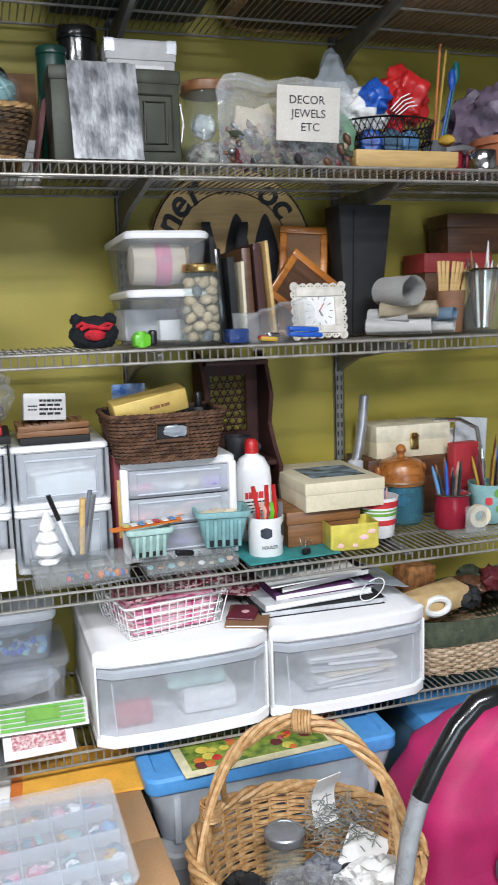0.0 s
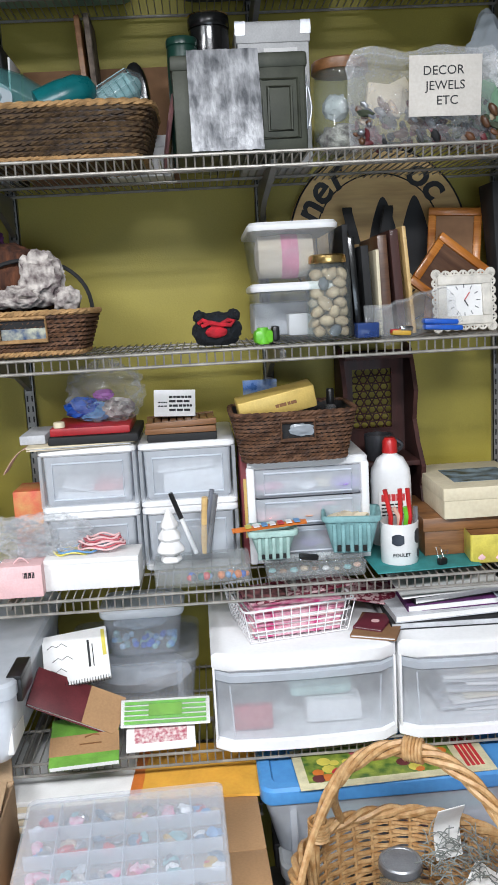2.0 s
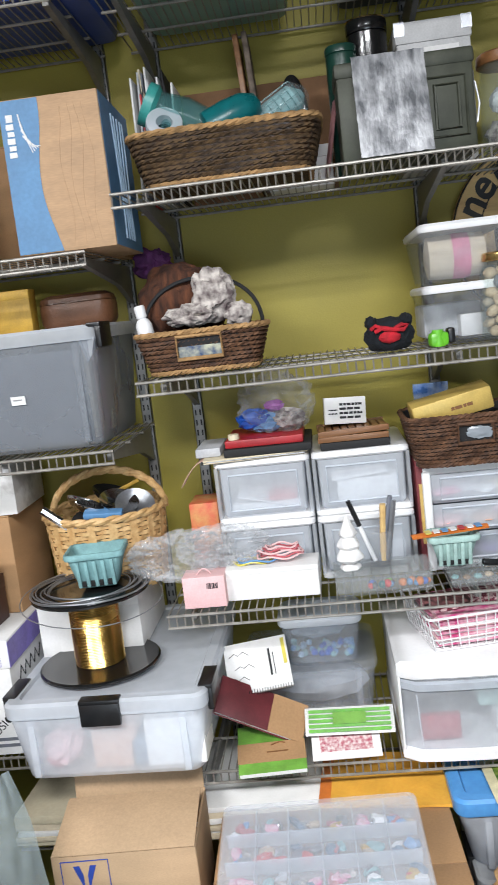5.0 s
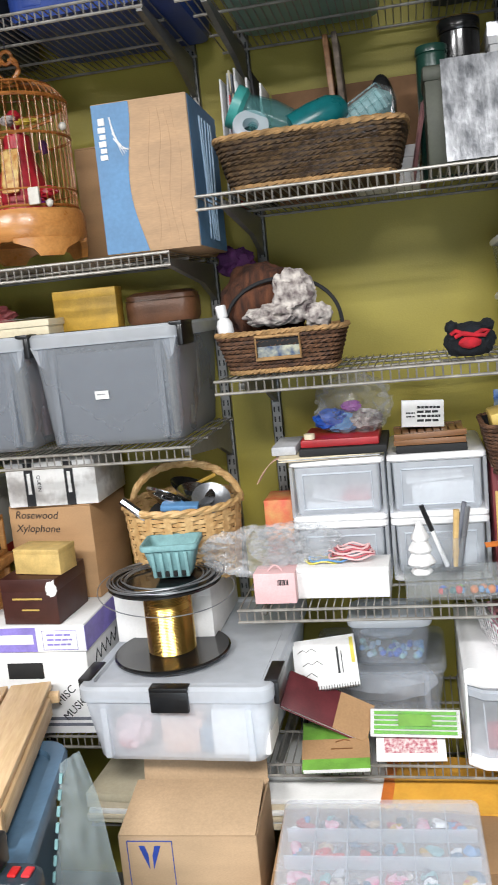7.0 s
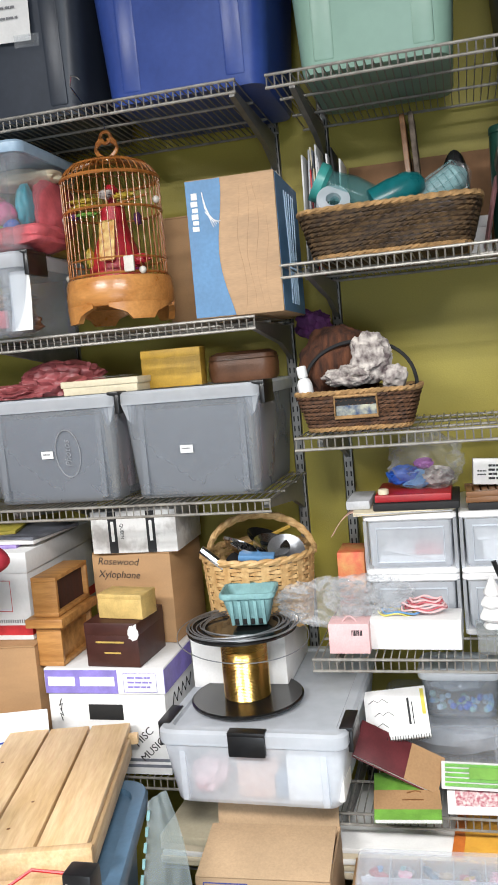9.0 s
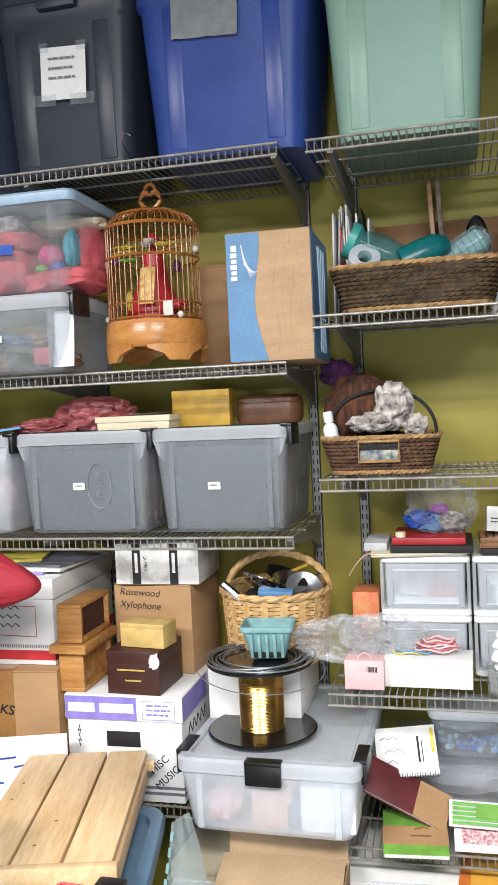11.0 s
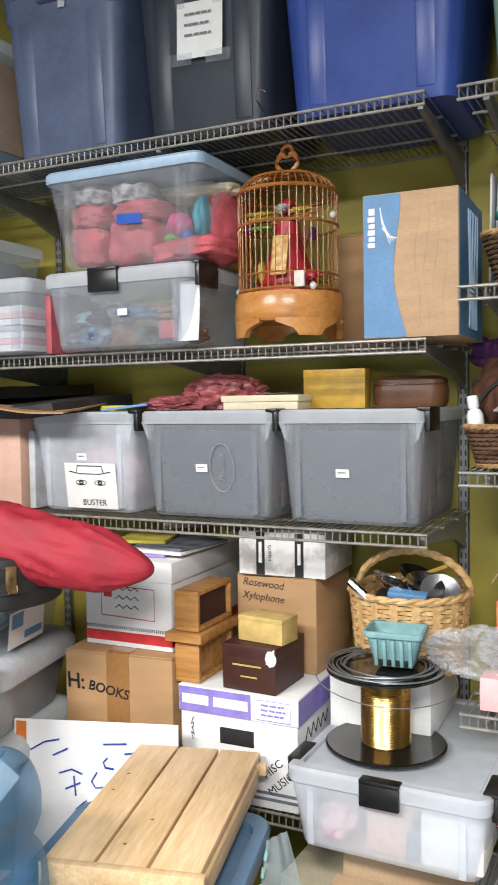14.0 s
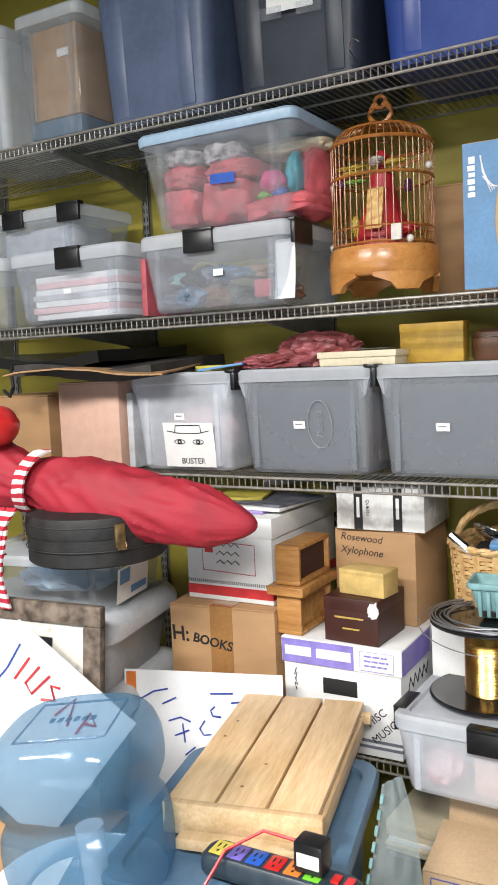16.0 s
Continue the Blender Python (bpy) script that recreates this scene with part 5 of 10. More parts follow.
# rolled paper
for k, (x, z, r, ln, ang, material) in enumerate(((1.012, 0.100, 0.035, 0.12, 6, WHITE), (1.078, 0.058, 0.020, 0.13, 50, MANILA), (1.128, 0.045, 0.0165, 0.10, 30, PALEBLUE), (1.075, 0.020, 0.0195, 0.15, 54, WHITE), (1.140, 0.0185, 0.018, 0.15, 50, WHITE), (1.03, 0.045, 0.018, 0.10, 40, WHITE))):
    t = thing("paper_roll", "rolled sheet of pale wrapping paper on the shelf", "paper roll", pose(x, 1.60 + 0.01 * k, S2 + z, 0, 0, ang), "paper rolls")
    bm = B()
    rings = []
    for y in (0.0, ln):
        rings.append([((r - 0.0022 * i / 24) * math.cos(2 * math.pi * i / 24), y, (r - 0.0022 * i / 24) * math.sin(2 * math.pi * i / 24)) for i in range(66)])
    ring_faces(bm, rings, False, False, False)
    bmesh.ops.solidify(bm, geom=list(bm.faces), thickness=0.0006)
    part("sheet", bm, material, t)
# box, pot and sticks at the end of the shelf
lidded_box("red_lidded_box", "dark box with a red lid at the back", 0.2, 0.12, 0.2, 0.05, pose(1.29, 1.87, S2), DARKWOOD, mat("dull_red_card", (0.30, 0.03, 0.03), 0.6))
lidded_box("wooden_chest", "small brown wooden chest on a red lidded box", 0.2, 0.11, 0.1, 0.035, pose(1.36, 1.875, S2 + 0.2), DARKWOOD)
cup("clay_pot", "brown clay pot with a green rim holding wooden sticks", 0.03, 0.036, 0.10, 1.185, 1.735, S2, mat("brown_clay", (0.26, 0.13, 0.07), 0.7))
for k in range(9):
    bm = B(); box(bm, -0.0045, 0.0045, -0.001, 0.001, 0, 0.16, 0.0006)
    solo("wooden_stick", bm, PLY, "flat pale wooden craft stick", "craft stick", pose(1.165 + 0.005 * k, 1.735 + 0.003 * (k % 3), S2 + 0.012, 0, -4 + 3.2 * k, 0), "craft sticks")
bm = B(); box(bm, -0.02, 0.02, -0.003, 0.003, 0, 0.03, 0.001)
jar("brush_jar", "clear glass jar crowded with small tools", 0.046, 0.15, 1.255, 1.70, S2, GLASSC, CHROME, 0.006, 0.98)
pens("tool", "thin craft tool standing in a glass jar", 1.255, 1.70, S2 + 0.01, 14, 0.19, 0.035, (WHITEP, BLACK, CHROME, WHITEP, MIDWOOD, PALEGREY), 31)

# ================= right bay, fourth shelf =================
DW, DH, DY = 0.206, 0.139, 1.705
for x, lab in ((0.018, "with papers"), (0.229, "with a paper pad")):
    for k in range(2):
        drawer_unit("stacking_drawer", "white and clear stacking plastic drawer " + lab, DW, 0.27, DH, 1, pose(x, DY, S3 + k * (DH + 0.0005)), 0.016, None, True, None, "stacking drawers")
# what lies in the drawers
for x, z, w, h, material, nm, lab in ((0.24, S3 + DH + 0.022, 0.13, 0.05, WHITE, "paper_pad", "thick white paper pad in a clear drawer"), (0.02, S3 + DH + 0.02, 0.15, 0.018, WHITE, "paper_pad", "low white paper pad in a clear drawer"), (0.055, S3 + DH + 0.039, 0.06, 0.014, REDINK, "red_packet", "red packet in a clear drawer"), (0.02, S3 + 0.02, 0.14, 0.03, PALEGREY, "grey_packet", "grey packet in a clear drawer"), (0.23, S3 + 0.02, 0.14, 0.05, PALEGREY, "grey_packet", "grey packet in a clear drawer")):
    bm = B(); box(bm, -w / 2, w / 2, 0, 0.16, 0, h, 0.003)
    solo(nm, bm, material, lab, nm.replace("_", " "), pose(x, DY + 0.03, z))
for x, z, w, h, tilt in ((0.0, S3 + 0.022, 0.14, 0.030, 0), (0.235, S3 + 0.022, 0.15, 0.045, 0), (0.012, S3 + DH + 0.04, 0.11, 0.004, 14), (0.225, S3 + DH + 0.075, 0.12, 0.006, -4)):
    bm = B(); box(bm, -w / 2, w / 2, 0, 0.12, 0, h, 0.002)
    solo("folded_paper", bm, WHITE, "folded white paper in a clear drawer", "paper", pose(x, DY + 0.022, z, 4, tilt, 3))
t = drawer_unit("three_drawer_unit", "white plastic unit of three clear craft drawers", 0.262, 0.25, 0.228, 3, pose(0.484, 1.70, S3), 0.02, None, True, None)
for s in (-1, 1):
    bm = B(); xs = sorted((s * 0.132, s * 0.114)); box(bm, xs[0], xs[1], -0.004, 0.02, 0.0, 0.215, 0.005)
    part("corner_post", bm, WHITEP, t)
rnd = random.Random(3)
for k in range(3):
    for j in range(5):
        bm = B(); lump(bm, 0, 0, 0, rnd.uniform(0.02, 0.045), 0.03, rnd.uniform(0.01, 0.018), 0.3, 3, j + 5 * k, 2)
        solo("craft_scrap", bm, (WHITE, CREAM, LAVENDER, PALEPINK, WHITE, PEACH, MAGENTAP, PALEGREY)[(j + 3 * k) % 8], "bundle of craft trimmings in a drawer", "craft scrap", pose(0.40 + 0.042 * j, 1.735 + 0.02 * (j % 2), S3 + 0.036 + 0.064 * k), "scraps in drawers")
t = thing("red_book", "tall red cloth book stood beside drawers", "book", pose(0.349, 1.706, S3))
bm = B(); box(bm, -0.009, 0.009, 0, 0.15, 0, 0.24, 0.003); part("cover", bm, mat("red_book_cloth", (0.17, 0.02, 0.025), 0.6), t)
bm = B(); box(bm, -0.007, 0.007, 0.006, 0.148, 0.236, 0.2405); part("page_block", bm, CREAM, t, "cream page edges")
bm = B(); box(bm, -0.0035, 0.0035, -0.0006, 0.0, 0.06, 0.19); part("spine_print", bm, GOLDINK, t, "faded gold spine print")
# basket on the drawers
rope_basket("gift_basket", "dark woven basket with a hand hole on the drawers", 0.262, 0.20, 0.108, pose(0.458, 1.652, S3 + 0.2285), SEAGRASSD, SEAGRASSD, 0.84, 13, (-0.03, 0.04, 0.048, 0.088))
bm = B(); lump(bm, 0.47, 1.659, S3 + 0.297, 0.026, 0.004, 0.014, 0.4, 3, 5, 3)
solo("film_scrap", bm, BAGGREY, "clear film seen through a basket hole", "film")
t = thing("gold_box", "long gold card box lying tilted in a basket", "box", pose(0.425, 1.672, 1.305, 8, -11, 3))
bm = B(); box(bm, -0.082, 0.082, 0, 0.06, -0.022, 0.026, 0.004); part("body", bm, GOLDBOX, t)
bm = B(); flat_bars(bm, -0.005, 0.0, 0.004, 1, 0.05, 0.007, 0.01, 8); part("print", bm, MIDWOOD, t, "brown printed mark")
bm = B(); sheet(bm, 10, 6, lambda u, v: (0.36 + 0.075 * u, 1.80 + 0.004 * noise.noise((u * 8, v * 8, 1)), 1.25 + 0.10 * v), 0.002)
solo("blue_packet", bm, mat("blue_foil", (0.30, 0.36, 0.46), 0.3, 0.3, 0.4, 40.0, col2=(0.03, 0.10, 0.30)), "shiny blue and silver foil packet in a basket", "packet")
t = thing("black_bottle", "small black bottle standing in a basket", "bottle", pose(0.545, 1.745, 1.235))
bm = B(); lathe(bm, [(0.011, 0), (0.012, 0.004), (0.012, 0.055), (0.007, 0.06)], 16); part("body", bm, clear("smoky_glass", (0.2, 0.2, 0.2), 0.5, 0.08), t)
bm = B(); lathe(bm, [(0.008, 0.058), (0.009, 0.062), (0.009, 0.09), (0.007, 0.093)], 16); part("cap", bm, BLACK, t)
bm = B(); lump(bm, 0.50, 1.76, 1.25, 0.06, 0.05, 0.03, 0.3, 3, 6, 3)
solo("dark_tissue", bm, BLACKM, "dark tissue paper in a basket", "tissue")
# boxes on the stacked drawers
ZT = S3 + 2 * DH + 0.001
bm = B(); box(bm, -0.074, 0.074, 0, 0.13, 0, 0.016, 0.002)
solo("black_tray", bm, BLACKM, "flat black tray on the drawers", "tray", pose(0.222, 1.715, ZT))
for k, z in enumerate((0.0165, 0.030)):
    t = thing("wooden_rack", "thin slotted brown wooden rack on the drawers", "rack", pose(0.219 + 0.002 * k, 1.718, ZT + z, 0, -1.5 * k, 2 * k), "wooden racks")
    bm = B(); box(bm, -0.075, 0.075, 0, 0.014, 0, 0.0125, 0.001); part("front_bar", bm, MIDWOOD, t)
    bm = B(); box(bm, -0.075, 0.075, 0.11, 0.124, 0, 0.0125, 0.001); part("back_bar", bm, MIDWOOD, t)
    for j in range(9):
        bm = B(); box(bm, -0.073 + 0.0165 * j, -0.060 + 0.0165 * j, 0.014, 0.11, 0.002, 0.0105, 0.001); part("slat", bm, MIDWOOD, t)
t = thing("label_box", "small white box with a printed label standing on racks", "box", pose(0.207, 1.772, ZT + 0.046, -6, 3, 2))
bm = B(); box(bm, -0.045, 0.045, 0, 0.055, 0, 0.058, 0.001); part("body", bm, WHITE, t)
bm = B(); flat_bars(bm, -0.012, -0.0002, 0.045, 4, 0.05, 0.005, 0.0095, 4); flat_bars(bm, -0.036, -0.0002, 0.032, 2, 0.02, 0.003, 0.008, 5); part("print", bm, INK, t, "black barcode print")
flat_stack("magazine_pile", "loose magazines hanging over the drawers", 0.225, 0.24, ((MANILA, 0.003), (PALEGREY, 0.002), (CREAM, 0.003)), pose(0.005, 1.70, ZT, 0, 0, 4), "magazines", 3)
bm = B(); box(bm, -0.094, 0.094, 0, 0.2, 0, 0.017, 0.003)
solo("black_tablet", bm, BLACKM, "flat black case on the drawers", "case", pose(0.036, 1.70, ZT + 0.0085))
bm = B(); box(bm, -0.084, 0.084, 0, 0.18, 0, 0.017, 0.003)
solo("red_case", bm, mat("crimson_case", (0.38, 0.015, 0.02), 0.45), "flat red case on the drawers", "case", pose(0.030, 1.708, ZT + 0.026))
bm = B(); lathe(bm, [(0.012, 0), (0.0125, 0.002), (0.012, 0.011), (0.010, 0.012)], 18)
solo("cream_token", bm, CREAM, "round cream disc on a red case", "disc", pose(-0.035, 1.722, ZT + 0.0435))
bm = B(); box(bm, -0.035, 0.02, 0, 0.14, 0, 0.02, 0.003)
solo("note_pad", bm, PALEGREY, "pale grey notepad beside a black case", "notepad", pose(-0.088, 1.73, ZT + 0.0085))
bm = B(); sheet(bm, 10, 4, lambda u, v: (-0.10 - 0.06 * u, 1.72 + 0.05 * v, ZT + 0.004 - 0.055 * u * u), 0.0012)
solo("hanging_leaflet", bm, PEACH, "peach leaflet drooping off the drawers", "leaflet")
bm = B(); lump(bm, 0.06, 1.79, ZT + 0.105, 0.075, 0.05, 0.065, 0.4, 2.8, 31, 4, ZT + 0.044, True)
solo("clear_bag", bm, BAG, "crumpled clear bag on a red case", "plastic bag")
for dx, dz, material, sz in ((-0.035, 0.075, BLUE, 0.03), (-0.01, 0.065, SKY, 0.028), (0.035, 0.07, SCARF, 0.03), (0.01, 0.1, mat("violet_strip", (0.32, 0.08, 0.35), 0.5), 0.016)):
    bm = B(); lump(bm, 0.045 + dx, 1.79, ZT + dz, sz * 1.2, sz * 0.8, sz * 0.7, 0.5, 3, dx * 100, 3, ZT + 0.044, True)
    solo("wrapped_trinket", bm, material, "coloured wrapping inside a clear bag", "wrapping")
# low things in front of the drawers
bm = B(); box(bm, -0.02, 0.045, 0, 0.10, 0, 0.175, 0.002)
t = solo("cookie_box", bm, mat("orange_carton", (0.60, 0.30, 0.10), 0.5, 0, 0.3, 25.0, col2=(0.60, 0.10, 0.05)), "orange printed carton beside the drawers", "box", pose(-0.143, 1.79, S3))
lidded_box("white_flat_box", "white card box holding coiled cables", 0.195, 0.085, 0.066, 0.012, pose(0.022, 1.612, S3, 0, 0, -1.5), WHITE, None, 0.001)
for k, (material, dx, r) in enumerate(((YELLOW, -0.040, 0.030), (SKY, -0.025, 0.034), (PALEPINK, 0.02, 0.036), (PINKTOY, 0.024, 0.033), (PALEPINK, 0.028, 0.030), (PALEPINK, 0.018, 0.034), (PINKTOY, 0.022, 0.028), (PALEPINK, 0.025, 0.025))):
    bm = B()
    tube(bm, [(0.022 + dx + 1.35 * r * math.cos(2 * math.pi * i / 30), 1.655 + 0.7 * r * math.sin(2 * math.pi * i / 30), S3 + 0.071 + 0.004 * k + 0.003 * math.sin(i * 0.9 + k)) for i in range(30)], 0.0021, 6, True)
    solo("coiled_cable", bm, material, "thin coiled cable lying on a white box", "cable", None, "coiled cables")
t = thing("pink_gift_box", "small pale pink gift box with a string handle", "box", pose(-0.117, 1.588, S3))
bm = B(); box(bm, -0.044, 0.044, 0, 0.06, 0, 0.066, 0.0015); part("body", bm, PALEPINK, t)
bm = B(); tube(bm, [(-0.015 + 0.03 * i / 8, 0.02, 0.066 + 0.012 * math.sin(math.pi * i / 8)) for i in range(9)], 0.0014, 5); part("handle", bm, PALEPINK, t)
bm = B()
for i in range(9):
    box(bm, 0.006 + 0.0026 * i, 0.0072 + 0.0026 * i + 0.0006 * (i % 3), -0.0006, 0, 0.04, 0.052)
part("barcode", bm, INK, t, "small black barcode")
t = thing("crumpled_film", "large crumpled clear plastic film", "plastic film", pose(-0.125, 1.675, S3 + 0.090))
for k, (x, z, sx, sz) in enumerate(((-0.045, 0.0, 0.10, 0.045), (0.045, 0.010, 0.085, 0.040))):
    bm = B(); lump(bm, x, 0.006 * k, z, sx, 0.05, sz, 0.5, 3.0, 44 + k, 5, None, True)
    part("fold", bm, clear("bright_film", (0.97, 0.98, 0.99), 0.84, 0.10, 1.0, 90.0, 1.0), t)
# clear bead cases
for x, w, h, rowsn, lab in ((0.249, 0.196, 0.046, 5, "clear acrylic case of beads and marbles"), (0.481, 0.204, 0.028, 6, "shallow clear acrylic bead case")):
    t = thing("bead_case", lab, "bead case", pose(x, 1.578, S3, 0, 0, 1), "bead cases")
    bm = B(); tub(bm, w, 0.10, h - 0.004, 0.001, 0.004, 0.002); part("body", bm, ACRYL, t)
    bm = B(); slab(bm, w + 0.002, 0.102, h - 0.004, h, 0.004, None, 0.001); part("lid", bm, ACRYL, t)
    for j in range(1, rowsn):
        bm = B(); box(bm, -w / 2 + w * j / rowsn - 0.0008, -w / 2 + w * j / rowsn + 0.0008, 0.003, 0.097, 0.008, h - 0.006); part("divider", bm, ACRYL, t)
    rnd = random.Random(int(x * 100))
    for j in range(22 if h > 0.04 else 9):
        bm = B(); r = rnd.uniform(0.005, 0.009) if h > 0.04 else rnd.uniform(0.006, 0.01)
        bmesh.ops.create_uvsphere(bm, u_segments=12, v_segments=8, radius=r)
        if h < 0.04:
            for v in bm.verts:
                v.co.z *= 0.6
        solo("bead", bm, rnd.choice((BLUE, REDINK, TEAL, NAVY, ORANGE, CERAMIC, GREENB, SKY) if h > 0.04 else (STONE, TEALP, PEACH, CERAMIC, KRAFTD)), "round coloured bead in a clear case", "bead", pose(x + rnd.uniform(-0.03, 0.09) if h > 0.04 else x - 0.09 + 0.022 * j, 1.578 + rnd.uniform(0.012, 0.03), S3 + 0.009 + r), "beads in a case")
# white ceramic tree
t = thing("ceramic_tree", "small glossy white ceramic tree figurine", "figurine", pose(0.186, 1.62, S3 + 0.0465))
bm = B(); lathe(bm, [(0.020, 0), (0.022, 0.003), (0.020, 0.008), (0.013, 0.012), (0.014, 0.015), (0.024, 0.018), (0.028, 0.023), (0.027, 0.029), (0.022, 0.037), (0.018, 0.043), (0.021, 0.046), (0.0235, 0.050), (0.022, 0.056), (0.017, 0.064), (0.014, 0.068), (0.017, 0.071), (0.0185, 0.075), (0.016, 0.082), (0.010, 0.094), (0.006, 0.104), (0.003, 0.109), (0.001, 0.110)], 36)
for v in bm.verts:
    a = math.atan2(v.co.y, v.co.x)
    v.co.x *= 1 + 0.06 * math.sin(5 * a + v.co.z * 90)
    v.co.y *= 1 + 0.06 * math.sin(5 * a + v.co.z * 90)
part("body", bm, CERAMIC, t)
cup("clear_tumbler", "clear plastic tumbler holding knives and pens", 0.022, 0.03, 0.075, 0.250, 1.63, S3 + 0.0465, CLEARP)
for x0, x1, ln, material, r, lab in ((-0.012, -0.055, 0.13, WHITEP, 0.0045, "white marker pen with a black cap"), (0.004, 0.012, 0.125, PLY, 0.0065, "craft knife with a wooden handle"), (0.012, 0.034, 0.13, GREYM, 0.006, "pair of grey scissors"), (0.0, 0.028, 0.14, SHADEGREY, 0.005, "dark grey craft knife")):
    bm = B(); p0, p1 = Vector((0.25 + x0, 1.63, S3 + 0.056)), Vector((0.25 + x1, 1.625, S3 + 0.05 + ln)); tube(bm, [p0, p0.lerp(p1, 0.3), p1], r, 8)
    t = solo("desk_tool", bm, material, lab + " in a tumbler", "desk tool", None, "tools in the tumbler")
    if material is WHITEP:
        bm = B(); tube(bm, [p0.lerp(p1, 0.62), p1 + (p1 - p0) * 0.06], r * 1.15, 8); part("cap", bm, BLACK, t, "black pen cap")
# pulp punnets
berry_crate("pulp_punnet", "pale teal moulded pulp berry punnet", 0.098, 0.075, 0.068, pose(0.398, 1.612, S3 + 0.0285), PALETEAL)
berry_crate("pulp_punnet", "teal moulded pulp berry punnet of small scraps", 0.118, 0.10, 0.085, pose(0.562, 1.625, S3 + 0.0285, 0, 0, -9), TEALP)
bm = B(); lump(bm, 0.565, 1.675, S3 + 0.095, 0.045, 0.035, 0.016, 0.4, 5, 3, 3)
solo("wood_shavings", bm, MANILA, "pale wood shavings filling a punnet", "shavings")
t = thing("candy_strip", "long orange and white striped packet across a punnet", "packet", pose(0.392, 1.615, S3 + 0.0985, 0, -3, 4))
bm = B(); sheet(bm, 30, 5, lambda u, v: (0.155 * (u - 0.5), 0.028 * v, 0.006 + 0.004 * math.sin(v * 3.14) + 0.001 * noise.noise((u * 20, v * 5, 0))), 0.003)
part("wrapper", bm, ORANGE, t)
for k, material in enumerate((YELLOW, WHITE, SKY, WHITE, REDINK, WHITE, SKY)):
    bm = B(); box(bm, -0.05 + 0.017 * k, -0.038 + 0.017 * k, -0.001, 0.024, 0.010, 0.0118); part("stripe", bm, material, t)
t = thing("binder_clip", "black and chrome nail clipper tool on a bead case", "clip", pose(0.468, 1.605, S3 + 0.0285, 0, 12, 15))
bm = B(); box(bm, -0.022, 0.022, 0, 0.012, 0.004, 0.016, 0.004); part("body", bm, BLACK, t)
bm = B(); box(bm, -0.02, 0.024, 0.002, 0.010, 0.0, 0.0045, 0.001); part("blade", bm, CHROME, t, "chrome blade")
# wall shelf of dark red wood
t = thing("wooden_wall_shelf", "dark red wooden shelf with a pierced back panel", "wall shelf", pose(0.682, 1.80, S3))
for s in (-1, 1):
    bm = B()
    prof = [(0.19, 0.0), (0.02, 0.0), (0.0, 0.05), (0.03, 0.12), (0.01, 0.17), (0.06, 0.22), (0.09, 0.27), (0.07, 0.34), (0.10, 0.40), (0.13, 0.44), (0.19, 0.45)]
    ring_faces(bm, [[(s * 0.083 + q, y, z) for y, z in prof] for q in (-0.005, 0.005)]); part("side_panel", bm, REDWOOD, t)
for z in (0.02, 0.17, 0.415):
    bm = B(); box(bm, -0.08, 0.08, 0.03 if z < 0.4 else 0.08, 0.19, z, z + 0.012, 0.002); part("ledge", bm, REDWOOD, t)
for x0, x1, z0, z1 in ((-0.078, -0.048, 0.03, 0.43), (0.048, 0.078, 0.03, 0.43), (-0.048, 0.048, 0.03, 0.24), (-0.048, 0.048, 0.385, 0.43)):
    bm = B(); box(bm, x0, x1, 0.172, 0.182, z0, z1); part("back_panel", bm, REDWOOD, t)
bm = B()
for i in range(5):
    for j in range(8):
        x, z = -0.04 + 0.02 * i + (0.01 if j % 2 else 0), 0.248 + 0.0185 * j
        if x < 0.046:
            tube(bm, [(x + 0.0098 * math.cos(math.pi * k / 3), 0.177, z + 0.0098 * math.sin(math.pi * k / 3)) for k in range(6)], 0.0022, 4, True)
part("fretwork", bm, REDWOOD, t, "pierced wooden fretwork")
cup("pewter_mug", "dark grey pewter mug on a wooden ledge", 0.03, 0.033, 0.06, 0.672, 1.865, S3 + 0.183, mat("pewter", (0.10, 0.10, 0.11), 0.4, 0.6), 1)
# cleaner bottle
t = thing("cleaner_bottle", "white plastic bottle with a red cap and printed label", "bottle", pose(0.682, 1.79, S3))
bm = B(); ring_faces(bm, [rr(w, d, r, z, 5, 0) for w, d, r, z in ((0.084, 0.05, 0.02, 0), (0.090, 0.056, 0.022, 0.006), (0.090, 0.056, 0.022, 0.15), (0.086, 0.052, 0.022, 0.175), (0.06, 0.042, 0.02, 0.20), (0.034, 0.032, 0.015, 0.208), (0.03, 0.03, 0.0149, 0.214))])
part("body", bm, WHITEP, t)
bm = B(); lathe(bm, [(0.017, 0.212), (0.0175, 0.215), (0.0165, 0.238), (0.011, 0.246), (0.008, 0.246)], 20); part("cap", bm, RED, t, "red plastic cap")
bm = B(); box(bm, -0.034, 0.034, -0.0292, -0.028, 0.018, 0.128); lb = part("label_sheet", bm, WHITE, t)
bm = B(); flat_bars(bm, -0.028, -0.0293, 0.122, 1, 0.054, 0.016, 0.02, 3); part("red_print", bm, REDINK, lb, "red printed mark")
bm = B(); flat_bars(bm, -0.028, -0.0293, 0.10, 4, 0.05, 0.0035, 0.008, 6); part("small_print", bm, INK, lb)
bm = B(); lump(bm, 0, -0.029, 0.045, 0.03, 0.0015, 0.022, 0.3, 2, 3, 3); part("picture", bm, ORANGE, lb, "orange printed picture")
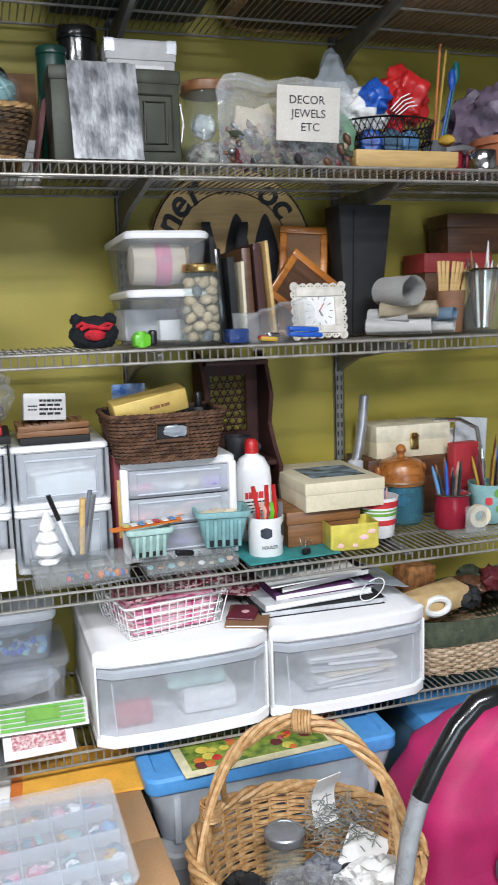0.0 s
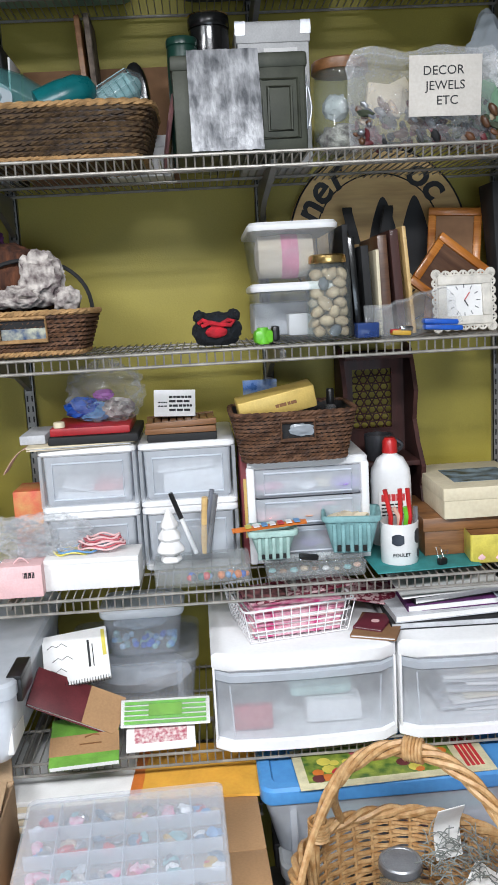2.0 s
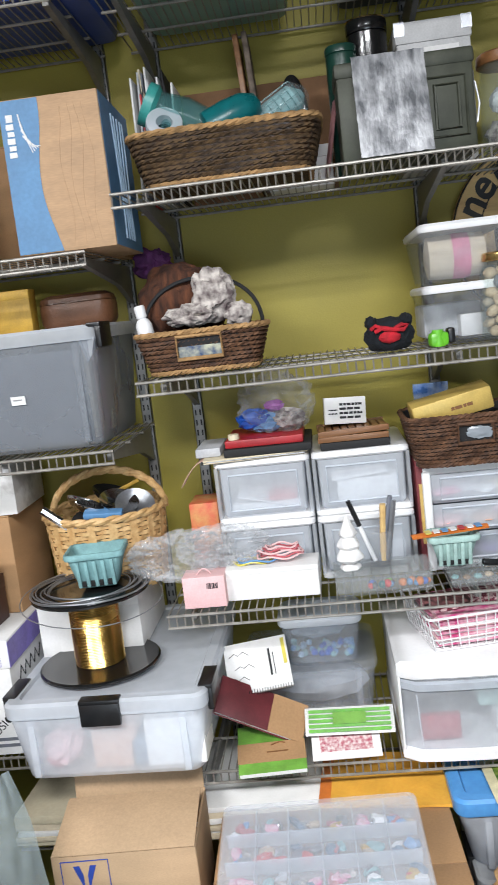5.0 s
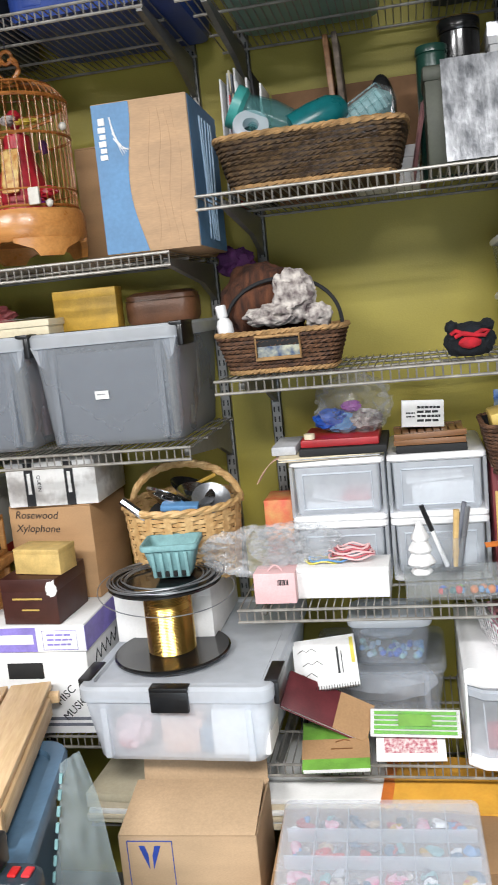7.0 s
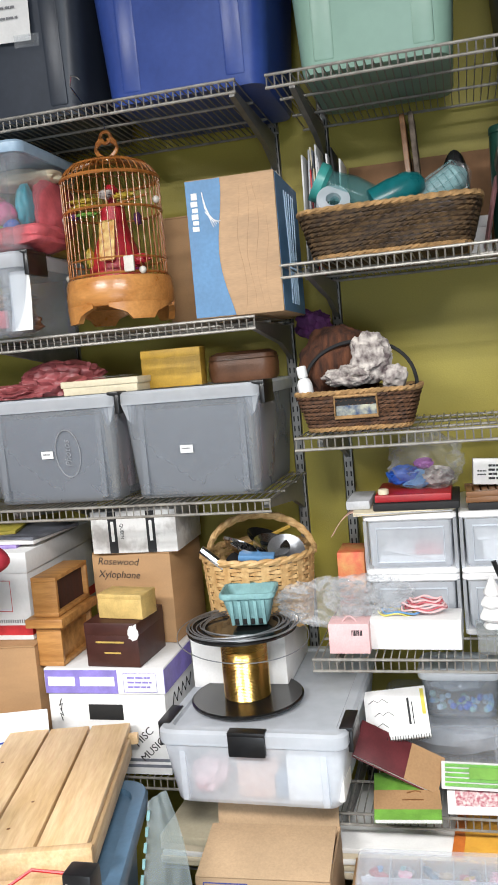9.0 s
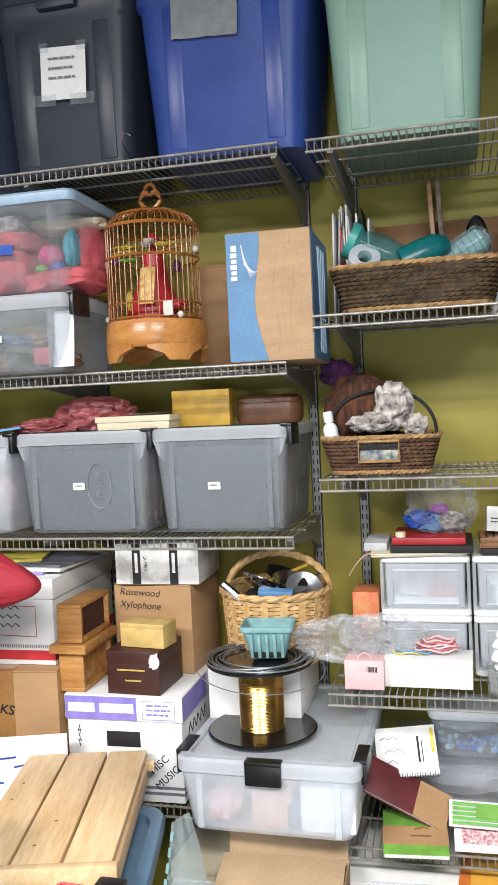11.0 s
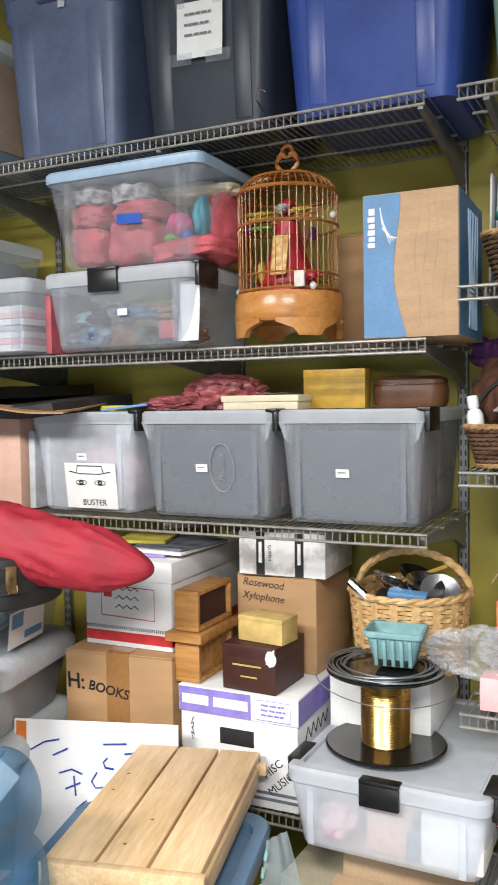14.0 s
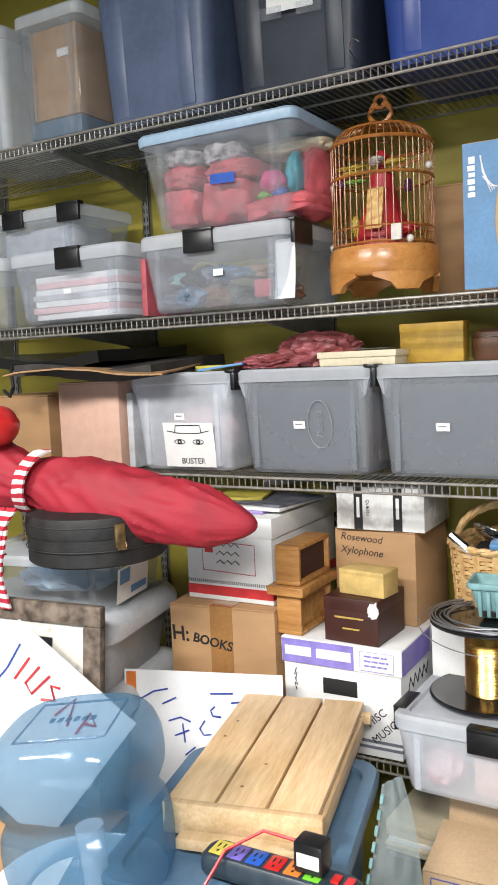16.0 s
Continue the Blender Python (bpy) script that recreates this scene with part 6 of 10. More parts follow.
# mug with shears
t = cup("poultry_mug", "white ceramic mug with navy printed hens", 0.039, 0.041, 0.09, 0.668, 1.655, S3, CERAMIC, 0, "mug")
def curved_patch(w, h, ang, z, r, nm, material, par, lab):
    bm = B()
    sheet(bm, 8, 6, lambda u, v: (r * math.sin(radians(ang) + w / r * (u - 0.5)), -r * math.cos(radians(ang) + w / r * (u - 0.5)), z + h * (v - 0.5) * (0.75 + 0.5 * math.sin(u * 3.1))), 0.0004)
    return part(nm, bm, material, par, lab)
curved_patch(0.026, 0.02, -16, 0.058, 0.0413, "hen_print", NAVY, t, "navy printed hen")
curved_patch(0.02, 0.026, 52, 0.062, 0.0413, "hen_print", NAVY, t, "navy printed hen")
curved_patch(0.014, 0.016, 60, 0.025, 0.0410, "hen_print", NAVY, t, "navy printed hen")
words("lettering", "POULET", 0.0105, INK, t, front(-0.004, -0.0412, 0.026), "black capitals")
for a, b, material, lab in ((-0.022, -0.03, RED, "red scissor handle"), (-0.012, 0.002, RED, "red scissor handle"), (0.012, 0.018, RED, "red plier handle"), (0.004, 0.012, GREENP, "green plier handle"), (0.022, 0.034, GREYM, "grey plier handle"), (-0.004, -0.012, PEACH, "peach crayon stub")):
    bm = B(); ln = 0.16 if material is RED else 0.12
    tube(bm, [(0.668 + a, 1.655, S3 + 0.01), (0.668 + (a + b) / 2 + 0.008, 1.65, S3 + 0.1), (0.668 + b, 1.648, S3 + ln)], 0.0052, 7)
    solo("hand_tool", bm, material, lab + " standing in a mug", "tool", None, "tools in the mug")
bm = B(); box(bm, -0.11, 0.11, 0, 0.24, 0, 0.003, 0.001)
solo("cutting_mat", bm, TEALMAT, "thin teal cutting mat lying on the wires", "cutting mat", pose(0.715, 1.585, S3, 0, 0, 3))
t = thing("bulldog_clip", "small chrome bulldog clip", "clip", pose(0.748, 1.60, S3 + 0.0035, 0, 0, 20))
bm = B(); box(bm, -0.01, 0.01, 0, 0.012, 0, 0.014, 0.003); part("jaw", bm, BLACK, t)
for s in (-1, 1):
    bm = B(); tube(bm, [(-0.006, 0.006 + s * 0.004, 0.012), (-0.005, 0.006 + s * 0.014, 0.034), (0.005, 0.006 + s * 0.014, 0.034), (0.006, 0.006 + s * 0.004, 0.012)], 0.001, 5); part("lever", bm, CHROME, t, "chrome wire lever")
# stacked boxes
lidded_box("wooden_box", "brown wooden box under a cream box", 0.185, 0.22, 0.083, 0.03, pose(0.815, 1.665, S3 + 0.0035), MIDWOOD)
t = lidded_box("cream_box", "cream cloth keepsake box with a landscape picture", 0.20, 0.26, 0.067, 0.028, pose(0.862, 1.645, S3 + 0.087), CREAM, None, 0.002)
bm = B(); box(bm, -0.06, 0.075, 0.055, 0.185, 0.067, 0.0678); pc = part("picture", bm, mat("landscape_print", (0.25, 0.34, 0.42), 0.5, 0, 0.5, 28.0, col2=(0.03, 0.035, 0.025)), t, "printed landscape picture")
# striped pencil cup
t = cup("striped_cup", "white ceramic cup with red and green stripes", 0.038, 0.049, 0.098, 0.970, 1.70, S3, CERAMIC, 0, "cup")
for z0, z1, material in ((0.075, 0.09, REDINK), (0.055, 0.062, GREENB), (0.066, 0.070, GREENB), (0.032, 0.045, REDINK)):
    bm = B(); r = lambda z: 0.038 + 0.011 * z / 0.098 + 0.0006
    lathe(bm, [(r(z0), z0), (r(z1), z1)], 28, 0, 0, False, False); part("stripe", bm, material, t)
pens("pencil", "wooden pencil standing in a striped cup", 0.970, 1.70, S3 + 0.008, 13, 0.125, 0.04, (PLY, PEACH, MIDWOOD, LAVENDER, SKY, WHITEP, PLY), 8, 0.0042, 0.16)
# yellow tin
t = thing("yellow_tin", "open square yellow tin with a floral pattern", "tin", pose(0.864, 1.600, S3, 0, 0, -5))
bm = B(); tub(bm, 0.116, 0.085, 0.062, 0.0, 0.006, 0.0015); part("body", bm, YELLOW, t)
bm = B(); lump(bm, 0.02, -0.0008, 0.03, 0.01, 0.0008, 0.006, 0.4, 3, 1, 2); lump(bm, 0.04, -0.0008, 0.042, 0.01, 0.0008, 0.005, 0.4, 3, 2, 2); lump(bm, -0.035, -0.0008, 0.014, 0.007, 0.0008, 0.006, 0.4, 3, 3, 2); lump(bm, 0.0, -0.0008, 0.012, 0.006, 0.0008, 0.005, 0.4, 3, 4, 2)
part("flower_print", bm, PALEPINK, t, "pale pink printed flowers")
# blue jar with wooden lid
t = thing("lidded_jar", "blue glass jar with a turned amber wooden lid", "jar", pose(1.084, 1.80, S3))
bm = B(); lathe(bm, [(0.05, 0), (0.056, 0.006), (0.058, 0.05), (0.056, 0.10), (0.053, 0.10), (0.053, 0.05), (0.048, 0.01)], 28); part("body", bm, clear("blue_jar_glass", (0.20, 0.50, 0.62), 0.78, 0.06), t)
bm = B(); lathe(bm, [(0.06, 0.10), (0.062, 0.106), (0.06, 0.13), (0.055, 0.15), (0.05, 0.158), (0.03, 0.165), (0.012, 0.168), (0.008, 0.175), (0.014, 0.186), (0.01, 0.196), (0.003, 0.2)], 28)
ld = part("lid", bm, BAMBOO, t, "turned amber wooden lid")
bm = B(); lathe(bm, [(0.0625, 0.104), (0.064, 0.108), (0.0625, 0.112)], 28, 0, 0, False, False); part("carved_band", bm, MIDWOOD, ld)
for s in (-1, 1):
    bm = B(); lump(bm, s * 0.064, 0, 0.135, 0.008, 0.008, 0.014, 0.1, 2, 1, 2); part("ear", bm, BAMBOO, ld)
rnd = random.Random(14)
for k in range(9):
    bm = B(); box(bm, -0.016, 0.016, -0.012, 0.012, -0.008, 0.008, 0.002)
    solo("blue_block", bm, rnd.choice((SKY, BLUE, SKY, TEAL)), "small blue block inside a glass jar", "block", pose(1.084 + rnd.uniform(-0.022, 0.022), 1.80 + rnd.uniform(-0.022, 0.022), S3 + 0.05 + 0.006 * k, rnd.uniform(-30, 30), rnd.uniform(-30, 30), rnd.uniform(0, 90)), "blocks in the jar")
# cream case on a dark box, cane
lidded_box("dark_box", "dark brown wooden box under a cream case", 0.25, 0.14, 0.155, 0.05, pose(1.14, 1.845, S3), DARKWOOD)
t = lidded_box("cream_case", "cream case with a brass latch", 0.215, 0.13, 0.085, 0.042, pose(1.148, 1.85, S3 + 0.1555), CREAM, mat("pale_cream_card", (0.72, 0.66, 0.50), 0.55), 0.001)
bm = B(); box(bm, -0.012, 0.012, -0.006, 0.0, 0.02, 0.05, 0.002); lathe(bm, [(0.01, 0.05), (0.013, 0.056), (0.008, 0.064)], 12, 0, -0.003); part("latch", bm, GOLDM, t, "brass latch")
bm = B(); tube(bm, [(1.01, 1.87, S3 + 0.002), (1.01, 1.87, S3 + 0.17), (1.0, 1.86, S3 + 0.19), (0.985, 1.85, S3 + 0.17)], 0.006, 8)
t = thing("bent_tube", "bent brushed metal tube standing upright", "metal tube", pose(0, 0, 0))
bm.free(); bm = B(); tube(bm, [(0.985 + 0.026 * (i / 14) ** 0.7 if i < 8 else 1.0028 + 0.0008 * (i - 8), 1.86 - 0.0006 * i, S3 + 0.155 + 0.0122 * i) for i in range(15)], 0.0125, 12); part("tube", bm, mat("brushed_steel", (0.50, 0.50, 0.52), 0.35, 0.7, 0.1, 20.0, 0.05), t)
bm = B(); lathe(bm, [(0.02, S3 + 0.0), (0.02, S3 + 0.155), (0.012, S3 + 0.16)], 16, 0.985, 1.86); part("foot", bm, PALEGREY, t)
# brushes, dispenser, pens at the right end
jar("pen_jar", "red painted glass jar of pens", 0.043, 0.088, 1.172, 1.70, S3, clear("red_glass", (0.45, 0.03, 0.06), 0.3, 0.08), CHROME, 0.004, 0.96)
pens("pen", "coloured pen standing in a red jar", 1.172, 1.70, S3 + 0.01, 12, 0.15, 0.035, (WHITEP, PLY, BLUE, MIDWOOD, BLACK, SKY, PEACH), 17, 0.0045, 0.3)
t = cup("floral_cup", "pale blue cup with painted red flowers", 0.04, 0.052, 0.10, 1.285, 1.715, S3, mat("aqua_ceramic", (0.30, 0.52, 0.52), 0.3), 0, "cup")
for k, (a, z) in enumerate(((-30, 0.06), (5, 0.04), (25, 0.075), (-5, 0.08))):
    curved_patch(0.018, 0.016, a, z, 0.0482 + 0.012 * (z - 0.06) / 0.1, "flower_print", REDINK if k % 2 == 0 else GREENB, t, "painted flower")
pens("paint_brush", "paint brush standing in a floral cup", 1.285, 1.715, S3 + 0.01, 16, 0.19, 0.04, (BLACK, MUSTARD, MIDWOOD, REDINK, BLUE, CHROME, MAROON), 27, 0.0035, 0.32)
t = thing("tape_dispenser", "clear acrylic dispenser with a roll of tape", "tape dispenser", pose(1.20, 1.585, S3, 0, 0, -4))
bm = B(); box(bm, -0.085, 0.085, 0, 0.05, 0, 0.010, 0.002); box(bm, -0.055, 0.0, 0.004, 0.008, 0.01, 0.075, 0.002); part("body", bm, ACRYL, t)
bm = B(); ring_faces(bm, [[(-0.012 + r * math.cos(2 * math.pi * i / 28), y, 0.046 + r * math.sin(2 * math.pi * i / 28)) for i in range(28)] for y, r in ((0.012, 0.014), (0.012, 0.027), (0.03, 0.027), (0.03, 0.014), (0.012, 0.014))], True, False, False); part("tape_roll", bm, CREAM, t, "cream tape roll")
for k, (x, material, rot, w, h) in enumerate(((1.29, PALEGREY, 6, 0.1, 0.19), (1.26, WHITE, -4, 0.08, 0.16))):
    bm = B(); box(bm, -w / 2, w / 2, 0, 0.002, 0, h, 0.0005)
    solo("paper_sheet", bm, material, "loose paper sheet leaning on the wall", "paper", pose(x, 1.93 + 0.012 * k, S3 + 0.05, -6, rot, 0)) if k > 5 else solo("paper_sheet", bm, material, "loose paper sheet leaning on the wall", "paper", pose(x + 0.05, 1.90 + 0.016 * k, S3 + 0.0, -5, rot, 0) @ Matrix.Diagonal((1, 1, (0.05 + h) / h, 1)))
bm = B(); tube(bm, [(1.22, 1.88, S3 + 0.245), (1.29, 1.86, S3 + 0.243), (1.33, 1.84, S3 + 0.22), (1.345, 1.83, S3 + 0.12), (1.345, 1.83, S3 + 0.002)], 0.006, 8)
solo("chrome_rod", bm, CHROME, "curved chrome rod behind paint brushes", "metal rod")
bm = B(); box(bm, -0.04, 0.04, 0, 0.03, 0, 0.19, 0.003)
solo("red_carton", bm, mat("red_carton", (0.42, 0.03, 0.04), 0.5), "red printed carton behind the cups", "box", pose(1.275, 1.80, S3, 0, 0, 8))

# ================= right bay, fifth shelf =================
for x, lab in ((0.4445, "large white and clear drawer with a red packet"), (0.829, "large white and clear drawer of papers")):
    t = thing("wide_drawer_unit", lab, "drawer unit", pose(x, 1.545, S4, 0, 0, 0.6), "wide drawers")
    w, d, h = 0.380, 0.40, 0.212
    bm = B()
    def top_ring(z, g, bow):
        pts = rr(w - 2 * g, d - 2 * g, 0.03, z, 5, d / 2)
        return [(px, py - (bow * (1 - (px / (w / 2)) ** 2) if py < d / 2 else 0), pz) for px, py, pz in pts]
    n = 12
    def bow_ring(z, g):
        pts = []
        for i in range(n + 1):
            px = -w / 2 + g + (w - 2 * g) * i / n
            q = abs(px) / (w / 2)
            pts.append((px, g - 0.012 * (1 - q * q) + 0.02 * max(0, (q - 0.86) / 0.14) ** 2, z))
        pts += [(w / 2 - g, d - g, z), (-w / 2 + g, d - g, z)]
        return pts
    ring_faces(bm, [bow_ring(h - 0.036, 0.004), bow_ring(h - 0.032, 0.0), bow_ring(h - 0.008, 0.0), bow_ring(h, 0.010)])
    part("top", bm, WHITEP, t)
    bm = B(); ring_faces(bm, [bow_ring(0.0, 0.004), bow_ring(0.003, 0.0), bow_ring(0.022, 0.0), bow_ring(0.026, 0.006)]); part("base", bm, WHITEP, t)
    for s in (-1, 1):
        bm = B(); xs = sorted((s * w / 2 - s * 0.001, s * (w / 2 - 0.006))); box(bm, xs[0], xs[1], 0.012, d - 0.006, 0.024, h - 0.034, 0.002); part("side_panel", bm, WHITEP, t)
    bm = B()
    def fr(z, g):
        return [(px * 0.975, py + 0.004, pz) for px, py, pz in bow_ring(z, g)[:n + 1]]
    a, b = fr(0.027, 0.002), fr(h - 0.037, 0.002)
    ring_faces(bm, [a, b], False, False, False)
    bmesh.ops.solidify(bm, geom=list(bm.faces), thickness=0.003)
    dr = part("drawer_front", bm, FROST, t, "frosted clear drawer front")
    bm = B(); ring_faces(bm, [fr(h - 0.062, 0.0), [(px, py - 0.006, pz) for px, py, pz in fr(h - 0.058, 0.0)], [(px, py - 0.006, pz) for px, py, pz in fr(h - 0.044, 0.0)], fr(h - 0.040, 0.0)], False, False, False)
    bmesh.ops.solidify(bm, geom=list(bm.faces), thickness=0.002)
    part("pull_lip", bm, FROSTLID, dr)
    for s in (-1, 1):
        bm = B(); tube(bm, [(s * 0.15, -0.001 + 0.004, 0.035), (s * 0.155, 0.001 + 0.004, h - 0.07)], 0.002, 5); part("window_rim", bm, FROST, dr)
bm = B(); box(bm, -0.04, 0.04, 0, 0.02, 0, 0.052, 0.004)
solo("red_packet", bm, PINKTOY, "red and white packet behind a clear drawer front", "packet", pose(0.335, 1.565, S4 + 0.035))
bm = B(); box(bm, -0.06, 0.06, 0, 0.1, 0, 0.05, 0.01)
solo("white_bundle", bm, WHITEP, "white bundle behind a clear drawer front", "bundle", pose(0.505, 1.575, S4 + 0.032))
bm = B(); box(bm, -0.07, 0.06, 0, 0.1, 0, 0.035, 0.01)
solo("green_bundle", bm, PALETEAL, "pale green bundle behind a clear drawer front", "bundle", pose(0.485, 1.59, S4 + 0.085))
rnd = random.Random(6)
for k in range(9):
    bm = B(); box(bm, -0.085, 0.085, 0, 0.14, 0, 0.007, 0.002)
    solo("paper_bundle", bm, (WHITE, PALEGREY, WHITE, CREAM, PALEGREY)[k % 5], "folded papers behind a clear drawer front", "papers", pose(0.85 + rnd.uniform(-0.035, 0.035), 1.568 + rnd.uniform(0, 0.015), S4 + 0.03 + 0.011 * k, 0, rnd.uniform(-3, 3), rnd.uniform(-6, 6)), "papers in the drawer")
ZW = S4 + 0.2125
# white wire letter basket
t = thing("wire_letter_basket", "white coated wire basket of pink greeting cards", "wire basket", pose(0.445, 1.592, ZW, 0, 0, 11))
bm = B()
for zz, s in ((0.003, 0.88), (0.026, 0.91), (0.05, 0.95), (0.074, 1.0)):
    tube(bm, [(px, py, pz) for px, py, pz in rr(0.24 * s, 0.20 * s, 0.012, zz, 3, 0.1)], 0.0016 if zz < 0.07 else 0.0026, 5, True)
for i in range(13):
    x = -0.5 + i / 12
    tube(bm, [(0.24 * x, 0.0, 0.074), (0.211 * x, 0.012, 0.003), (0.211 * x, 0.188, 0.003), (0.24 * x, 0.2, 0.074)], 0.0014, 4)
for i in range(9):
    y = -0.5 + i / 8
    tube(bm, [(-0.12, 0.1 + 0.2 * y, 0.074), (-0.1055, 0.1 + 0.176 * y, 0.003), (0.1055, 0.1 + 0.176 * y, 0.003), (0.12, 0.1 + 0.2 * y, 0.074)], 0.0014, 4)
part("wire_frame", bm, WHITEP, t)
flat_stack("card_pile", "pile of pink and white patterned cards in a basket", 0.198, 0.16, tuple((material, 0.0055) for material in (MAGENTAP, WHITE, PALEPINK, MAGENTAP, WHITE, MAGENTAP, PALEPINK, WHITE, MAGENTAP, MAGENTAP, PALEPINK, MAGENTAP)), pose(0.443, 1.612, ZW + 0.006, 0, 0, 11), "cards", 8, 0.004)
PATTERN = mat("red_lattice_print", (0.60, 0.42, 0.42), 0.5, 0, 0.5, 90.0, 0.1, col2=(0.16, 0.01, 0.03), lo=0.47, hi=0.53)
bm = B(); box(bm, -0.11, 0.11, 0, 0.12, 0, 0.004, 0.001)
solo("patterned_folder", bm, PATTERN, "red lattice patterned folder on a wire basket", "folder", pose(0.465, 1.64, ZW + 0.079, -2, -3, 14))
bm = B(); box(bm, -0.05, 0.05, 0, 0.09, 0, 0.004, 0.001)
solo("black_card", bm, mat("black_floral_print", (0.30, 0.12, 0.12), 0.5, 0, 0.5, 60, col2=(0.012, 0.01, 0.01)), "black floral card on a wire basket", "card", pose(0.38, 1.625, ZW + 0.078, 0, 2, 5))
bm = B(); box(bm, -0.06, 0.06, 0, 0.1, 0, 0.004, 0.001)
solo("patterned_leaflet", bm, PATTERN, "patterned leaflet lying behind a notebook", "leaflet", pose(0.60, 1.70, ZW + 0.03, 8, 6, -18))
book("kraft_notebook", "brown kraft notebook lying on a drawer unit", 0.095, 0.13, 0.008, pose(0.588, 1.565, ZW, 0, 0, -22), KRAFTD, WHITE, "notebook")
t = book("maroon_booklet", "small maroon booklet with a pale emblem", 0.062, 0.085, 0.006, pose(0.582, 1.595, ZW + 0.0085, 0, 0, -30), mat("maroon_cover", (0.14, 0.02, 0.035), 0.6), WHITE, "booklet")
bm = B(); lathe(bm, [(0.009, 0.006), (0.009, 0.0066)], 16, 0.004, 0.042); part("emblem", bm, PALEPINK, t, "pale round emblem")
# binders
ZB = ZW
for k, (material, page, dx, rot, dz, w) in enumerate(((BLACKM, PALEGREY, 0.0, -2, 0.0, 0.30), (PALEGREY, WHITE, -0.005, 3, 0.018, 0.27), (PURPLE, WHITE, 0.015, 0, 0.034, 0.25), (BLACK, WHITE, 0.02, 5, 0.052, 0.23))):
    book("ring_binder", "dark ring binder lying on a stack with papers", w, 0.24, 0.016, pose(0.785 + dx, 1.60 + 0.01 * k, ZB + dz, 0, -1.0 * k, rot), material, page, "binder")
bm = B(); sheet(bm, 12, 6, lambda u, v: (0.66 + 0.22 * u, 1.60 + 0.2 * v, ZB + 0.072 + 0.012 * u + 0.002 * noise.noise((u * 5, v * 5, 2))), 0.003)
solo("paper_sheaf", bm, WHITE, "curling sheaf of white paper on binders", "papers")
bm = B(); tube(bm, [(0.905 + 0.03 * math.cos(2 * math.pi * i / 24), 1.60 + 0.012 * math.sin(2 * math.pi * i / 24), ZB + 0.016 + 0.022 * math.sin(2 * math.pi * i / 24 + 0.8) + 0.02) for i in range(24)], 0.0012, 5, True)
solo("looped_string", bm, WHITEP, "thin white cord looped on binders", "cord")
bm = B(); sheet(bm, 10, 8, lambda u, v: (0.86 + 0.14 * u, 1.60 + 0.2 * v, ZB + 0.06 - 0.03 * u + 0.006 * noise.noise((u * 5, v * 5, 7))), 0.0012)
solo("grey_sleeve", bm, BAGGREY, "grey plastic sleeve hanging off binders", "plastic sleeve")
# willow hamper with cloth lining
t = thing("lined_willow_basket", "grey willow basket with a dark green cloth lining", "basket", pose(1.20, 1.735, S4))
P = rect_path(0.35, 0.30, 5.0)
bm = B(); weave(bm, P, 15, 0.008, 0.122, 0.0035, 0.0045, 28, lambda f: 0.88 + 0.12 * f, 5, 170); part("weave", bm, WILLOWG, t)
bm = B()
for i in range(28):
    a = 2 * math.pi * (i + 0.5) / 28
    x0, y0, _, _ = P(a, 0.88); x1, y1, _, _ = P(a, 1.0)
    tube(bm, [(x0, y0, 0.0), (x1, y1, 0.128)], 0.0032, 5)
part("stakes", bm, WILLOWG, t)
bm = B(); box(bm, -0.14, 0.14, -0.11, 0.11, 0.002, 0.008); part("base", bm, WILLOWG, t)
bm = B()
k = 60
ring_faces(bm, [[(P(2 * math.pi * i / k, s)[0], P(2 * math.pi * i / k, s)[1], z + 0.005 * noise.noise((i * 0.5, s * 9, 0))) for i in range(k)] for s, z in ((1.02, 0.085), (1.045, 0.10), (1.05, 0.125), (1.03, 0.143), (0.99, 0.145), (0.95, 0.13), (0.9, 0.04))], True, False, False)
part("cloth_lining", bm, GREENDK, t, "dark green cloth lining")
t = thing("wooden_block", "pale carved wooden block in a lined basket", "wood block", pose(1.13, 1.66, S4 + 0.135, 8, -4, 14))
bm = B(); box(bm, -0.085, 0.085, 0, 0.07, 0, 0.055, 0.008); part("body", bm, mat("pale_carved_wood", (0.66, 0.46, 0.22), 0.6), t)
bm = B(); box(bm, -0.045, 0.045, 0, 0.07, 0, 0.08, 0.006)
solo("orange_brick", bm, mat("orange_sponge", (0.50, 0.22, 0.07), 0.7, 0, 0.3, 50.0, 0.5), "orange textured block in a lined basket", "block", pose(1.13, 1.78, S4 + 0.145, 0, 5, 10))
bm = B(); tube(bm, [(1.10 + 0.032 * math.cos(2 * math.pi * i / 24), 1.645, S4 + 0.165 + 0.02 * math.sin(2 * math.pi * i / 24)) for i in range(24)], 0.008, 8, True)
solo("white_ring", bm, CERAMIC, "white ceramic ring in a lined basket", "ring")
for k in range(7):
    bm = B(); lump(bm, 1.21 + 0.03 * k, 1.70 + 0.03 * (k % 3), S4 + 0.16 + 0.012 * (k % 4), 0.04, 0.04, 0.03, 0.4, 3, k + 60, 3)
    solo("dark_trinket", bm, (BLACKM, DARKWOOD, GREENDK, MAROON, BLACK, SHADEGREY, CREAM)[k], "dark assorted trinket in a lined basket", "trinket")
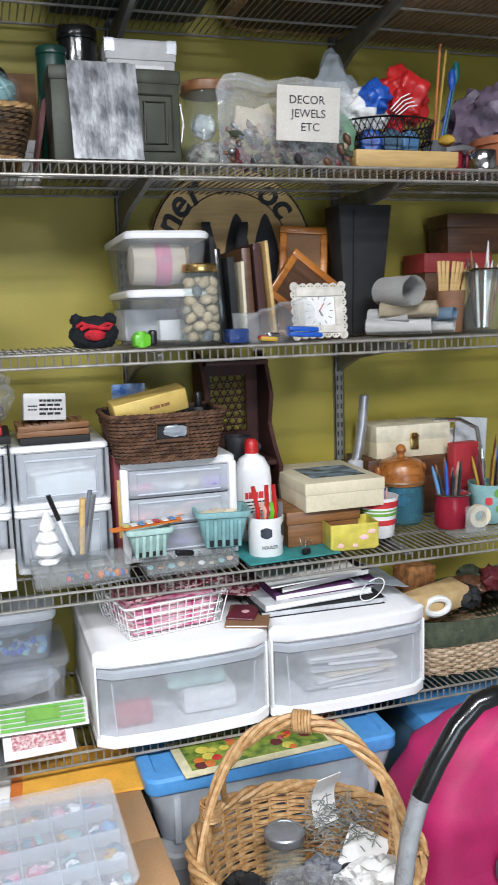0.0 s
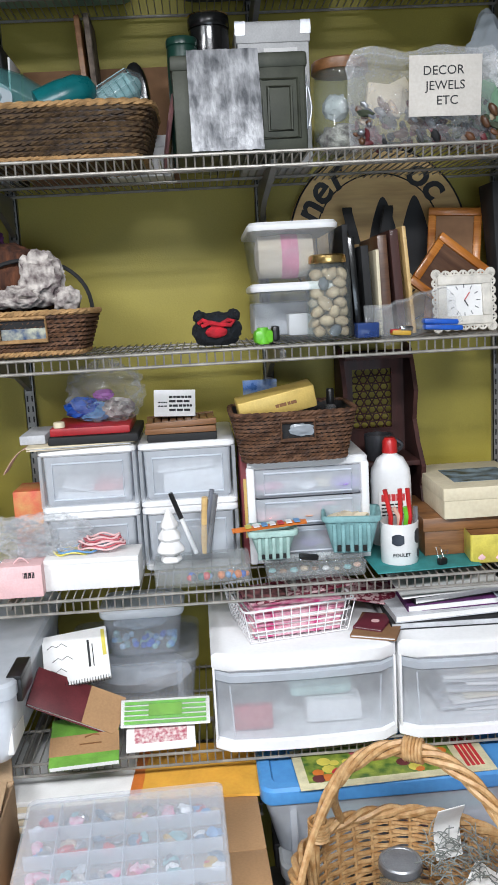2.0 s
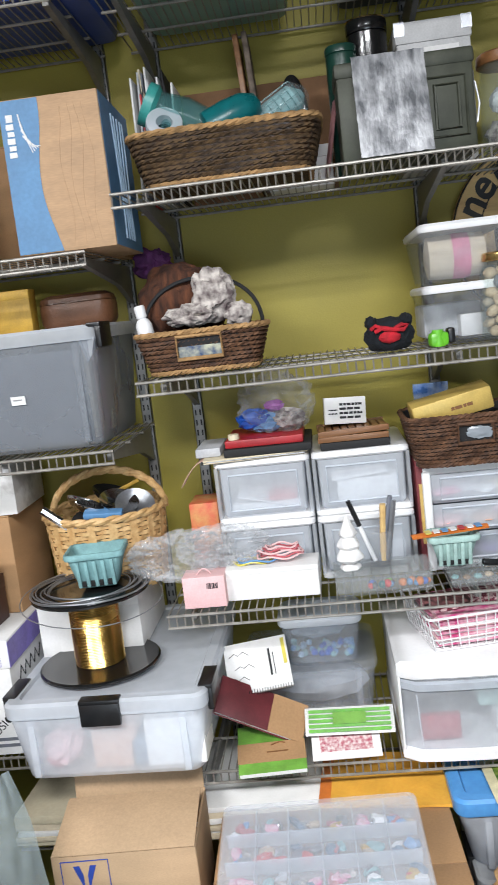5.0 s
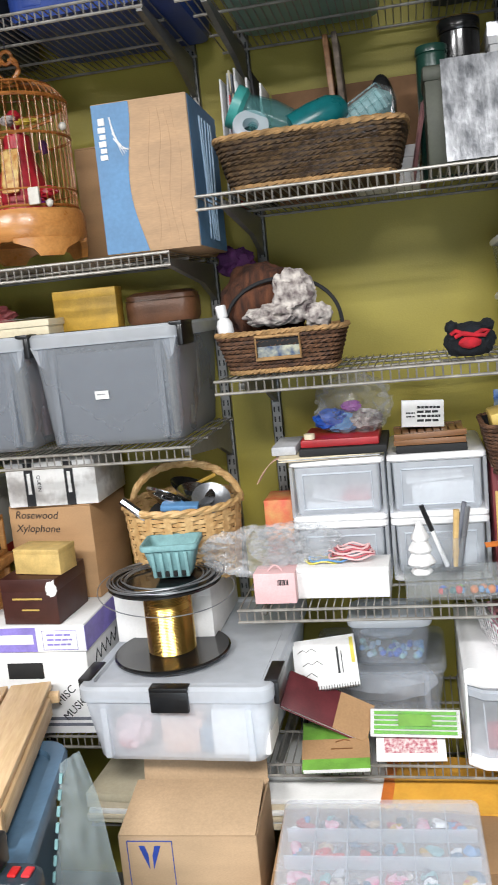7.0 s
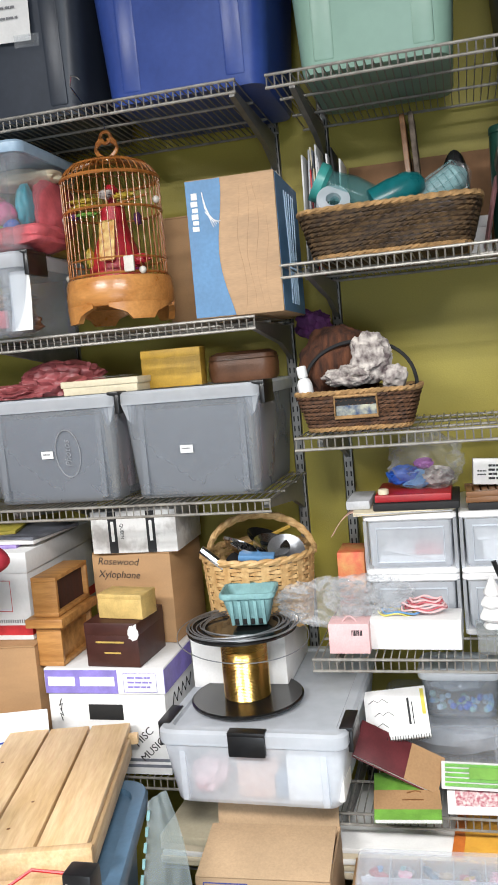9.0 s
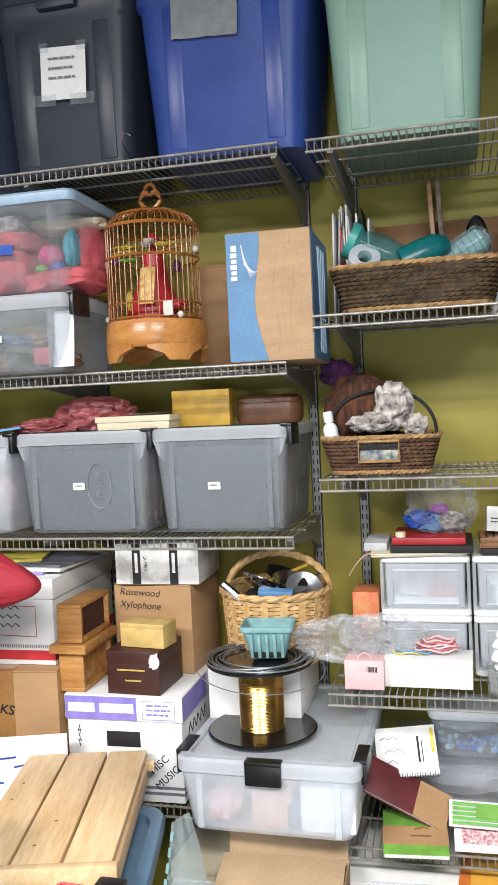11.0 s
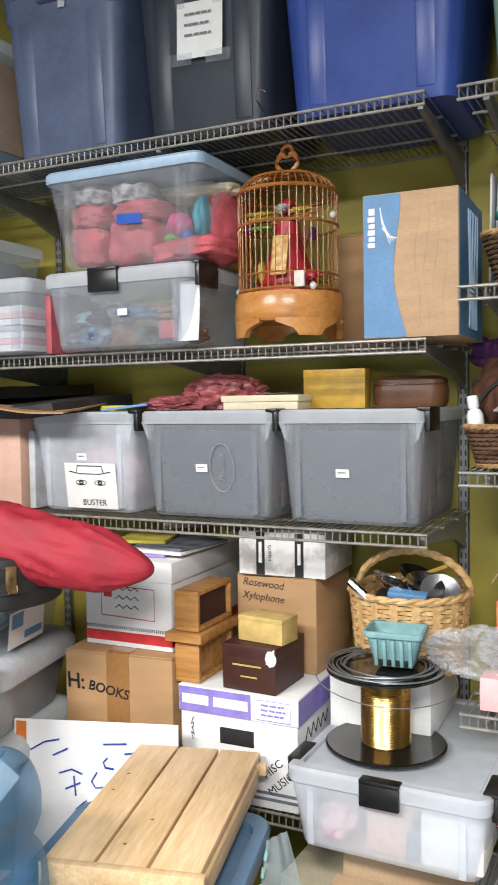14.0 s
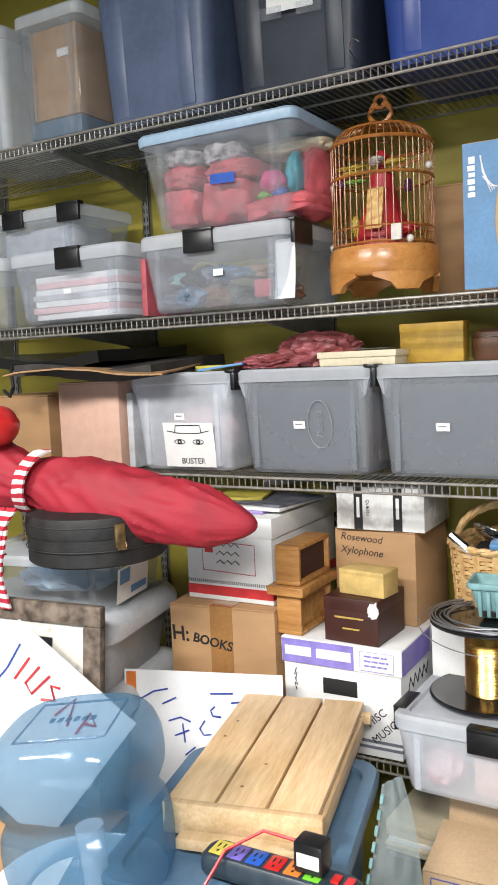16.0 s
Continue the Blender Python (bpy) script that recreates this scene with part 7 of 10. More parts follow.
# left end of the shelf
clear_tub("clear_storage_box", "wide clear storage box with a frosted lid", 0.31, 0.24, 0.138, pose(0.07, 1.74, S4), HAZY, HAZY, 0.018, 0.012)
clear_tub("bead_tub", "small clear tub of blue glass beads", 0.188, 0.14, 0.118, pose(0.105, 1.715, S4 + 0.1385), HAZY, FROSTLID, 0.016, 0.012, (), 0.005, "storage box", "", False)
rnd = random.Random(12)
for k in range(46):
    bm = B(); bmesh.ops.create_icosphere(bm, subdivisions=1, radius=rnd.uniform(0.006, 0.010))
    solo("glass_bead", bm, rnd.choice((SKY, TEALP, PALEBLUE, BLUE)), "blue glass bead in a clear tub", "bead", pose(0.105 + rnd.uniform(-0.068, 0.068), 1.745 + rnd.uniform(0, 0.06), S4 + 0.15 + rnd.uniform(0.002, 0.03)), "beads in a tub")
bm = B(); lump(bm, 0.10, 1.78, S4 + 0.21, 0.06, 0.03, 0.02, 0.3, 3, 4, 3)
solo("film_pouch", bm, BAGGREY, "clear film pouch in a small tub", "pouch")
bm = B(); lump(bm, 0.08, 1.84, S4 + 0.06, 0.12, 0.07, 0.045, 0.2, 3, 7, 3, S4 + 0.01)
solo("grey_cloth", bm, PALEGREY, "grey cloth inside a clear box", "cloth")
t = thing("spiral_sketchbook", "white spiral sketchbook with a printed cover", "sketchbook", pose(-0.030, 1.640, S4 + 0.132, -42, -6, 4))
bm = B(); box(bm, -0.07, 0.07, 0, 0.010, 0, 0.115, 0.001); part("page_block", bm, WHITE, t)
bm = B()
for i in range(24):
    x = -0.066 + 0.132 * i / 23
    tube(bm, [(x, -0.002, 0.006), (x, -0.004, -0.001), (x, 0.005, -0.004), (x, 0.013, 0.001)], 0.0009, 4)
part("spiral", bm, BLACK, t, "black wire spiral")
bm = B()
for (x, z) in ((-0.04, 0.085), (-0.03, 0.055), (-0.045, 0.03)):
    tube(bm, [(x - 0.02, -0.0006, z), (x - 0.008, -0.0006, z + 0.007), (x, -0.0006, z + 0.001), (x + 0.012, -0.0006, z + 0.008), (x + 0.024, -0.0006, z - 0.002)], 0.0008, 4)
box(bm, 0.026, 0.031, -0.0008, 0, 0.03, 0.09); box(bm, 0.036, 0.038, -0.0008, 0, 0.03, 0.08)
part("print", bm, INK, t, "black printed sketches")
bm = B(); box(bm, 0.058, 0.066, -0.0007, 0, 0.05, 0.108); part("sticker", bm, YELLOW, t, "yellow sticker")
t = book("red_folio", "dark red and tan notebook leaning down to the shelf", 0.20, 0.085, 0.014, pose(-0.046, 1.595, S4 + 0.068, 40, 29, 8), MAROON, WHITE, "notebook")
bm = B(); box(bm, 0.02, 0.1, -0.0005, 0.0855, 0.0136, 0.0146); part("paper_band", bm, KRAFT, t, "tan paper band")
t = thing("green_notebook", "green notebook with a kraft paper band", "notebook", pose(-0.012, 1.520, S4 + 0.0045, 13, 0, 5))
bm = B(); box(bm, -0.07, 0.07, 0, 0.14, 0, 0.012, 0.001); part("cover", bm, GREENB, t)
bm = B(); box(bm, -0.071, 0.071, 0.028, 0.085, 0.0118, 0.0128); part("paper_band", bm, KRAFT, t, "kraft paper band")
bm = B(); box(bm, -0.068, 0.069, -0.0008, 0.138, 0.002, 0.010); part("page_block", bm, WHITE, t)
bm = B(); tube(bm, [(0.0, 0.075, 0.0129), (0.018, 0.082, 0.0129), (0.03, 0.078, 0.0129)], 0.0018, 4); tube(bm, [(-0.01, 0.055, 0.0129), (0.035, 0.055, 0.0129)], 0.0018, 4); part("print", bm, MIDWOOD, t, "brown printed mark")
t = thing("pencil_packet", "clear packet of lime green pencils", "packet", pose(0.150, 1.60, S4 + 0.040, 42, 1, 0))
bm = B(); box(bm, -0.094, 0.094, 0, 0.06, 0, 0.003, 0.001); part("card", bm, WHITE, t)
for k in range(5):
    bm = B(); tube(bm, [(-0.086, 0.008 + 0.0105 * k, 0.0065), (0.086, 0.008 + 0.0105 * k, 0.0065)], 0.0038, 6); part("pencil", bm, GREENP, t, "lime green pencil")
bm = B(); box(bm, -0.094, 0.094, 0, 0.06, 0.0105, 0.0112); part("window_film", bm, clear("thin_packet_film", (0.9, 0.9, 0.9), 0.95, 0.08), t)
bm = B(); box(bm, -0.035, 0.035, 0.02, 0.045, 0.0112, 0.012); part("print", bm, GREENB, t, "dark green printed badge")
t = thing("stamp_card", "white craft card with a red printed pattern", "card", pose(0.140, 1.565, S4 + 0.005, 25, 0, 2))
bm = B(); box(bm, -0.072, 0.072, 0, 0.09, 0, 0.004, 0.001); part("card", bm, WHITE, t)
bm = B(); box(bm, -0.055, 0.055, 0.018, 0.06, 0.004, 0.0046); part("pattern", bm, mat("pink_floral_print", (0.72, 0.62, 0.60), 0.6, 0, 0.5, 140.0, col2=(0.40, 0.08, 0.12)), t, "pink floral pattern")
for k in range(5):
    bm = B(); lathe(bm, [(0.008, 0.0045), (0.008, 0.008), (0.006, 0.009)], 14, -0.046 + 0.023 * k, 0.073); part("cork_stopper", bm, PLY, t, "cork stopper")

# ================= under the right bay =================
flat_stack("paper_stack", "thick stack of cream drawing paper", 0.40, 0.30, ((MANILA, 0.012), (WHITE, 0.008), (MANILA, 0.010), (CREAM, 0.006), (WHITE, 0.010), (MANILA, 0.014), (WHITE, 0.012)), pose(-0.02, 1.552, S5, 0, 0, 2), "paper stack", 4, 0.004)
flat_stack("paper_stack", "thick stack of cream drawing paper under the tub", 0.37, 0.30, ((CREAM, 0.014), (MANILA, 0.010), (WHITE, 0.010), (MANILA, 0.016), (CREAM, 0.020)), pose(-0.41, 1.556, S5, 0, 0, -1), "paper stack", 6, 0.004)
t = thing("padded_envelope", "large yellow padded envelope", "envelope", pose(0.205, 1.515, S5 + 0.074, 2.5, 0, -5))
bm = B(); sheet(bm, 16, 12, lambda u, v: (0.27 * (u - 0.5), 0.19 * v, 0.006 * math.sin(u * 3.14) * math.sin(v * 3.14) + 0.003 * noise.noise((u * 4, v * 4, 3)) + 0.003), 0.006); part("paper", bm, YELLOW_ENV, t)
bm = B(); box(bm, -0.012, 0.012, 0, 0.2, 0, 0.005)
solo("orange_folder", bm, ORANGE, "orange folder edge by an envelope", "folder", pose(0.083, 1.53, S5 + 0.0745, 2.5, 0, -4))
carton("cardboard_box", "brown cardboard box under a bead organizer", 0.46, 0.40, 0.535, pose(0.115, 1.13, 0, 0, 0, 2), KRAFT)
t = thing("bead_organizer", "clear compartment organizer of coloured craft bits", "organizer case", pose(0.088, 1.165, 0.537, 6.5, 0, 2))
W, D = 0.362, 0.275
bm = B(); tub(bm, W, D, 0.038, 0.004, 0.014, 0.002); part("tray", bm, clear("organizer_plastic", (0.90, 0.93, 0.97), 0.76, 0.14), t)
bm = B(); slab(bm, W + 0.006, D + 0.006, 0.038, 0.046, 0.016, D / 2, 0.002); ld = part("lid", bm, MATS["organizer_plastic"], t)
for i in range(1, 6):
    bm = B(); box(bm, -W / 2 + W * i / 6 - 0.001, -W / 2 + W * i / 6 + 0.001, 0.006, D - 0.006, 0.008, 0.0375); part("divider", bm, FROST, t)
for j in range(1, 4):
    bm = B(); box(bm, -W / 2 + 0.006, W / 2 - 0.006, D * j / 4 - 0.001, D * j / 4 + 0.001, 0.008, 0.0375); part("divider", bm, FROST, t)
rnd = random.Random(2)
M = pose(0.088, 1.165, 0.537, 6.5, 0, 2)
for i in range(6):
    for j in range(4):
        for q in range(4):
            bm = B(); lump(bm, 0, 0, 0, rnd.uniform(0.007, 0.021), rnd.uniform(0.005, 0.014), rnd.uniform(0.004, 0.009), 0.5, 2.5, i * 9 + j * 3 + q, 2)
            solo("craft_bit", bm, rnd.choice((PINKTOY, CERAMIC, REDINK, SKY, MUSTARD, TEALP, STONE, MAGENTAP, SHADEGREY, CHROME, STEELBLUE, PALEGREY, SCARF, GREYM)), "small coloured craft bit in an organizer", "craft bit", M @ pose(-W / 2 + W * (i + 0.5) / 6 + rnd.uniform(-0.018, 0.018), D * (j + 0.5) / 4 + rnd.uniform(-0.015, 0.015), 0.016, 0, 0, rnd.uniform(0, 180)), "bits in the organizer")
# blue lidded tub and a magazine
clear_tub("grey_lid_tub", "clear tub with a grey lid and black latches", 0.50, 0.38, 0.40, pose(0.62, 1.46, 0.0), FROST, GREYTUB, 0.03, 0.03, (("left", 0.12),))
clear_tub("blue_lid_tub", "clear storage tub with a sky blue lid", 0.57, 0.40, 0.165, pose(0.622, 1.468, 0.4035, 0, 0, 0.5), FROST, SKYLID, 0.03, 0.03)
bm = B()
for k in range(5):
    box(bm, -0.2 + 0.01 * k, 0.2, 0.03, 0.3, 0.01 + 0.018 * k, 0.024 + 0.018 * k, 0.003)
solo("paper_pile", bm, PALEGREY, "pile of pale papers in a tub", "papers", pose(0.62, 1.49, 0.41), "", "stuff")
bm = B(); box(bm, -0.18, 0.18, 0, 0.012, 0, 0.04, 0.006)
solo("teal_strip", bm, TEALP, "teal strip inside a tub", "strip", pose(0.64, 1.505, 0.47))
t = thing("seed_magazine", "magazine with a bright flower and fruit cover", "magazine", pose(0.615, 1.462, 0.5705, 0, 0, 3))
bm = B(); box(bm, -0.20, 0.20, 0, 0.15, 0, 0.003, 0.0008); part("cover", bm, mat("pale_yellow_paper", (0.72, 0.66, 0.42), 0.5), t)
COVER = (("picture", mat("garden_print", (0.30, 0.36, 0.05), 0.45, 0, 0.5, 40.0, col2=(0.05, 0.12, 0.02)), -0.165, 0.165), )
bm = B(); box(bm, -0.18, 0.13, 0.02, 0.14, 0.003, 0.0036); pc = part("picture", bm, COVER[0][1], t, "green garden picture")
rnd = random.Random(1)
for k in range(26):
    bm = B(); lathe(bm, [(rnd.uniform(0.007, 0.016), 0.0036), (0.006, 0.0042)], 9, rnd.uniform(-0.165, 0.115), rnd.uniform(0.03, 0.128)); part("printed_flower", bm, rnd.choice((REDINK, YELLOW, PINKTOY, ORANGE, MAROON, YELLOW)), pc)
bm = B()
for k in range(4):
    box(bm, 0.145 + 0.01 * k, 0.152 + 0.01 * k, 0.02, 0.13, 0.003, 0.0036)
part("title_bars", bm, REDINK, t, "red title print")

# ================= floor in front of the right bay =================
carton("cardboard_box", "brown cardboard box under a willow basket", 0.40, 0.36, 0.215, pose(0.62, 1.04, 0), KRAFT)
t = thing("willow_basket", "honey coloured willow basket with a tall hoop handle", "basket", pose(0.588, 1.232, 0.218, 0, 0, -30) @ Matrix.Diagonal((1, 1, 1.08, 1)))
P = oval_path(0.212, 0.198)
grow = lambda f: 0.76 + 0.24 * math.sin(f * math.pi / 2)
bm = B(); weave(bm, P, 34, 0.01, 0.278, 0.0036, 0.0040, 17, grow, 5, 150); part("weave", bm, WILLOW, t)
for i in range(34):
    a = 2 * math.pi * (i + 0.25) / 34
    bm = B(); tube(bm, [(P(a, grow(f))[0], P(a, grow(f))[1], 0.28 * f) for f in (0, 0.3, 0.6, 1.0)], 0.0038, 5); part("stake", bm, WILLOW, t)
bm = B()
for q in range(3):
    tube(bm, [((1 + 0.035 * math.cos(i * 0.55 + q * 2.1)) * 0.212 * math.cos(2 * math.pi * i / 110), (1 + 0.035 * math.cos(i * 0.55 + q * 2.1)) * 0.198 * math.sin(2 * math.pi * i / 110), 0.285 + 0.007 * math.sin(i * 0.55 + q * 2.1)) for i in range(110)], 0.0062, 6, True)
part("plaited_rim", bm, WILLOW, t)
bm = B(); lathe(bm, [(0.15, 0.0), (0.16, 0.004), (0.15, 0.012)], 36, 0, 0, True, True, 1, 0.93); part("base", bm, WILLOW, t)
bm = B()
for q in range(4):
    pts = []
    for i in range(70):
        a = math.pi * i / 69
        o = i * 0.35 + q * math.pi / 2
        rad = 1 + 0.03 * math.cos(o)
        pts.append((-0.195 * math.cos(a) * rad, 0.008 * math.sin(o), 0.20 + (0.31 * math.sin(a) ** 0.85) * rad))
    tube(bm, pts, 0.0056, 6)
hd = part("hoop_handle", bm, WILLOW, t, "twisted willow hoop handle")
for sx in (-1, 1):
    for sy in (-1, 1):
        bm = B()
        for q in range(2):
            tube(bm, [(sx * (0.135 + 0.041 * f + 0.012 * math.sin(f * 3.1)), sy * (0.004 + 0.106 * f ** 1.3) + 0.006 * q, 0.435 - 0.155 * f) for f in [i / 10 for i in range(11)]], 0.0062, 6)
        part("brace", bm, WILLOW, hd, "willow side brace")
for x, z in ((-0.18, 0.33), (0.0, 0.51), (0.185, 0.30)):
    bm = B()
    wound = [((i / 71 - 0.5) * 0.034, 0.0175 * math.cos(i * 0.53), 0.0175 * math.sin(i * 0.53)) for i in range(72)]
    tube(bm, [(x + d, b, z + c) if x == 0 else (x + c, b, z + d) for d, b, c in wound], 0.0032, 5)
    part("binding", bm, WILLOW, hd)
# what the basket holds
ZK = 0.228
jar("mason_jar", "empty glass mason jar with a zinc lid", 0.041, 0.165, 0.583, 1.335, 0.328, GLASSC, GREYM, 0.018, 0.88)
bm = B(); lump(bm, 0.60, 1.24, 0.285, 0.12, 0.10, 0.055, 0.2, 3, 2, 3, ZK)
solo("packing_paper", bm, KRAFTD, "brown packing paper in the bottom of a basket", "paper")
for x, y, z, r, h, material, lab in ((0.50, 1.25, 0.37, 0.026, 0.11, BLACK, "small bottle with a black cap"), (0.51, 1.17, 0.385, 0.024, 0.09, GREENB, "green printed spice bottle"), (0.705, 1.27, 0.32, 0.026, 0.12, WHITEP, "white plastic tube"), (0.66, 1.34, 0.32, 0.03, 0.10, MUSTARD, "amber jar")):
    t = thing("small_bottle", lab + " in a willow basket", "bottle", pose(x, y, z, 8, -10, 0), "bottles in the basket")
    bm = B(); lathe(bm, [(r * 0.9, 0), (r, 0.004), (r, h * 0.7), (r * 0.6, h * 0.8)], 18); part("body", bm, material, t)
    bm = B(); lathe(bm, [(r * 0.65, h * 0.79), (r * 0.7, h * 0.81), (r * 0.68, h), (r * 0.5, h + 0.002)], 18); part("cap", bm, BLACK if material is not MUSTARD else GOLDM, t)
bm = B(); lump(bm, 0.575, 1.19, 0.425, 0.075, 0.07, 0.055, 0.5, 2.4, 71, 5, None, True)
solo("crumpled_bag", bm, BAG, "crumpled clear bag in a willow basket", "plastic bag")
t = thing("craft_packet", "white packet of grey wired foliage", "packet", pose(0.715, 1.265, 0.435, -52, 24, -30))
bm = B(); sheet(bm, 10, 12, lambda u, v: (0.085 * (u - 0.5), 0.010 * noise.noise((u * 4, v * 5, 2)), 0.13 * (v - 0.5)), 0.006); part("card", bm, WHITE, t)
rnd = random.Random(77)
bm = B()
for k in range(150):
    p = Vector((rnd.uniform(0.63, 0.75), rnd.uniform(1.27, 1.36), rnd.uniform(0.45, 0.53)))
    q = p + Vector((rnd.uniform(-0.035, 0.035), rnd.uniform(-0.03, 0.03), rnd.uniform(-0.015, 0.03)))
    tube(bm, [p, p.lerp(q, 0.5) + Vector((0, 0, 0.008)), q], 0.0011, 4)
solo("wire_foliage", bm, mat("sage_grey_foliage", (0.26, 0.28, 0.26), 0.7), "tangle of grey-green artificial foliage", "foliage", None, "", "stuff")
for x, y, z, s_, material, nm, lab in ((0.65, 1.17, 0.42, 0.05, BAG, "crumpled_bag", "crumpled clear bag in a willow basket"), (0.60, 1.10, 0.415, 0.03, SCARF, "dried_flowers", "bundle of dried mauve flowers"), (0.69, 1.13, 0.425, 0.05, WHITE, "white_wrapping", "crumpled white wrapping in a willow basket"), (0.49, 1.31, 0.40, 0.035, BLACKM, "black_pouch", "small black pouch in a willow basket"), (0.64, 1.28, 0.43, 0.03, SHADEGREY, "grey_pouch", "small grey pouch in a willow basket")):
    bm = B(); lump(bm, x, y, z, s_ * 1.2, s_, s_ * 0.8, 0.45, 2.2, x * 31, 5, None, material is WHITE); solo(nm, bm, material, lab, "packing")
bm = B(); sheet(bm, 6, 8, lambda u, v: (0.655 + 0.05 * u, 1.35 + 0.02 * math.sin(v * 4), 0.47 + 0.11 * v + 0.01 * u), 0.002)
solo("receipt_slip", bm, WHITE, "crumpled white paper slip standing in a basket", "paper")
bm = B(); lump(bm, 0.72, 1.20, 0.42, 0.07, 0.055, 0.05, 0.45, 2.0, 81, 5, None, True)
solo("white_wrapping", bm, WHITE, "crumpled white wrapping in a willow basket", "wrapping")
# pink bag and trolley handle
t = thing("magenta_bag", "slumped bright magenta nylon bag on the floor", "bag", pose(1.06, 1.37, 0) @ Matrix.Diagonal((1, 1, 1.03, 1)))
bm = B(); rings = []
for f, w, d, dx in ((0, 0.40, 0.26, 0), (0.05, 0.43, 0.28, 0), (0.3, 0.44, 0.28, 0.0), (0.46, 0.42, 0.26, 0.01), (0.54, 0.37, 0.22, 0.03), (0.60, 0.30, 0.16, 0.06), (0.645, 0.20, 0.08, 0.09)):
    pts = rr(w, d, 0.09, f, 7, 0, dx)
    rings.append([(x * (1 + 0.05 * noise.noise((x * 9, y * 9, f * 9))), y * (1 + 0.16 * noise.noise((x * 14, y * 5, f * 12))), z + 0.012 * noise.noise((x * 10, y * 10, 3))) for x, y, z in pts])
dense = []
for a, b in zip(rings, rings[1:]):
    for k in range(5):
        dense.append([tuple(Vector(p).lerp(Vector(q), k / 5) + Vector((0, 0.022 * noise.noise((p[0] * 9, (p[2] + k * 0.02) * 6, 4)) + 0.007 * noise.noise((p[0] * 22, (p[2] + k * 0.02) * 12, 4)), 0))) for p, q in zip(a, b)])
ring_faces(bm, dense + [rings[-1]]); part("body", bm, PINK, t)
bm = B(); ring_faces(bm, [[(0.065 * q * math.cos(2 * math.pi * i / 28), y, 0.365 + 0.062 * q * math.sin(2 * math.pi * i / 28)) for i in range(28)] for y, q in ((-0.162, 0.9), (-0.158, 1.0), (-0.14, 1.0))]); part("mesh_pocket", bm, SHADEGREY, t, "dark grey mesh pocket")
bm = B()
for k in range(-3, 4):
    tube(bm, [(-0.055, -0.164, 0.365 + 0.016 * k), (0.055, -0.164, 0.365 + 0.016 * k)], 0.0022, 4)
part("pocket_ribs", bm, BLACKM, t)
t = thing("trolley_handle", "bent trolley handle, black grip on grey tube", "trolley handle", pose(0, 0, 0))
bm = B(); tube(bm, [(0.665, 0.95, 0.0), (0.665, 0.98, 0.4), (0.668, 1.0, 0.592), (0.680, 1.0, 0.67), (0.700, 1.0, 0.735)], 0.0155, 12); part("tube", bm, mat("grey_tube", (0.42, 0.43, 0.45), 0.3, 0.4), t)
bm = B(); tube(bm, [(0.698, 1.0, 0.73), (0.728, 1.0, 0.785), (0.765, 1.0, 0.84), (0.800, 1.0, 0.872), (0.835, 1.0, 0.880), (0.87, 1.0, 0.868), (0.90, 1.0, 0.83)], 0.0165, 12); part("grip", bm, BLACKSATIN, t, "glossy black grip")
bm = B(); tube(bm, [(0.90, 1.0, 0.83), (0.93, 1.0, 0.7), (0.94, 0.98, 0.4), (0.94, 0.95, 0.0)], 0.0155, 12); part("tube", bm, MATS["grey_tube"], t)
lidded_box("blue_box", "blue box on the floor under the shelves", 0.4, 0.35, 0.5, 0.05, pose(1.25, 1.60, 0), STEELBLUE, SKYLID)

# ================= left bay, top shelf =================
tote("royal_blue_tote", "royal blue plastic storage tote with a tape label", 0.43, 0.40, 0.44, pose(-0.385, 1.585, L1), BLUETOTE, None, None, (-0.035, 0.305, 0.155, 0.095))
tote("charcoal_tote", "charcoal blue plastic tote with a paper label", 0.37, 0.40, 0.44, pose(-0.775, 1.585, L1), NAVY, None, (0.004, 0.225, 0.115, 0.12, 3))
tote("slate_blue_tote", "slate blue plastic tote with moulded ribs", 0.37, 0.40, 0.44, pose(-1.165, 1.585, L1), SLATE, None, None, (0.02, 0.36, 0.02, 0.02))
clear_tub("file_box", "tall clear file box holding brown folders", 0.235, 0.38, 0.33, pose(-1.475, 1.575, L1), CLEARP, FROSTLID, 0.03, 0.015)
bm = B(); box(bm, -0.085, 0.075, 0, 0.3, 0, 0.23, 0.004)
t = solo("brown_folders", bm, KRAFT, "brown card folders in a clear file box", "folders", pose(-1.47, 1.605, L1 + 0.06))
bm = B(); box(bm, -0.09, 0.085, 0, 0.3, 0, 0.045, 0.004)
solo("teal_folder", bm, STEELBLUE, "dark blue folder in a clear file box", "folder", pose(-1.475, 1.603, L1 + 0.012))
bm = B(); box(bm, -0.02, 0.02, 0, 0.001, 0, 0.02)
solo("file_label", bm, WHITE, "small white label on brown folders", "label", pose(-1.44, 1.602, L1 + 0.21))
clear_tub("file_box", "tall clear file box holding papers", 0.3, 0.38, 0.33, pose(-1.78, 1.575, L1), FROST, FROSTLID, 0.03, 0.015)

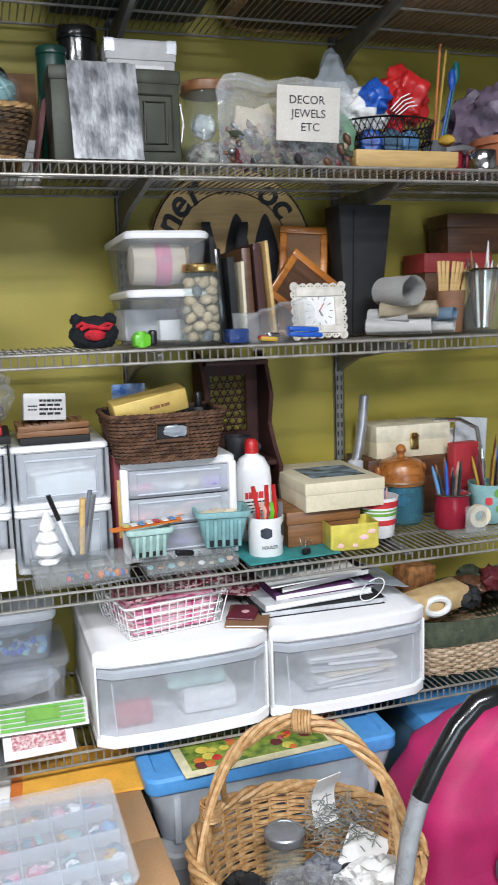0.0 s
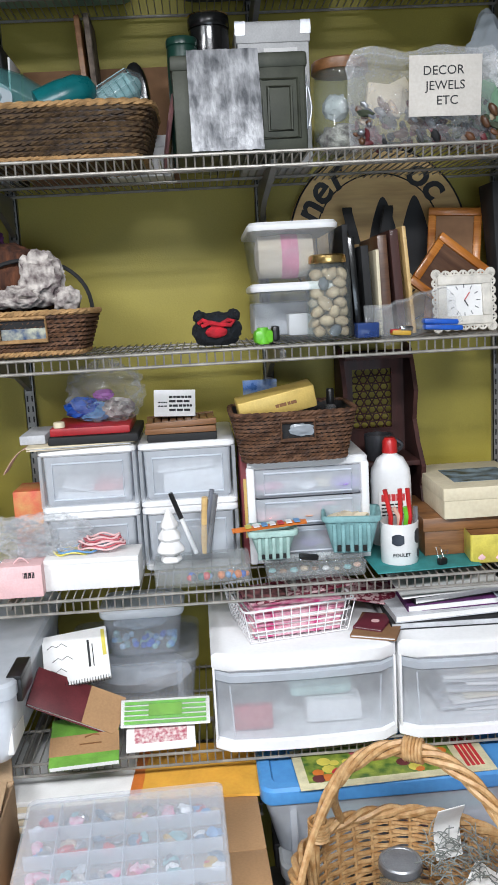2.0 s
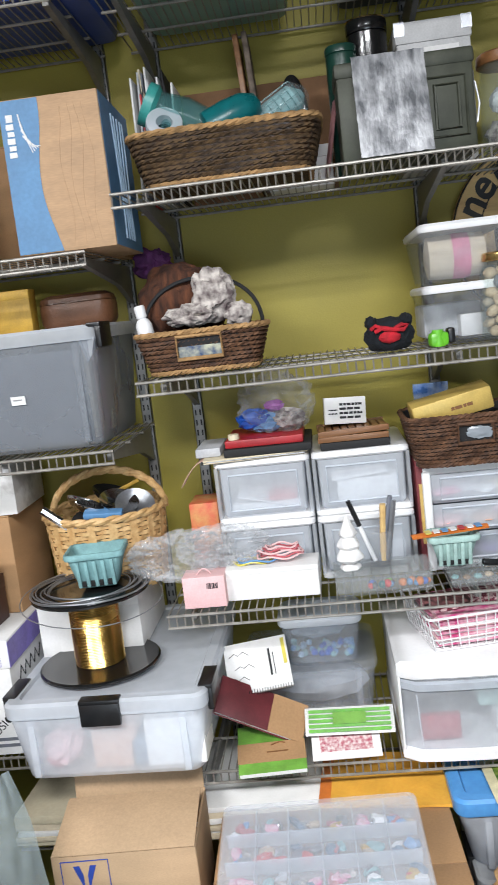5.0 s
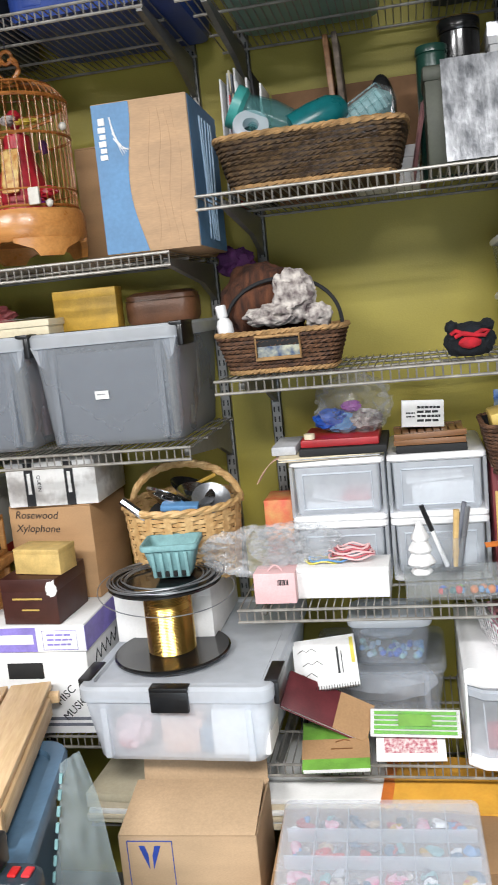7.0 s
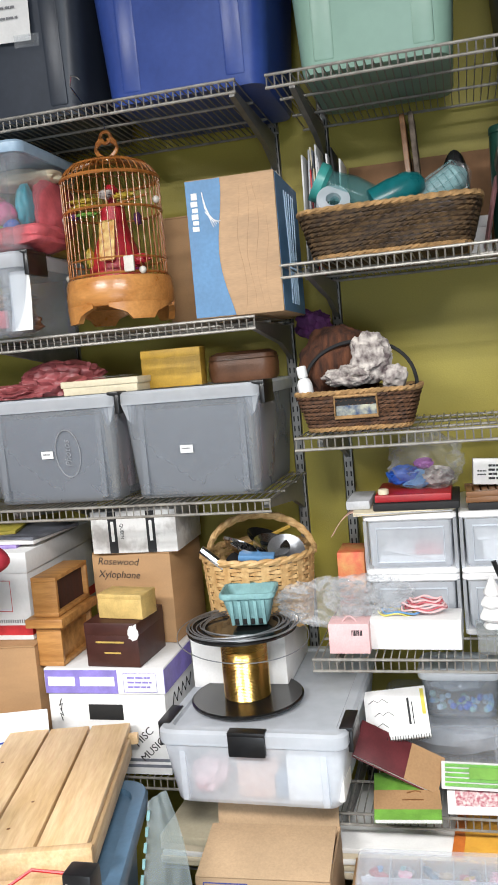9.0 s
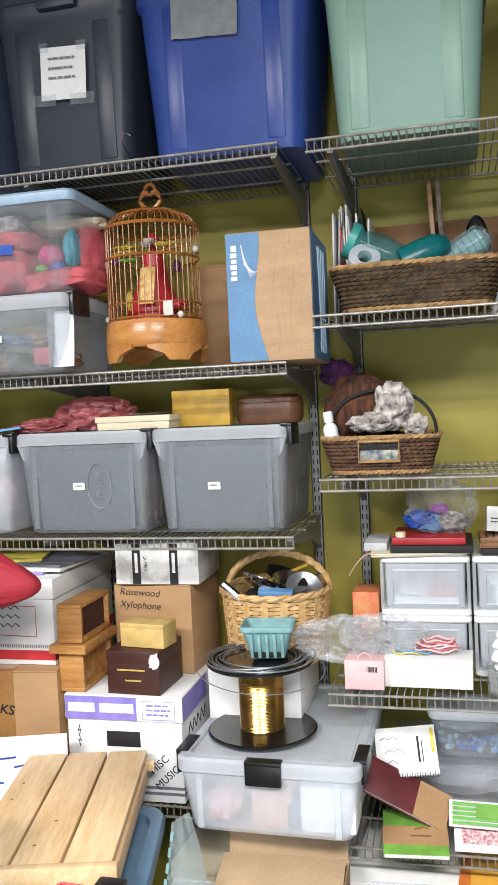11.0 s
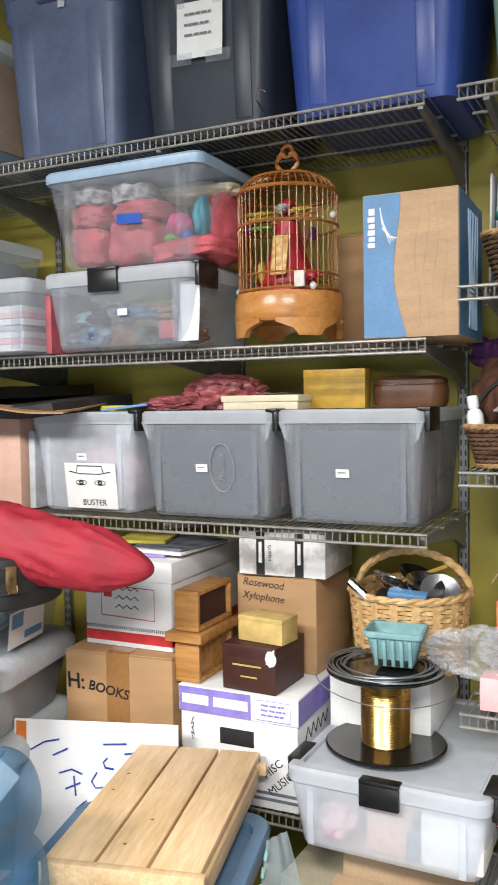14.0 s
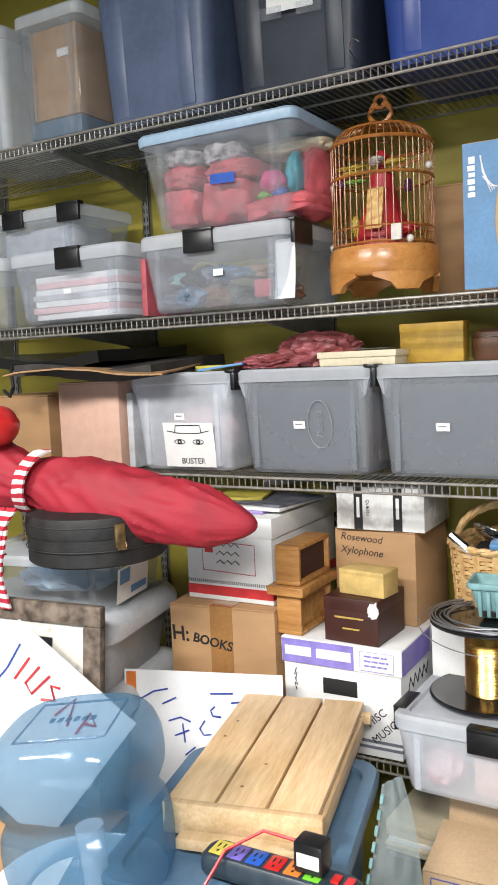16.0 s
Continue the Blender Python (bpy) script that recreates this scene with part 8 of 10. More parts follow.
# ================= left bay, second shelf =================
t = thing("blue_printed_box", "kraft carton with a blue wave print", "box", pose(-0.2935, 1.578, L2, 0, 0, 1))
w, d, h = 0.192, 0.27, 0.29
bm = B(); box(bm, -w / 2, w / 2, 0, d, 0, h, 0.002); part("body", bm, mat("tan_kraft", (0.50, 0.32, 0.18), 0.7, 0, 0.08, 8.0, 0.1, stretch=(1, 1, 5)), t)
SKYC = mat("wave_blue_print", (0.115, 0.26, 0.46), 0.55, 0, 0.08, 14.0)
bm = B(); sheet(bm, 2, 30, lambda u, v: (-w / 2 + 0.0005 + u * (0.082 + 0.012 * math.sin(v * 5.2 + 2.6) - 0.018 * v), -0.0012, 0.002 + v * (h - 0.004)), 0.0006); part("blue_print", bm, SKYC, t, "blue wave print")
bm = B(); sheet(bm, 2, 24, lambda u, v: (w / 2 + 0.0012, 0.004 + u * (0.26 + 0.0 * v), 0.002 + v * (h - 0.004)), 0.0006); part("side_print", bm, SKYC, t, "blue printed side")
for k in range(5):
    bm = B(); tube(bm, [(w / 2 + 0.0022, 0.10 + 0.022 * k + 0.008 * math.sin(v * 0.5 + k), 0.02 + 0.027 * v) for v in range(10)], 0.0025, 4); part("side_line", bm, PALEBLUE, t, "pale wavy line")
for k, (z0, z1) in enumerate(((0.248, 0.262), (0.234, 0.245), (0.222, 0.231), (0.208, 0.219), (0.196, 0.205), (0.183, 0.193))):
    bm = B(); box(bm, -0.084 - 0.002 * (k % 2), -0.071, -0.0028, -0.0018, z0, z1, 0.0004); part("logo_bar", bm, WHITE, t, "white printed bar")
for k in range(5):
    bm = B(); tube(bm, [(-0.060 + 0.001 * k, -0.0022, 0.262 - 0.010 * k), (-0.056 + 0.004 * k, -0.0022, 0.232 - 0.008 * k), (-0.040 + 0.004 * k, -0.0022, 0.188 + 0.003 * k)], 0.0017, 4, False, 0.0008); part("logo_stroke", bm, WHITE, t, "white printed stroke")
bm = B()
for k in range(4):
    tube(bm, [(0.015 + 0.018 * k + 0.006 * math.sin(v * 0.8 + k), -0.0004, 0.01 + 0.026 * v) for v in range(11)], 0.0005, 4)
part("embossed_waves", bm, mat("tan_kraft", (0.5, 0.32, 0.18)), t)
bm = B(); sheet(bm, 10, 4, lambda u, v: (-0.05 + 0.1 * u, 0.05 + 0.02 * v, h + 0.001 + 0.009 * math.sin(u * 3.1) * (1 - v)), 0.002); part("flap", bm, KRAFT, t)
carton("cardboard_box", "plain tan cardboard box behind a birdcage", 0.30, 0.09, 0.275, pose(-0.40, 1.875, L2), KRAFT, False)
# birdcage
t = thing("birdcage", "round amber bamboo birdcage on a carved wooden base", "birdcage", pose(-0.608, 1.70, L2 + 0.018) @ Matrix.Diagonal((1, 1, 1.063, 1)))
R = 0.113
HONEY = wood("honey_bamboo", (0.56, 0.26, 0.075), (0.44, 0.18, 0.045), 0.3, 0, 9.0)
bm = B(); lathe(bm, [(R + 0.006, 0.032), (R + 0.011, 0.038), (R + 0.012, 0.06), (R + 0.010, 0.082), (R + 0.006, 0.092), (R - 0.012, 0.092), (R - 0.012, 0.032)], 48, 0, 0, False, False); part("base_ring", bm, HONEY, t)
bm = B(); lathe(bm, [(R, 0.036), (R, 0.042), (0.01, 0.042)], 40, 0, 0); part("floor_panel", bm, BAMBOO, t)
for k in range(4):
    bm = B()
    a0 = math.pi / 4 + k * math.pi / 2
    rows = []
    for i in range(13):
        a = a0 + radians(-36 + 72 * i / 12)
        low = 0.0 if abs(i - 6) > 9 else (0.0 if abs(i - 6) <= 2 else 0.010 + 0.018 * (abs(i - 6) - 2) / 4)
        c, s = math.cos(a), math.sin(a)
        rows.append([((R + 0.010) * c, (R + 0.010) * s, low), ((R + 0.012) * c, (R + 0.012) * s, 0.036), ((R - 0.004) * c, (R - 0.004) * s, 0.036), ((R - 0.004) * c, (R - 0.004) * s, low)])
    ring_faces(bm, rows); part("carved_foot", bm, HONEY, t)
NB = 44
for i in range(NB):
    a = 2 * math.pi * i / NB
    c, s = math.cos(a), math.sin(a)
    bm = B(); pts = [(R * c, R * s, 0.088), (R * c, R * s, 0.30)]
    for k in range(1, 7):
        b = math.pi / 2 * k / 6
        pts.append((R * c * (0.18 + 0.82 * math.cos(b)), R * s * (0.18 + 0.82 * math.cos(b)), 0.30 + 0.05 * math.sin(b)))
    tube(bm, pts, 0.0014, 4); part("bar", bm, BAMBOO, t)
for z, rr_, th in ((0.098, R, 0.003), (0.13, R, 0.002), (0.235, R, 0.003), (0.305, R, 0.004), (0.335, R * 0.78, 0.002), (0.35, R * 0.2, 0.003)):
    bm = B(); tube(bm, [(rr_ * math.cos(2 * math.pi * i / 48), rr_ * math.sin(2 * math.pi * i / 48), z) for i in range(48)], th, 6, True); part("hoop", bm, BAMBOO, t)
bm = B()
for s in (-1, 1):
    tube(bm, [(s * 0.012 * k / 4 + s * 0.02 * math.sin(k * 0.8), 0.0, 0.35 + 0.0125 * k) for k in range(5)], 0.004, 7)
    tube(bm, [(s * (0.005 + 0.022 * math.sin(math.pi * k / 8)), 0, 0.352 + 0.042 * k / 8) for k in range(9)], 0.004, 7)
tube(bm, [(0.013 * math.cos(2 * math.pi * i / 20), 0, 0.398 + 0.012 * math.sin(2 * math.pi * i / 20)) for i in range(20)], 0.004, 7, True)
part("crown", bm, BAMBOO, t, "scrolled bamboo crown")
bm = B(); tube(bm, [(0.0, 0, 0.408), (0.0, 0, 0.428), (-0.01, 0, 0.44), (-0.018, -0.03, 0.45), (-0.018, -0.09, 0.462), (-0.016, -0.125, 0.472)], 0.0016, 6); tube(bm, [(-0.016, -0.13, 0.474), (-0.008, -0.138, 0.49), (0.004, -0.138, 0.487), (0.01, -0.135, 0.482)], 0.0018, 6); part("hook", bm, CHROME, t, "wire hook on the shelf above")
bm = B(); tube(bm, [(-0.02, -0.02, 0.245), (0.10, -0.03, 0.262)], 0.003, 6); tube(bm, [(-0.1, -0.03, 0.25), (-0.02, -0.02, 0.245)], 0.003, 6); part("perch", bm, BAMBOO, t)
for x, z in ((-R - 0.004, 0.232), (R + 0.002, 0.25), (-R - 0.004, 0.105), (0.09, 0.10)):
    bm = B(); lump(bm, x, -0.02 if abs(x) > 0.1 else -R * 0.7, z, 0.008, 0.008, 0.008, 0.2, 3, 1, 2); part("bone_fitting", bm, WHITEIRON, t, "small cream bone fitting")
# plain draped doll in the cage, one mesh
bm = B()
lathe(bm, [(0.072, 0.046), (0.072, 0.06), (0.060, 0.13), (0.038, 0.20), (0.030, 0.235), (0.028, 0.262), (0.010, 0.272), (0.009, 0.280), (0.017, 0.290), (0.018, 0.304), (0.008, 0.316)], 24)
for v in bm.verts:
    v.co.x *= 1 + 0.10 * math.sin(9 * math.atan2(v.co.y, v.co.x)) * (v.co.z < 0.2)
solo("draped_doll", bm, mat("crimson_satin", (0.50, 0.02, 0.035), 0.4, 0, 0.2, 40, 0.3), "plain red draped doll in a birdcage", "doll", pose(-0.608, 1.70, L2 + 0.018))
OLIVEGOLD = mat("olive_gold", (0.50, 0.36, 0.04), 0.4)
VIOLET = mat("violet_satin", (0.20, 0.02, 0.30), 0.35)
for dx, dz, sx, sz, material, nm, lab in ((-0.058, 0.300, 0.036, 0.005, OLIVEGOLD, "gold_ribbon", "gold ribbon in a birdcage"), (-0.055, 0.287, 0.034, 0.005, OLIVEGOLD, "gold_ribbon", "gold ribbon in a birdcage"), (0.042, 0.300, 0.026, 0.006, OLIVEGOLD, "gold_ribbon", "gold ribbon in a birdcage"), (-0.052, 0.268, 0.030, 0.005, GREENB, "green_ribbon", "green ribbon in a birdcage"), (-0.083, 0.266, 0.012, 0.007, PURPLE, "purple_bead", "purple bead in a birdcage"), (0.072, 0.245, 0.008, 0.014, PURPLE, "purple_bead", "purple bead in a birdcage"), (0.012, 0.135, 0.045, 0.018, VIOLET, "violet_cloth", "violet satin cloth in a birdcage"), (0.062, 0.155, 0.030, 0.012, MATS["crimson_satin"], "red_cloth", "red satin cloth in a birdcage"), (-0.052, 0.17, 0.009, 0.022, OLIVEGOLD, "gold_ribbon", "gold ribbon in a birdcage"), (0.0, 0.308, 0.016, 0.010, SCARF, "grey_hood", "grey hood on a doll")):
    bm = B(); lump(bm, -0.608 + dx, 1.668, L2 + dz, sx, 0.012, sz, 0.4, 4, dx * 99, 3); solo(nm, bm, material, lab, "ribbon")
bm = B(); box(bm, -0.019, 0.019, 0, 0.003, 0, 0.094, 0.004)
solo("gold_scroll", bm, mat("gold_cream_print", (0.80, 0.62, 0.24), 0.5, 0, 0.4, 60.0, col2=(0.50, 0.20, 0.04)), "cream and gold printed scroll on a doll", "scroll", pose(-0.604, 1.628, L2 + 0.155, -13, 0, 0))
bm = B(); box(bm, -0.012, 0.012, -0.004, 0.004, 0, 0.035, 0.003)
solo("cage_tag", bm, WHITEIRON, "cream padlock tag on a birdcage", "tag", pose(-0.538, 1.594, L2 + 0.120))
# clear boxes
t = clear_tub("latch_box", "clear storage box with black latches and mixed toys", 0.41, 0.34, 0.182, pose(-0.952, 1.50, L2), HAZY, FROSTLID, 0.03, 0.018, (("front", -0.027), ("right", 0.06)))
clear_tub("toy_box", "clear storage box with a pale blue lid and pink toys", 0.425, 0.31, 0.23, pose(-0.932, 1.495, L2 + 0.183), CLEARP, PALEBLUE, 0.022, 0.03)
bm = B(); sheet(bm, 6, 3, lambda u, v: (0.065 * (u - 0.5), 0.0005 * noise.noise((u * 5, v * 3, 1)), 0.022 * v), 0.0008)
solo("blue_tape_label", bm, BLUE, "strip of blue masking tape on a clear box", "label", pose(-0.915, 1.512, L2 + 0.183 + 0.095, 4, 2, 0))
bm = B(); box(bm, -0.013, 0.013, 0, 0.0008, 0, 0.015)
solo("paper_sticker", bm, WHITE, "small white paper sticker on a clear box", "label", pose(-0.935, 1.508, L2 + 0.075))
rnd = random.Random(19)
AQUA, CORAL, HOT = mat("aqua_toy", (0.06, 0.38, 0.46), 0.5), mat("coral_cloth", (0.66, 0.13, 0.15), 0.7, 0, 0.2, 18.0, 0.2), mat("hot_pink_toy", (0.62, 0.07, 0.22), 0.4)
GREYPRINT = mat("grey_crinkle_print", (0.50, 0.47, 0.47), 0.6, 0, 0.4, 40.0, 0.3, col2=(0.10, 0.09, 0.10))
ZT2 = L2 + 0.189


def soft_pack(w, d, h, m, material, nm, lab, seed, amp=0.008, cat="toy"):
    """Folded soft pack: a rounded block with slack faces."""
    bm = B()
    bmesh.ops.create_cube(bm, size=1.0)
    bmesh.ops.subdivide_edges(bm, edges=list(bm.edges), cuts=9, use_grid_fill=True)
    for v in bm.verts:
        c = v.co * 2
        q = (abs(c.x) ** 5 + abs(c.y) ** 5 + abs(c.z) ** 5) ** 0.2
        c = c / max(q, 1e-4)
        k = amp * (noise.noise((c.x * 2 + seed, c.y * 2, c.z * 3)) + 0.8 * (0.3 - abs(noise.noise((c.x * 3, c.y * 3 + seed, c.z * 6)))))
        v.co = Vector((c.x * (w / 2 + k), c.y * (d / 2 + k), c.z * (h / 2 + k)))
    return solo(nm, bm, material, lab, cat, m, "toys in the clear box")


for k, (x, z, w, h, material, lab) in enumerate(((-1.058, 0.055, 0.10, 0.085, CORAL, "coral cloth pack"), (-1.055, 0.128, 0.10, 0.05, CORAL, "coral cloth pack"), (-1.052, 0.175, 0.10, 0.05, GREYPRINT, "grey printed pack"), (-0.935, 0.06, 0.13, 0.10, CORAL, "coral cloth pack"), (-0.925, 0.125, 0.12, 0.05, CORAL, "coral cloth pack"), (-0.94, 0.168, 0.10, 0.045, GREYPRINT, "grey printed pack"), (-0.80, 0.028, 0.17, 0.05, CORAL, "flat coral pack"))):
    soft_pack(w, 0.16, h, pose(x, 1.62, ZT2 + z, 0, rnd.uniform(-4, 4), rnd.uniform(-5, 5)), material, "cloth_pack", lab + " inside a clear box", k * 3.1)
for x, y, z, sx, sy, sz, material, nm, lab in ((-0.815, 1.57, 0.088, 0.030, 0.03, 0.025, HOT, "toy_ball", "hot pink toy ball inside a clear box"), (-0.775, 1.60, 0.105, 0.020, 0.03, 0.05, AQUA, "aqua_toy", "aqua blue toy inside a clear box"), (-0.84, 1.58, 0.060, 0.022, 0.02, 0.012, GREENB, "green_toy", "green toy inside a clear box"), (-0.80, 1.575, 0.060, 0.018, 0.02, 0.014, BLUE, "blue_toy", "blue toy inside a clear box"), (-0.755, 1.70, 0.10, 0.035, 0.10, 0.085, CORAL, "pink_plush", "large coral plush inside a clear box"), (-0.82, 1.66, 0.175, 0.11, 0.05, 0.022, CREAM, "cream_plush_arm", "cream plush arm inside a clear box"), (-0.77, 1.74, 0.03, 0.04, 0.08, 0.03, MUSTARD, "yellow_toy", "mustard toy inside a clear box")):
    bm = B(); lump(bm, x, y, ZT2 + z, sx, sy, sz, 0.16, 1.6, x * 31, 4); solo(nm, bm, material, lab, "toy", None, "toys in the clear box")
for k in range(12):
    bm = B(); lump(bm, -1.10 + 0.056 * (k % 6), 1.55 + rnd.uniform(0, 0.12), L2 + 0.035 + 0.05 * (k // 6), rnd.uniform(0.035, 0.06), 0.035, rnd.uniform(0.016, 0.03), 0.4, 1.5, k + 40, 4)
    solo("toy_part", bm, (SHADEGREY, STEELBLUE, KRAFTD, GREENDK, SHADEGREY, BROWNL, TEALP, BLACKM)[k % 8], "mixed toy part inside a clear box", "toy", None, "parts in the clear box")
bm = B(); box(bm, -0.022, 0.022, 0, 0.008, 0, 0.04, 0.004)
solo("pink_clock_toy", bm, PINKTOY, "square pink toy inside a clear box", "toy", pose(-0.83, 1.525, L2 + 0.02))
# bright reflection on the box's right side, modelled as a white sheet
bm = B(); sheet(bm, 4, 6, lambda u, v: (0.05 * (u - 0.5), 0.01 * math.sin(v * 2), 0.13 * v), 0.001)
solo("reflection_sheet", bm, WHITE, "white sheet standing in for a reflection on a clear box", "paper", pose(-0.775, 1.525, L2 + 0.012))
clear_tub("latch_box", "clear storage box of paper with black latches", 0.39, 0.34, 0.182, pose(-1.395, 1.50, L2), HAZY, FROSTLID, 0.03, 0.018, (("front", 0.02), ("right", 0.2)))
flat_stack("paper_bundle", "stack of pale papers inside a clear box", 0.30, 0.25, tuple((m_, 0.016) for m_ in (WHITE, PALEPINK, WHITE, PALEGREY, WHITE, PALEPINK, WHITE)), pose(-1.39, 1.54, L2 + 0.01), "papers", 9)
bm = B(); box(bm, -0.013, 0.013, 0, 0.0008, 0, 0.012)
solo("paper_sticker", bm, WHITE, "small white paper sticker on a clear box", "label", pose(-1.39, 1.508, L2 + 0.07))
clear_tub("latch_box", "clear storage box of folded cloth with black latches", 0.36, 0.26, 0.15, pose(-1.655, 1.66, L2 + 0.1825), HAZY, FROSTLID, 0.028, 0.018, (("front", -0.06), ("front", 0.15)))
bm = B(); box(bm, -0.14, 0.14, 0, 0.18, 0, 0.09, 0.02)
solo("folded_cloth", bm, PALEGREY, "folded grey cloth inside a clear box", "cloth", pose(-1.655, 1.69, L2 + 0.194))
bm = B(); box(bm, -0.008, 0.008, 0, 0.2, 0, 0.14, 0.002)
solo("pink_board", bm, PINKTOY, "thin pink board between clear boxes", "board", pose(-1.178, 1.55, L2))
clear_tub("latch_box", "clear storage box of papers with black latches", 0.36, 0.34, 0.182, pose(-1.785, 1.50, L2), HAZY, FROSTLID, 0.03, 0.018, (("front", 0.0),))

# ================= left bay, third shelf =================
for x, w, lab in ((-0.437, 0.335, "grey-frosted file tub with a small label"), (-0.785, 0.352, "grey-frosted file tub with an oval emblem"), (-1.13, 0.315, "frosted file tub with a drawn paper face label")):
    t = clear_tub("file_tub", lab, w, 0.385, 0.248, pose(x, 1.600 if x > -1 else 1.60, L3), FROSTD if x > -1 else FROST, FROSTLID, 0.026, 0.016, (("right", 0.05),), 0.006, "storage box", "file tubs")
    for s in (-1, 1):
        bm = B()
        ring_faces(bm, [[(s * (w / 2 - 0.006) - s * q, 0.008, 0.222) for q in (0.0, 0.035)] + [(s * (w / 2 - 0.030), 0.016, 0.172), (s * (w / 2 - 0.018), 0.012, 0.185)]] + [[(s * (w / 2 - 0.006) - s * q, 0.02, 0.222) for q in (0.0, 0.035)] + [(s * (w / 2 - 0.030), 0.026, 0.172), (s * (w / 2 - 0.018), 0.022, 0.185)]])
        part("corner_gusset", bm, FROST, t)
for x, w, material, lab in ((-0.437, 0.25, SHADEGREY, "dark grey card folder filling a file tub"), (-0.785, 0.26, mat("slate_blue_card", (0.10, 0.115, 0.16), 0.6), "slate blue card folder filling a file tub")):
    bm = B(); box(bm, -w / 2, w / 2, 0, 0.008, 0, 0.19, 0.002)
    solo("card_folder", bm, material, lab, "folder", pose(x, 1.640, L3 + 0.012, 4, 0, 0))
    for k in range(6):
        bm = B(); box(bm, -w / 2, w / 2, 0, 0.03, 0, 0.18, 0.003)
        solo("hanging_file", bm, (MANILA, PEACH, PALEPINK, CREAM, KRAFT, MANILA)[k], "paper file standing in a file tub", "file", pose(x, 1.67 + 0.046 * k, L3 + 0.012), "files in tubs")
for x, z in ((-0.452, 1.422), (-0.795, 1.427), (-1.135, 1.448)):
    bm = B(); box(bm, -0.015, 0.015, 0, 0.0008, -0.009, 0.009)
    t = solo("paper_sticker", bm, WHITE, "small white paper sticker on a file tub", "label", pose(x, 1.6105, z, 6.5, 0, 0))
    bm = B(); flat_bars(bm, -0.01, -0.0002, 0.003, 1, 0.018, 0.003, 0.006, 5); part("print", bm, GREYINK, t)
t = thing("oval_emblem", "pale raised oval emblem on a file tub", "emblem", pose(-0.742, 1.611, 1.428, 6.5, 0, 0))
bm = B(); tube(bm, [(0.031 * math.cos(2 * math.pi * i / 40), 0, 0.056 * math.sin(2 * math.pi * i / 40)) for i in range(40)], 0.0014, 5, True); part("ring", bm, mat("dim_emboss", (0.30, 0.31, 0.33), 0.5), t)
words("lettering", "Photos", 0.023, mat("dim_emboss", (0.30, 0.31, 0.33), 0.5), t, front(0, -0.0006, 0, 90), "pale script word", 0.0004, 0.3)
t = thing("face_label", "white paper label with a drawn hat and eyes", "label", pose(-1.105, 1.606, 1.377, 6.5, 0, 0))
bm = B(); box(bm, -0.076, 0.076, 0, 0.0008, -0.057, 0.057); part("paper", bm, WHITE, t)
bm = B()
for s in (-1, 1):
    tube(bm, [(s * 0.028 + 0.016 * math.cos(2 * math.pi * i / 14), -0.0008, 0.008 + 0.006 * math.sin(2 * math.pi * i / 14)) for i in range(14)], 0.001, 4, True)
    tube(bm, [(s * 0.028 + 0.005 * math.cos(2 * math.pi * i / 10), -0.0008, 0.008 + 0.004 * math.sin(2 * math.pi * i / 10)) for i in range(10)], 0.002, 4, True)
tube(bm, [(-0.062, -0.0008, 0.036), (-0.03, -0.0008, 0.030), (0.03, -0.0008, 0.030), (0.062, -0.0008, 0.036)], 0.0012, 4)
tube(bm, [(-0.04, -0.0008, 0.034), (-0.036, -0.0008, 0.050), (0.036, -0.0008, 0.050), (0.04, -0.0008, 0.034)], 0.0012, 4)
part("drawing", bm, INK, t, "black drawn hat and eyes")
words("lettering", "BUSTER", 0.021, INK, t, front(0.008, -0.001, -0.042), "black handwritten capitals")
bm = B(); lump(bm, -1.13, 1.72, L3 + 0.09, 0.10, 0.07, 0.075, 0.35, 2.2, 5, 3, L3 + 0.012)
solo("stuffed_toy", bm, PALEPINK, "pale stuffed toy inside a frosted tub", "toy")
# on the lids
ZL = L3 + 0.2485
lidded_box("mustard_box", "mustard yellow card box standing on a file tub", 0.15, 0.045, 0.09, 0.02, pose(-0.515, 1.735, ZL), MUSTARD, None, 0.0006)
t = thing("leather_pouch", "brown leather zip pouch on a file tub", "pouch", pose(-0.352, 1.80, ZL))
bm = B(); ring_faces(bm, [rr(w, d, r, z, 5, 0) for w, d, r, z in ((0.15, 0.09, 0.03, 0), (0.162, 0.10, 0.035, 0.01), (0.165, 0.10, 0.035, 0.04), (0.158, 0.09, 0.03, 0.062), (0.13, 0.06, 0.025, 0.07))]); part("body", bm, BROWNL, t)
bm = B(); tube(bm, [(px, py, 0.052) for px, py, _ in rr(0.163, 0.098, 0.034, 0, 5, 0)], 0.0016, 5, True); part("seam", bm, DARKWOOD, t)
lidded_box("cream_flat_box", "flat cream card box on a file tub", 0.195, 0.13, 0.033, 0.015, pose(-0.665, 1.65, ZL), CREAM)
bm = B(); sheet(bm, 8, 6, lambda u, v: (0.09 * (u - 0.5), 0.07 * v, 0.003 + 0.008 * abs(noise.noise((u * 5, v * 5, 3)))), 0.001)
solo("film_pouch", bm, BAG, "clear film pouch on a cream box", "pouch", pose(-0.645, 1.67, ZL + 0.0335))
bm = B(); lump(bm, -0.80, 1.75, ZL + 0.03, 0.10, 0.07, 0.05, 0.35, 1.9, 15, 5, ZL + 0.001, True); lump(bm, -0.90, 1.70, ZL + 0.012, 0.10, 0.05, 0.022, 0.35, 2.0, 25, 5, ZL + 0.001, True)
solo("rose_cloth", bm, ROSECLOTH, "crumpled rose pink cloth on file tubs", "cloth")
bm = B(); box(bm, -0.06, 0.06, 0, 0.14, 0, 0.006, 0.001)
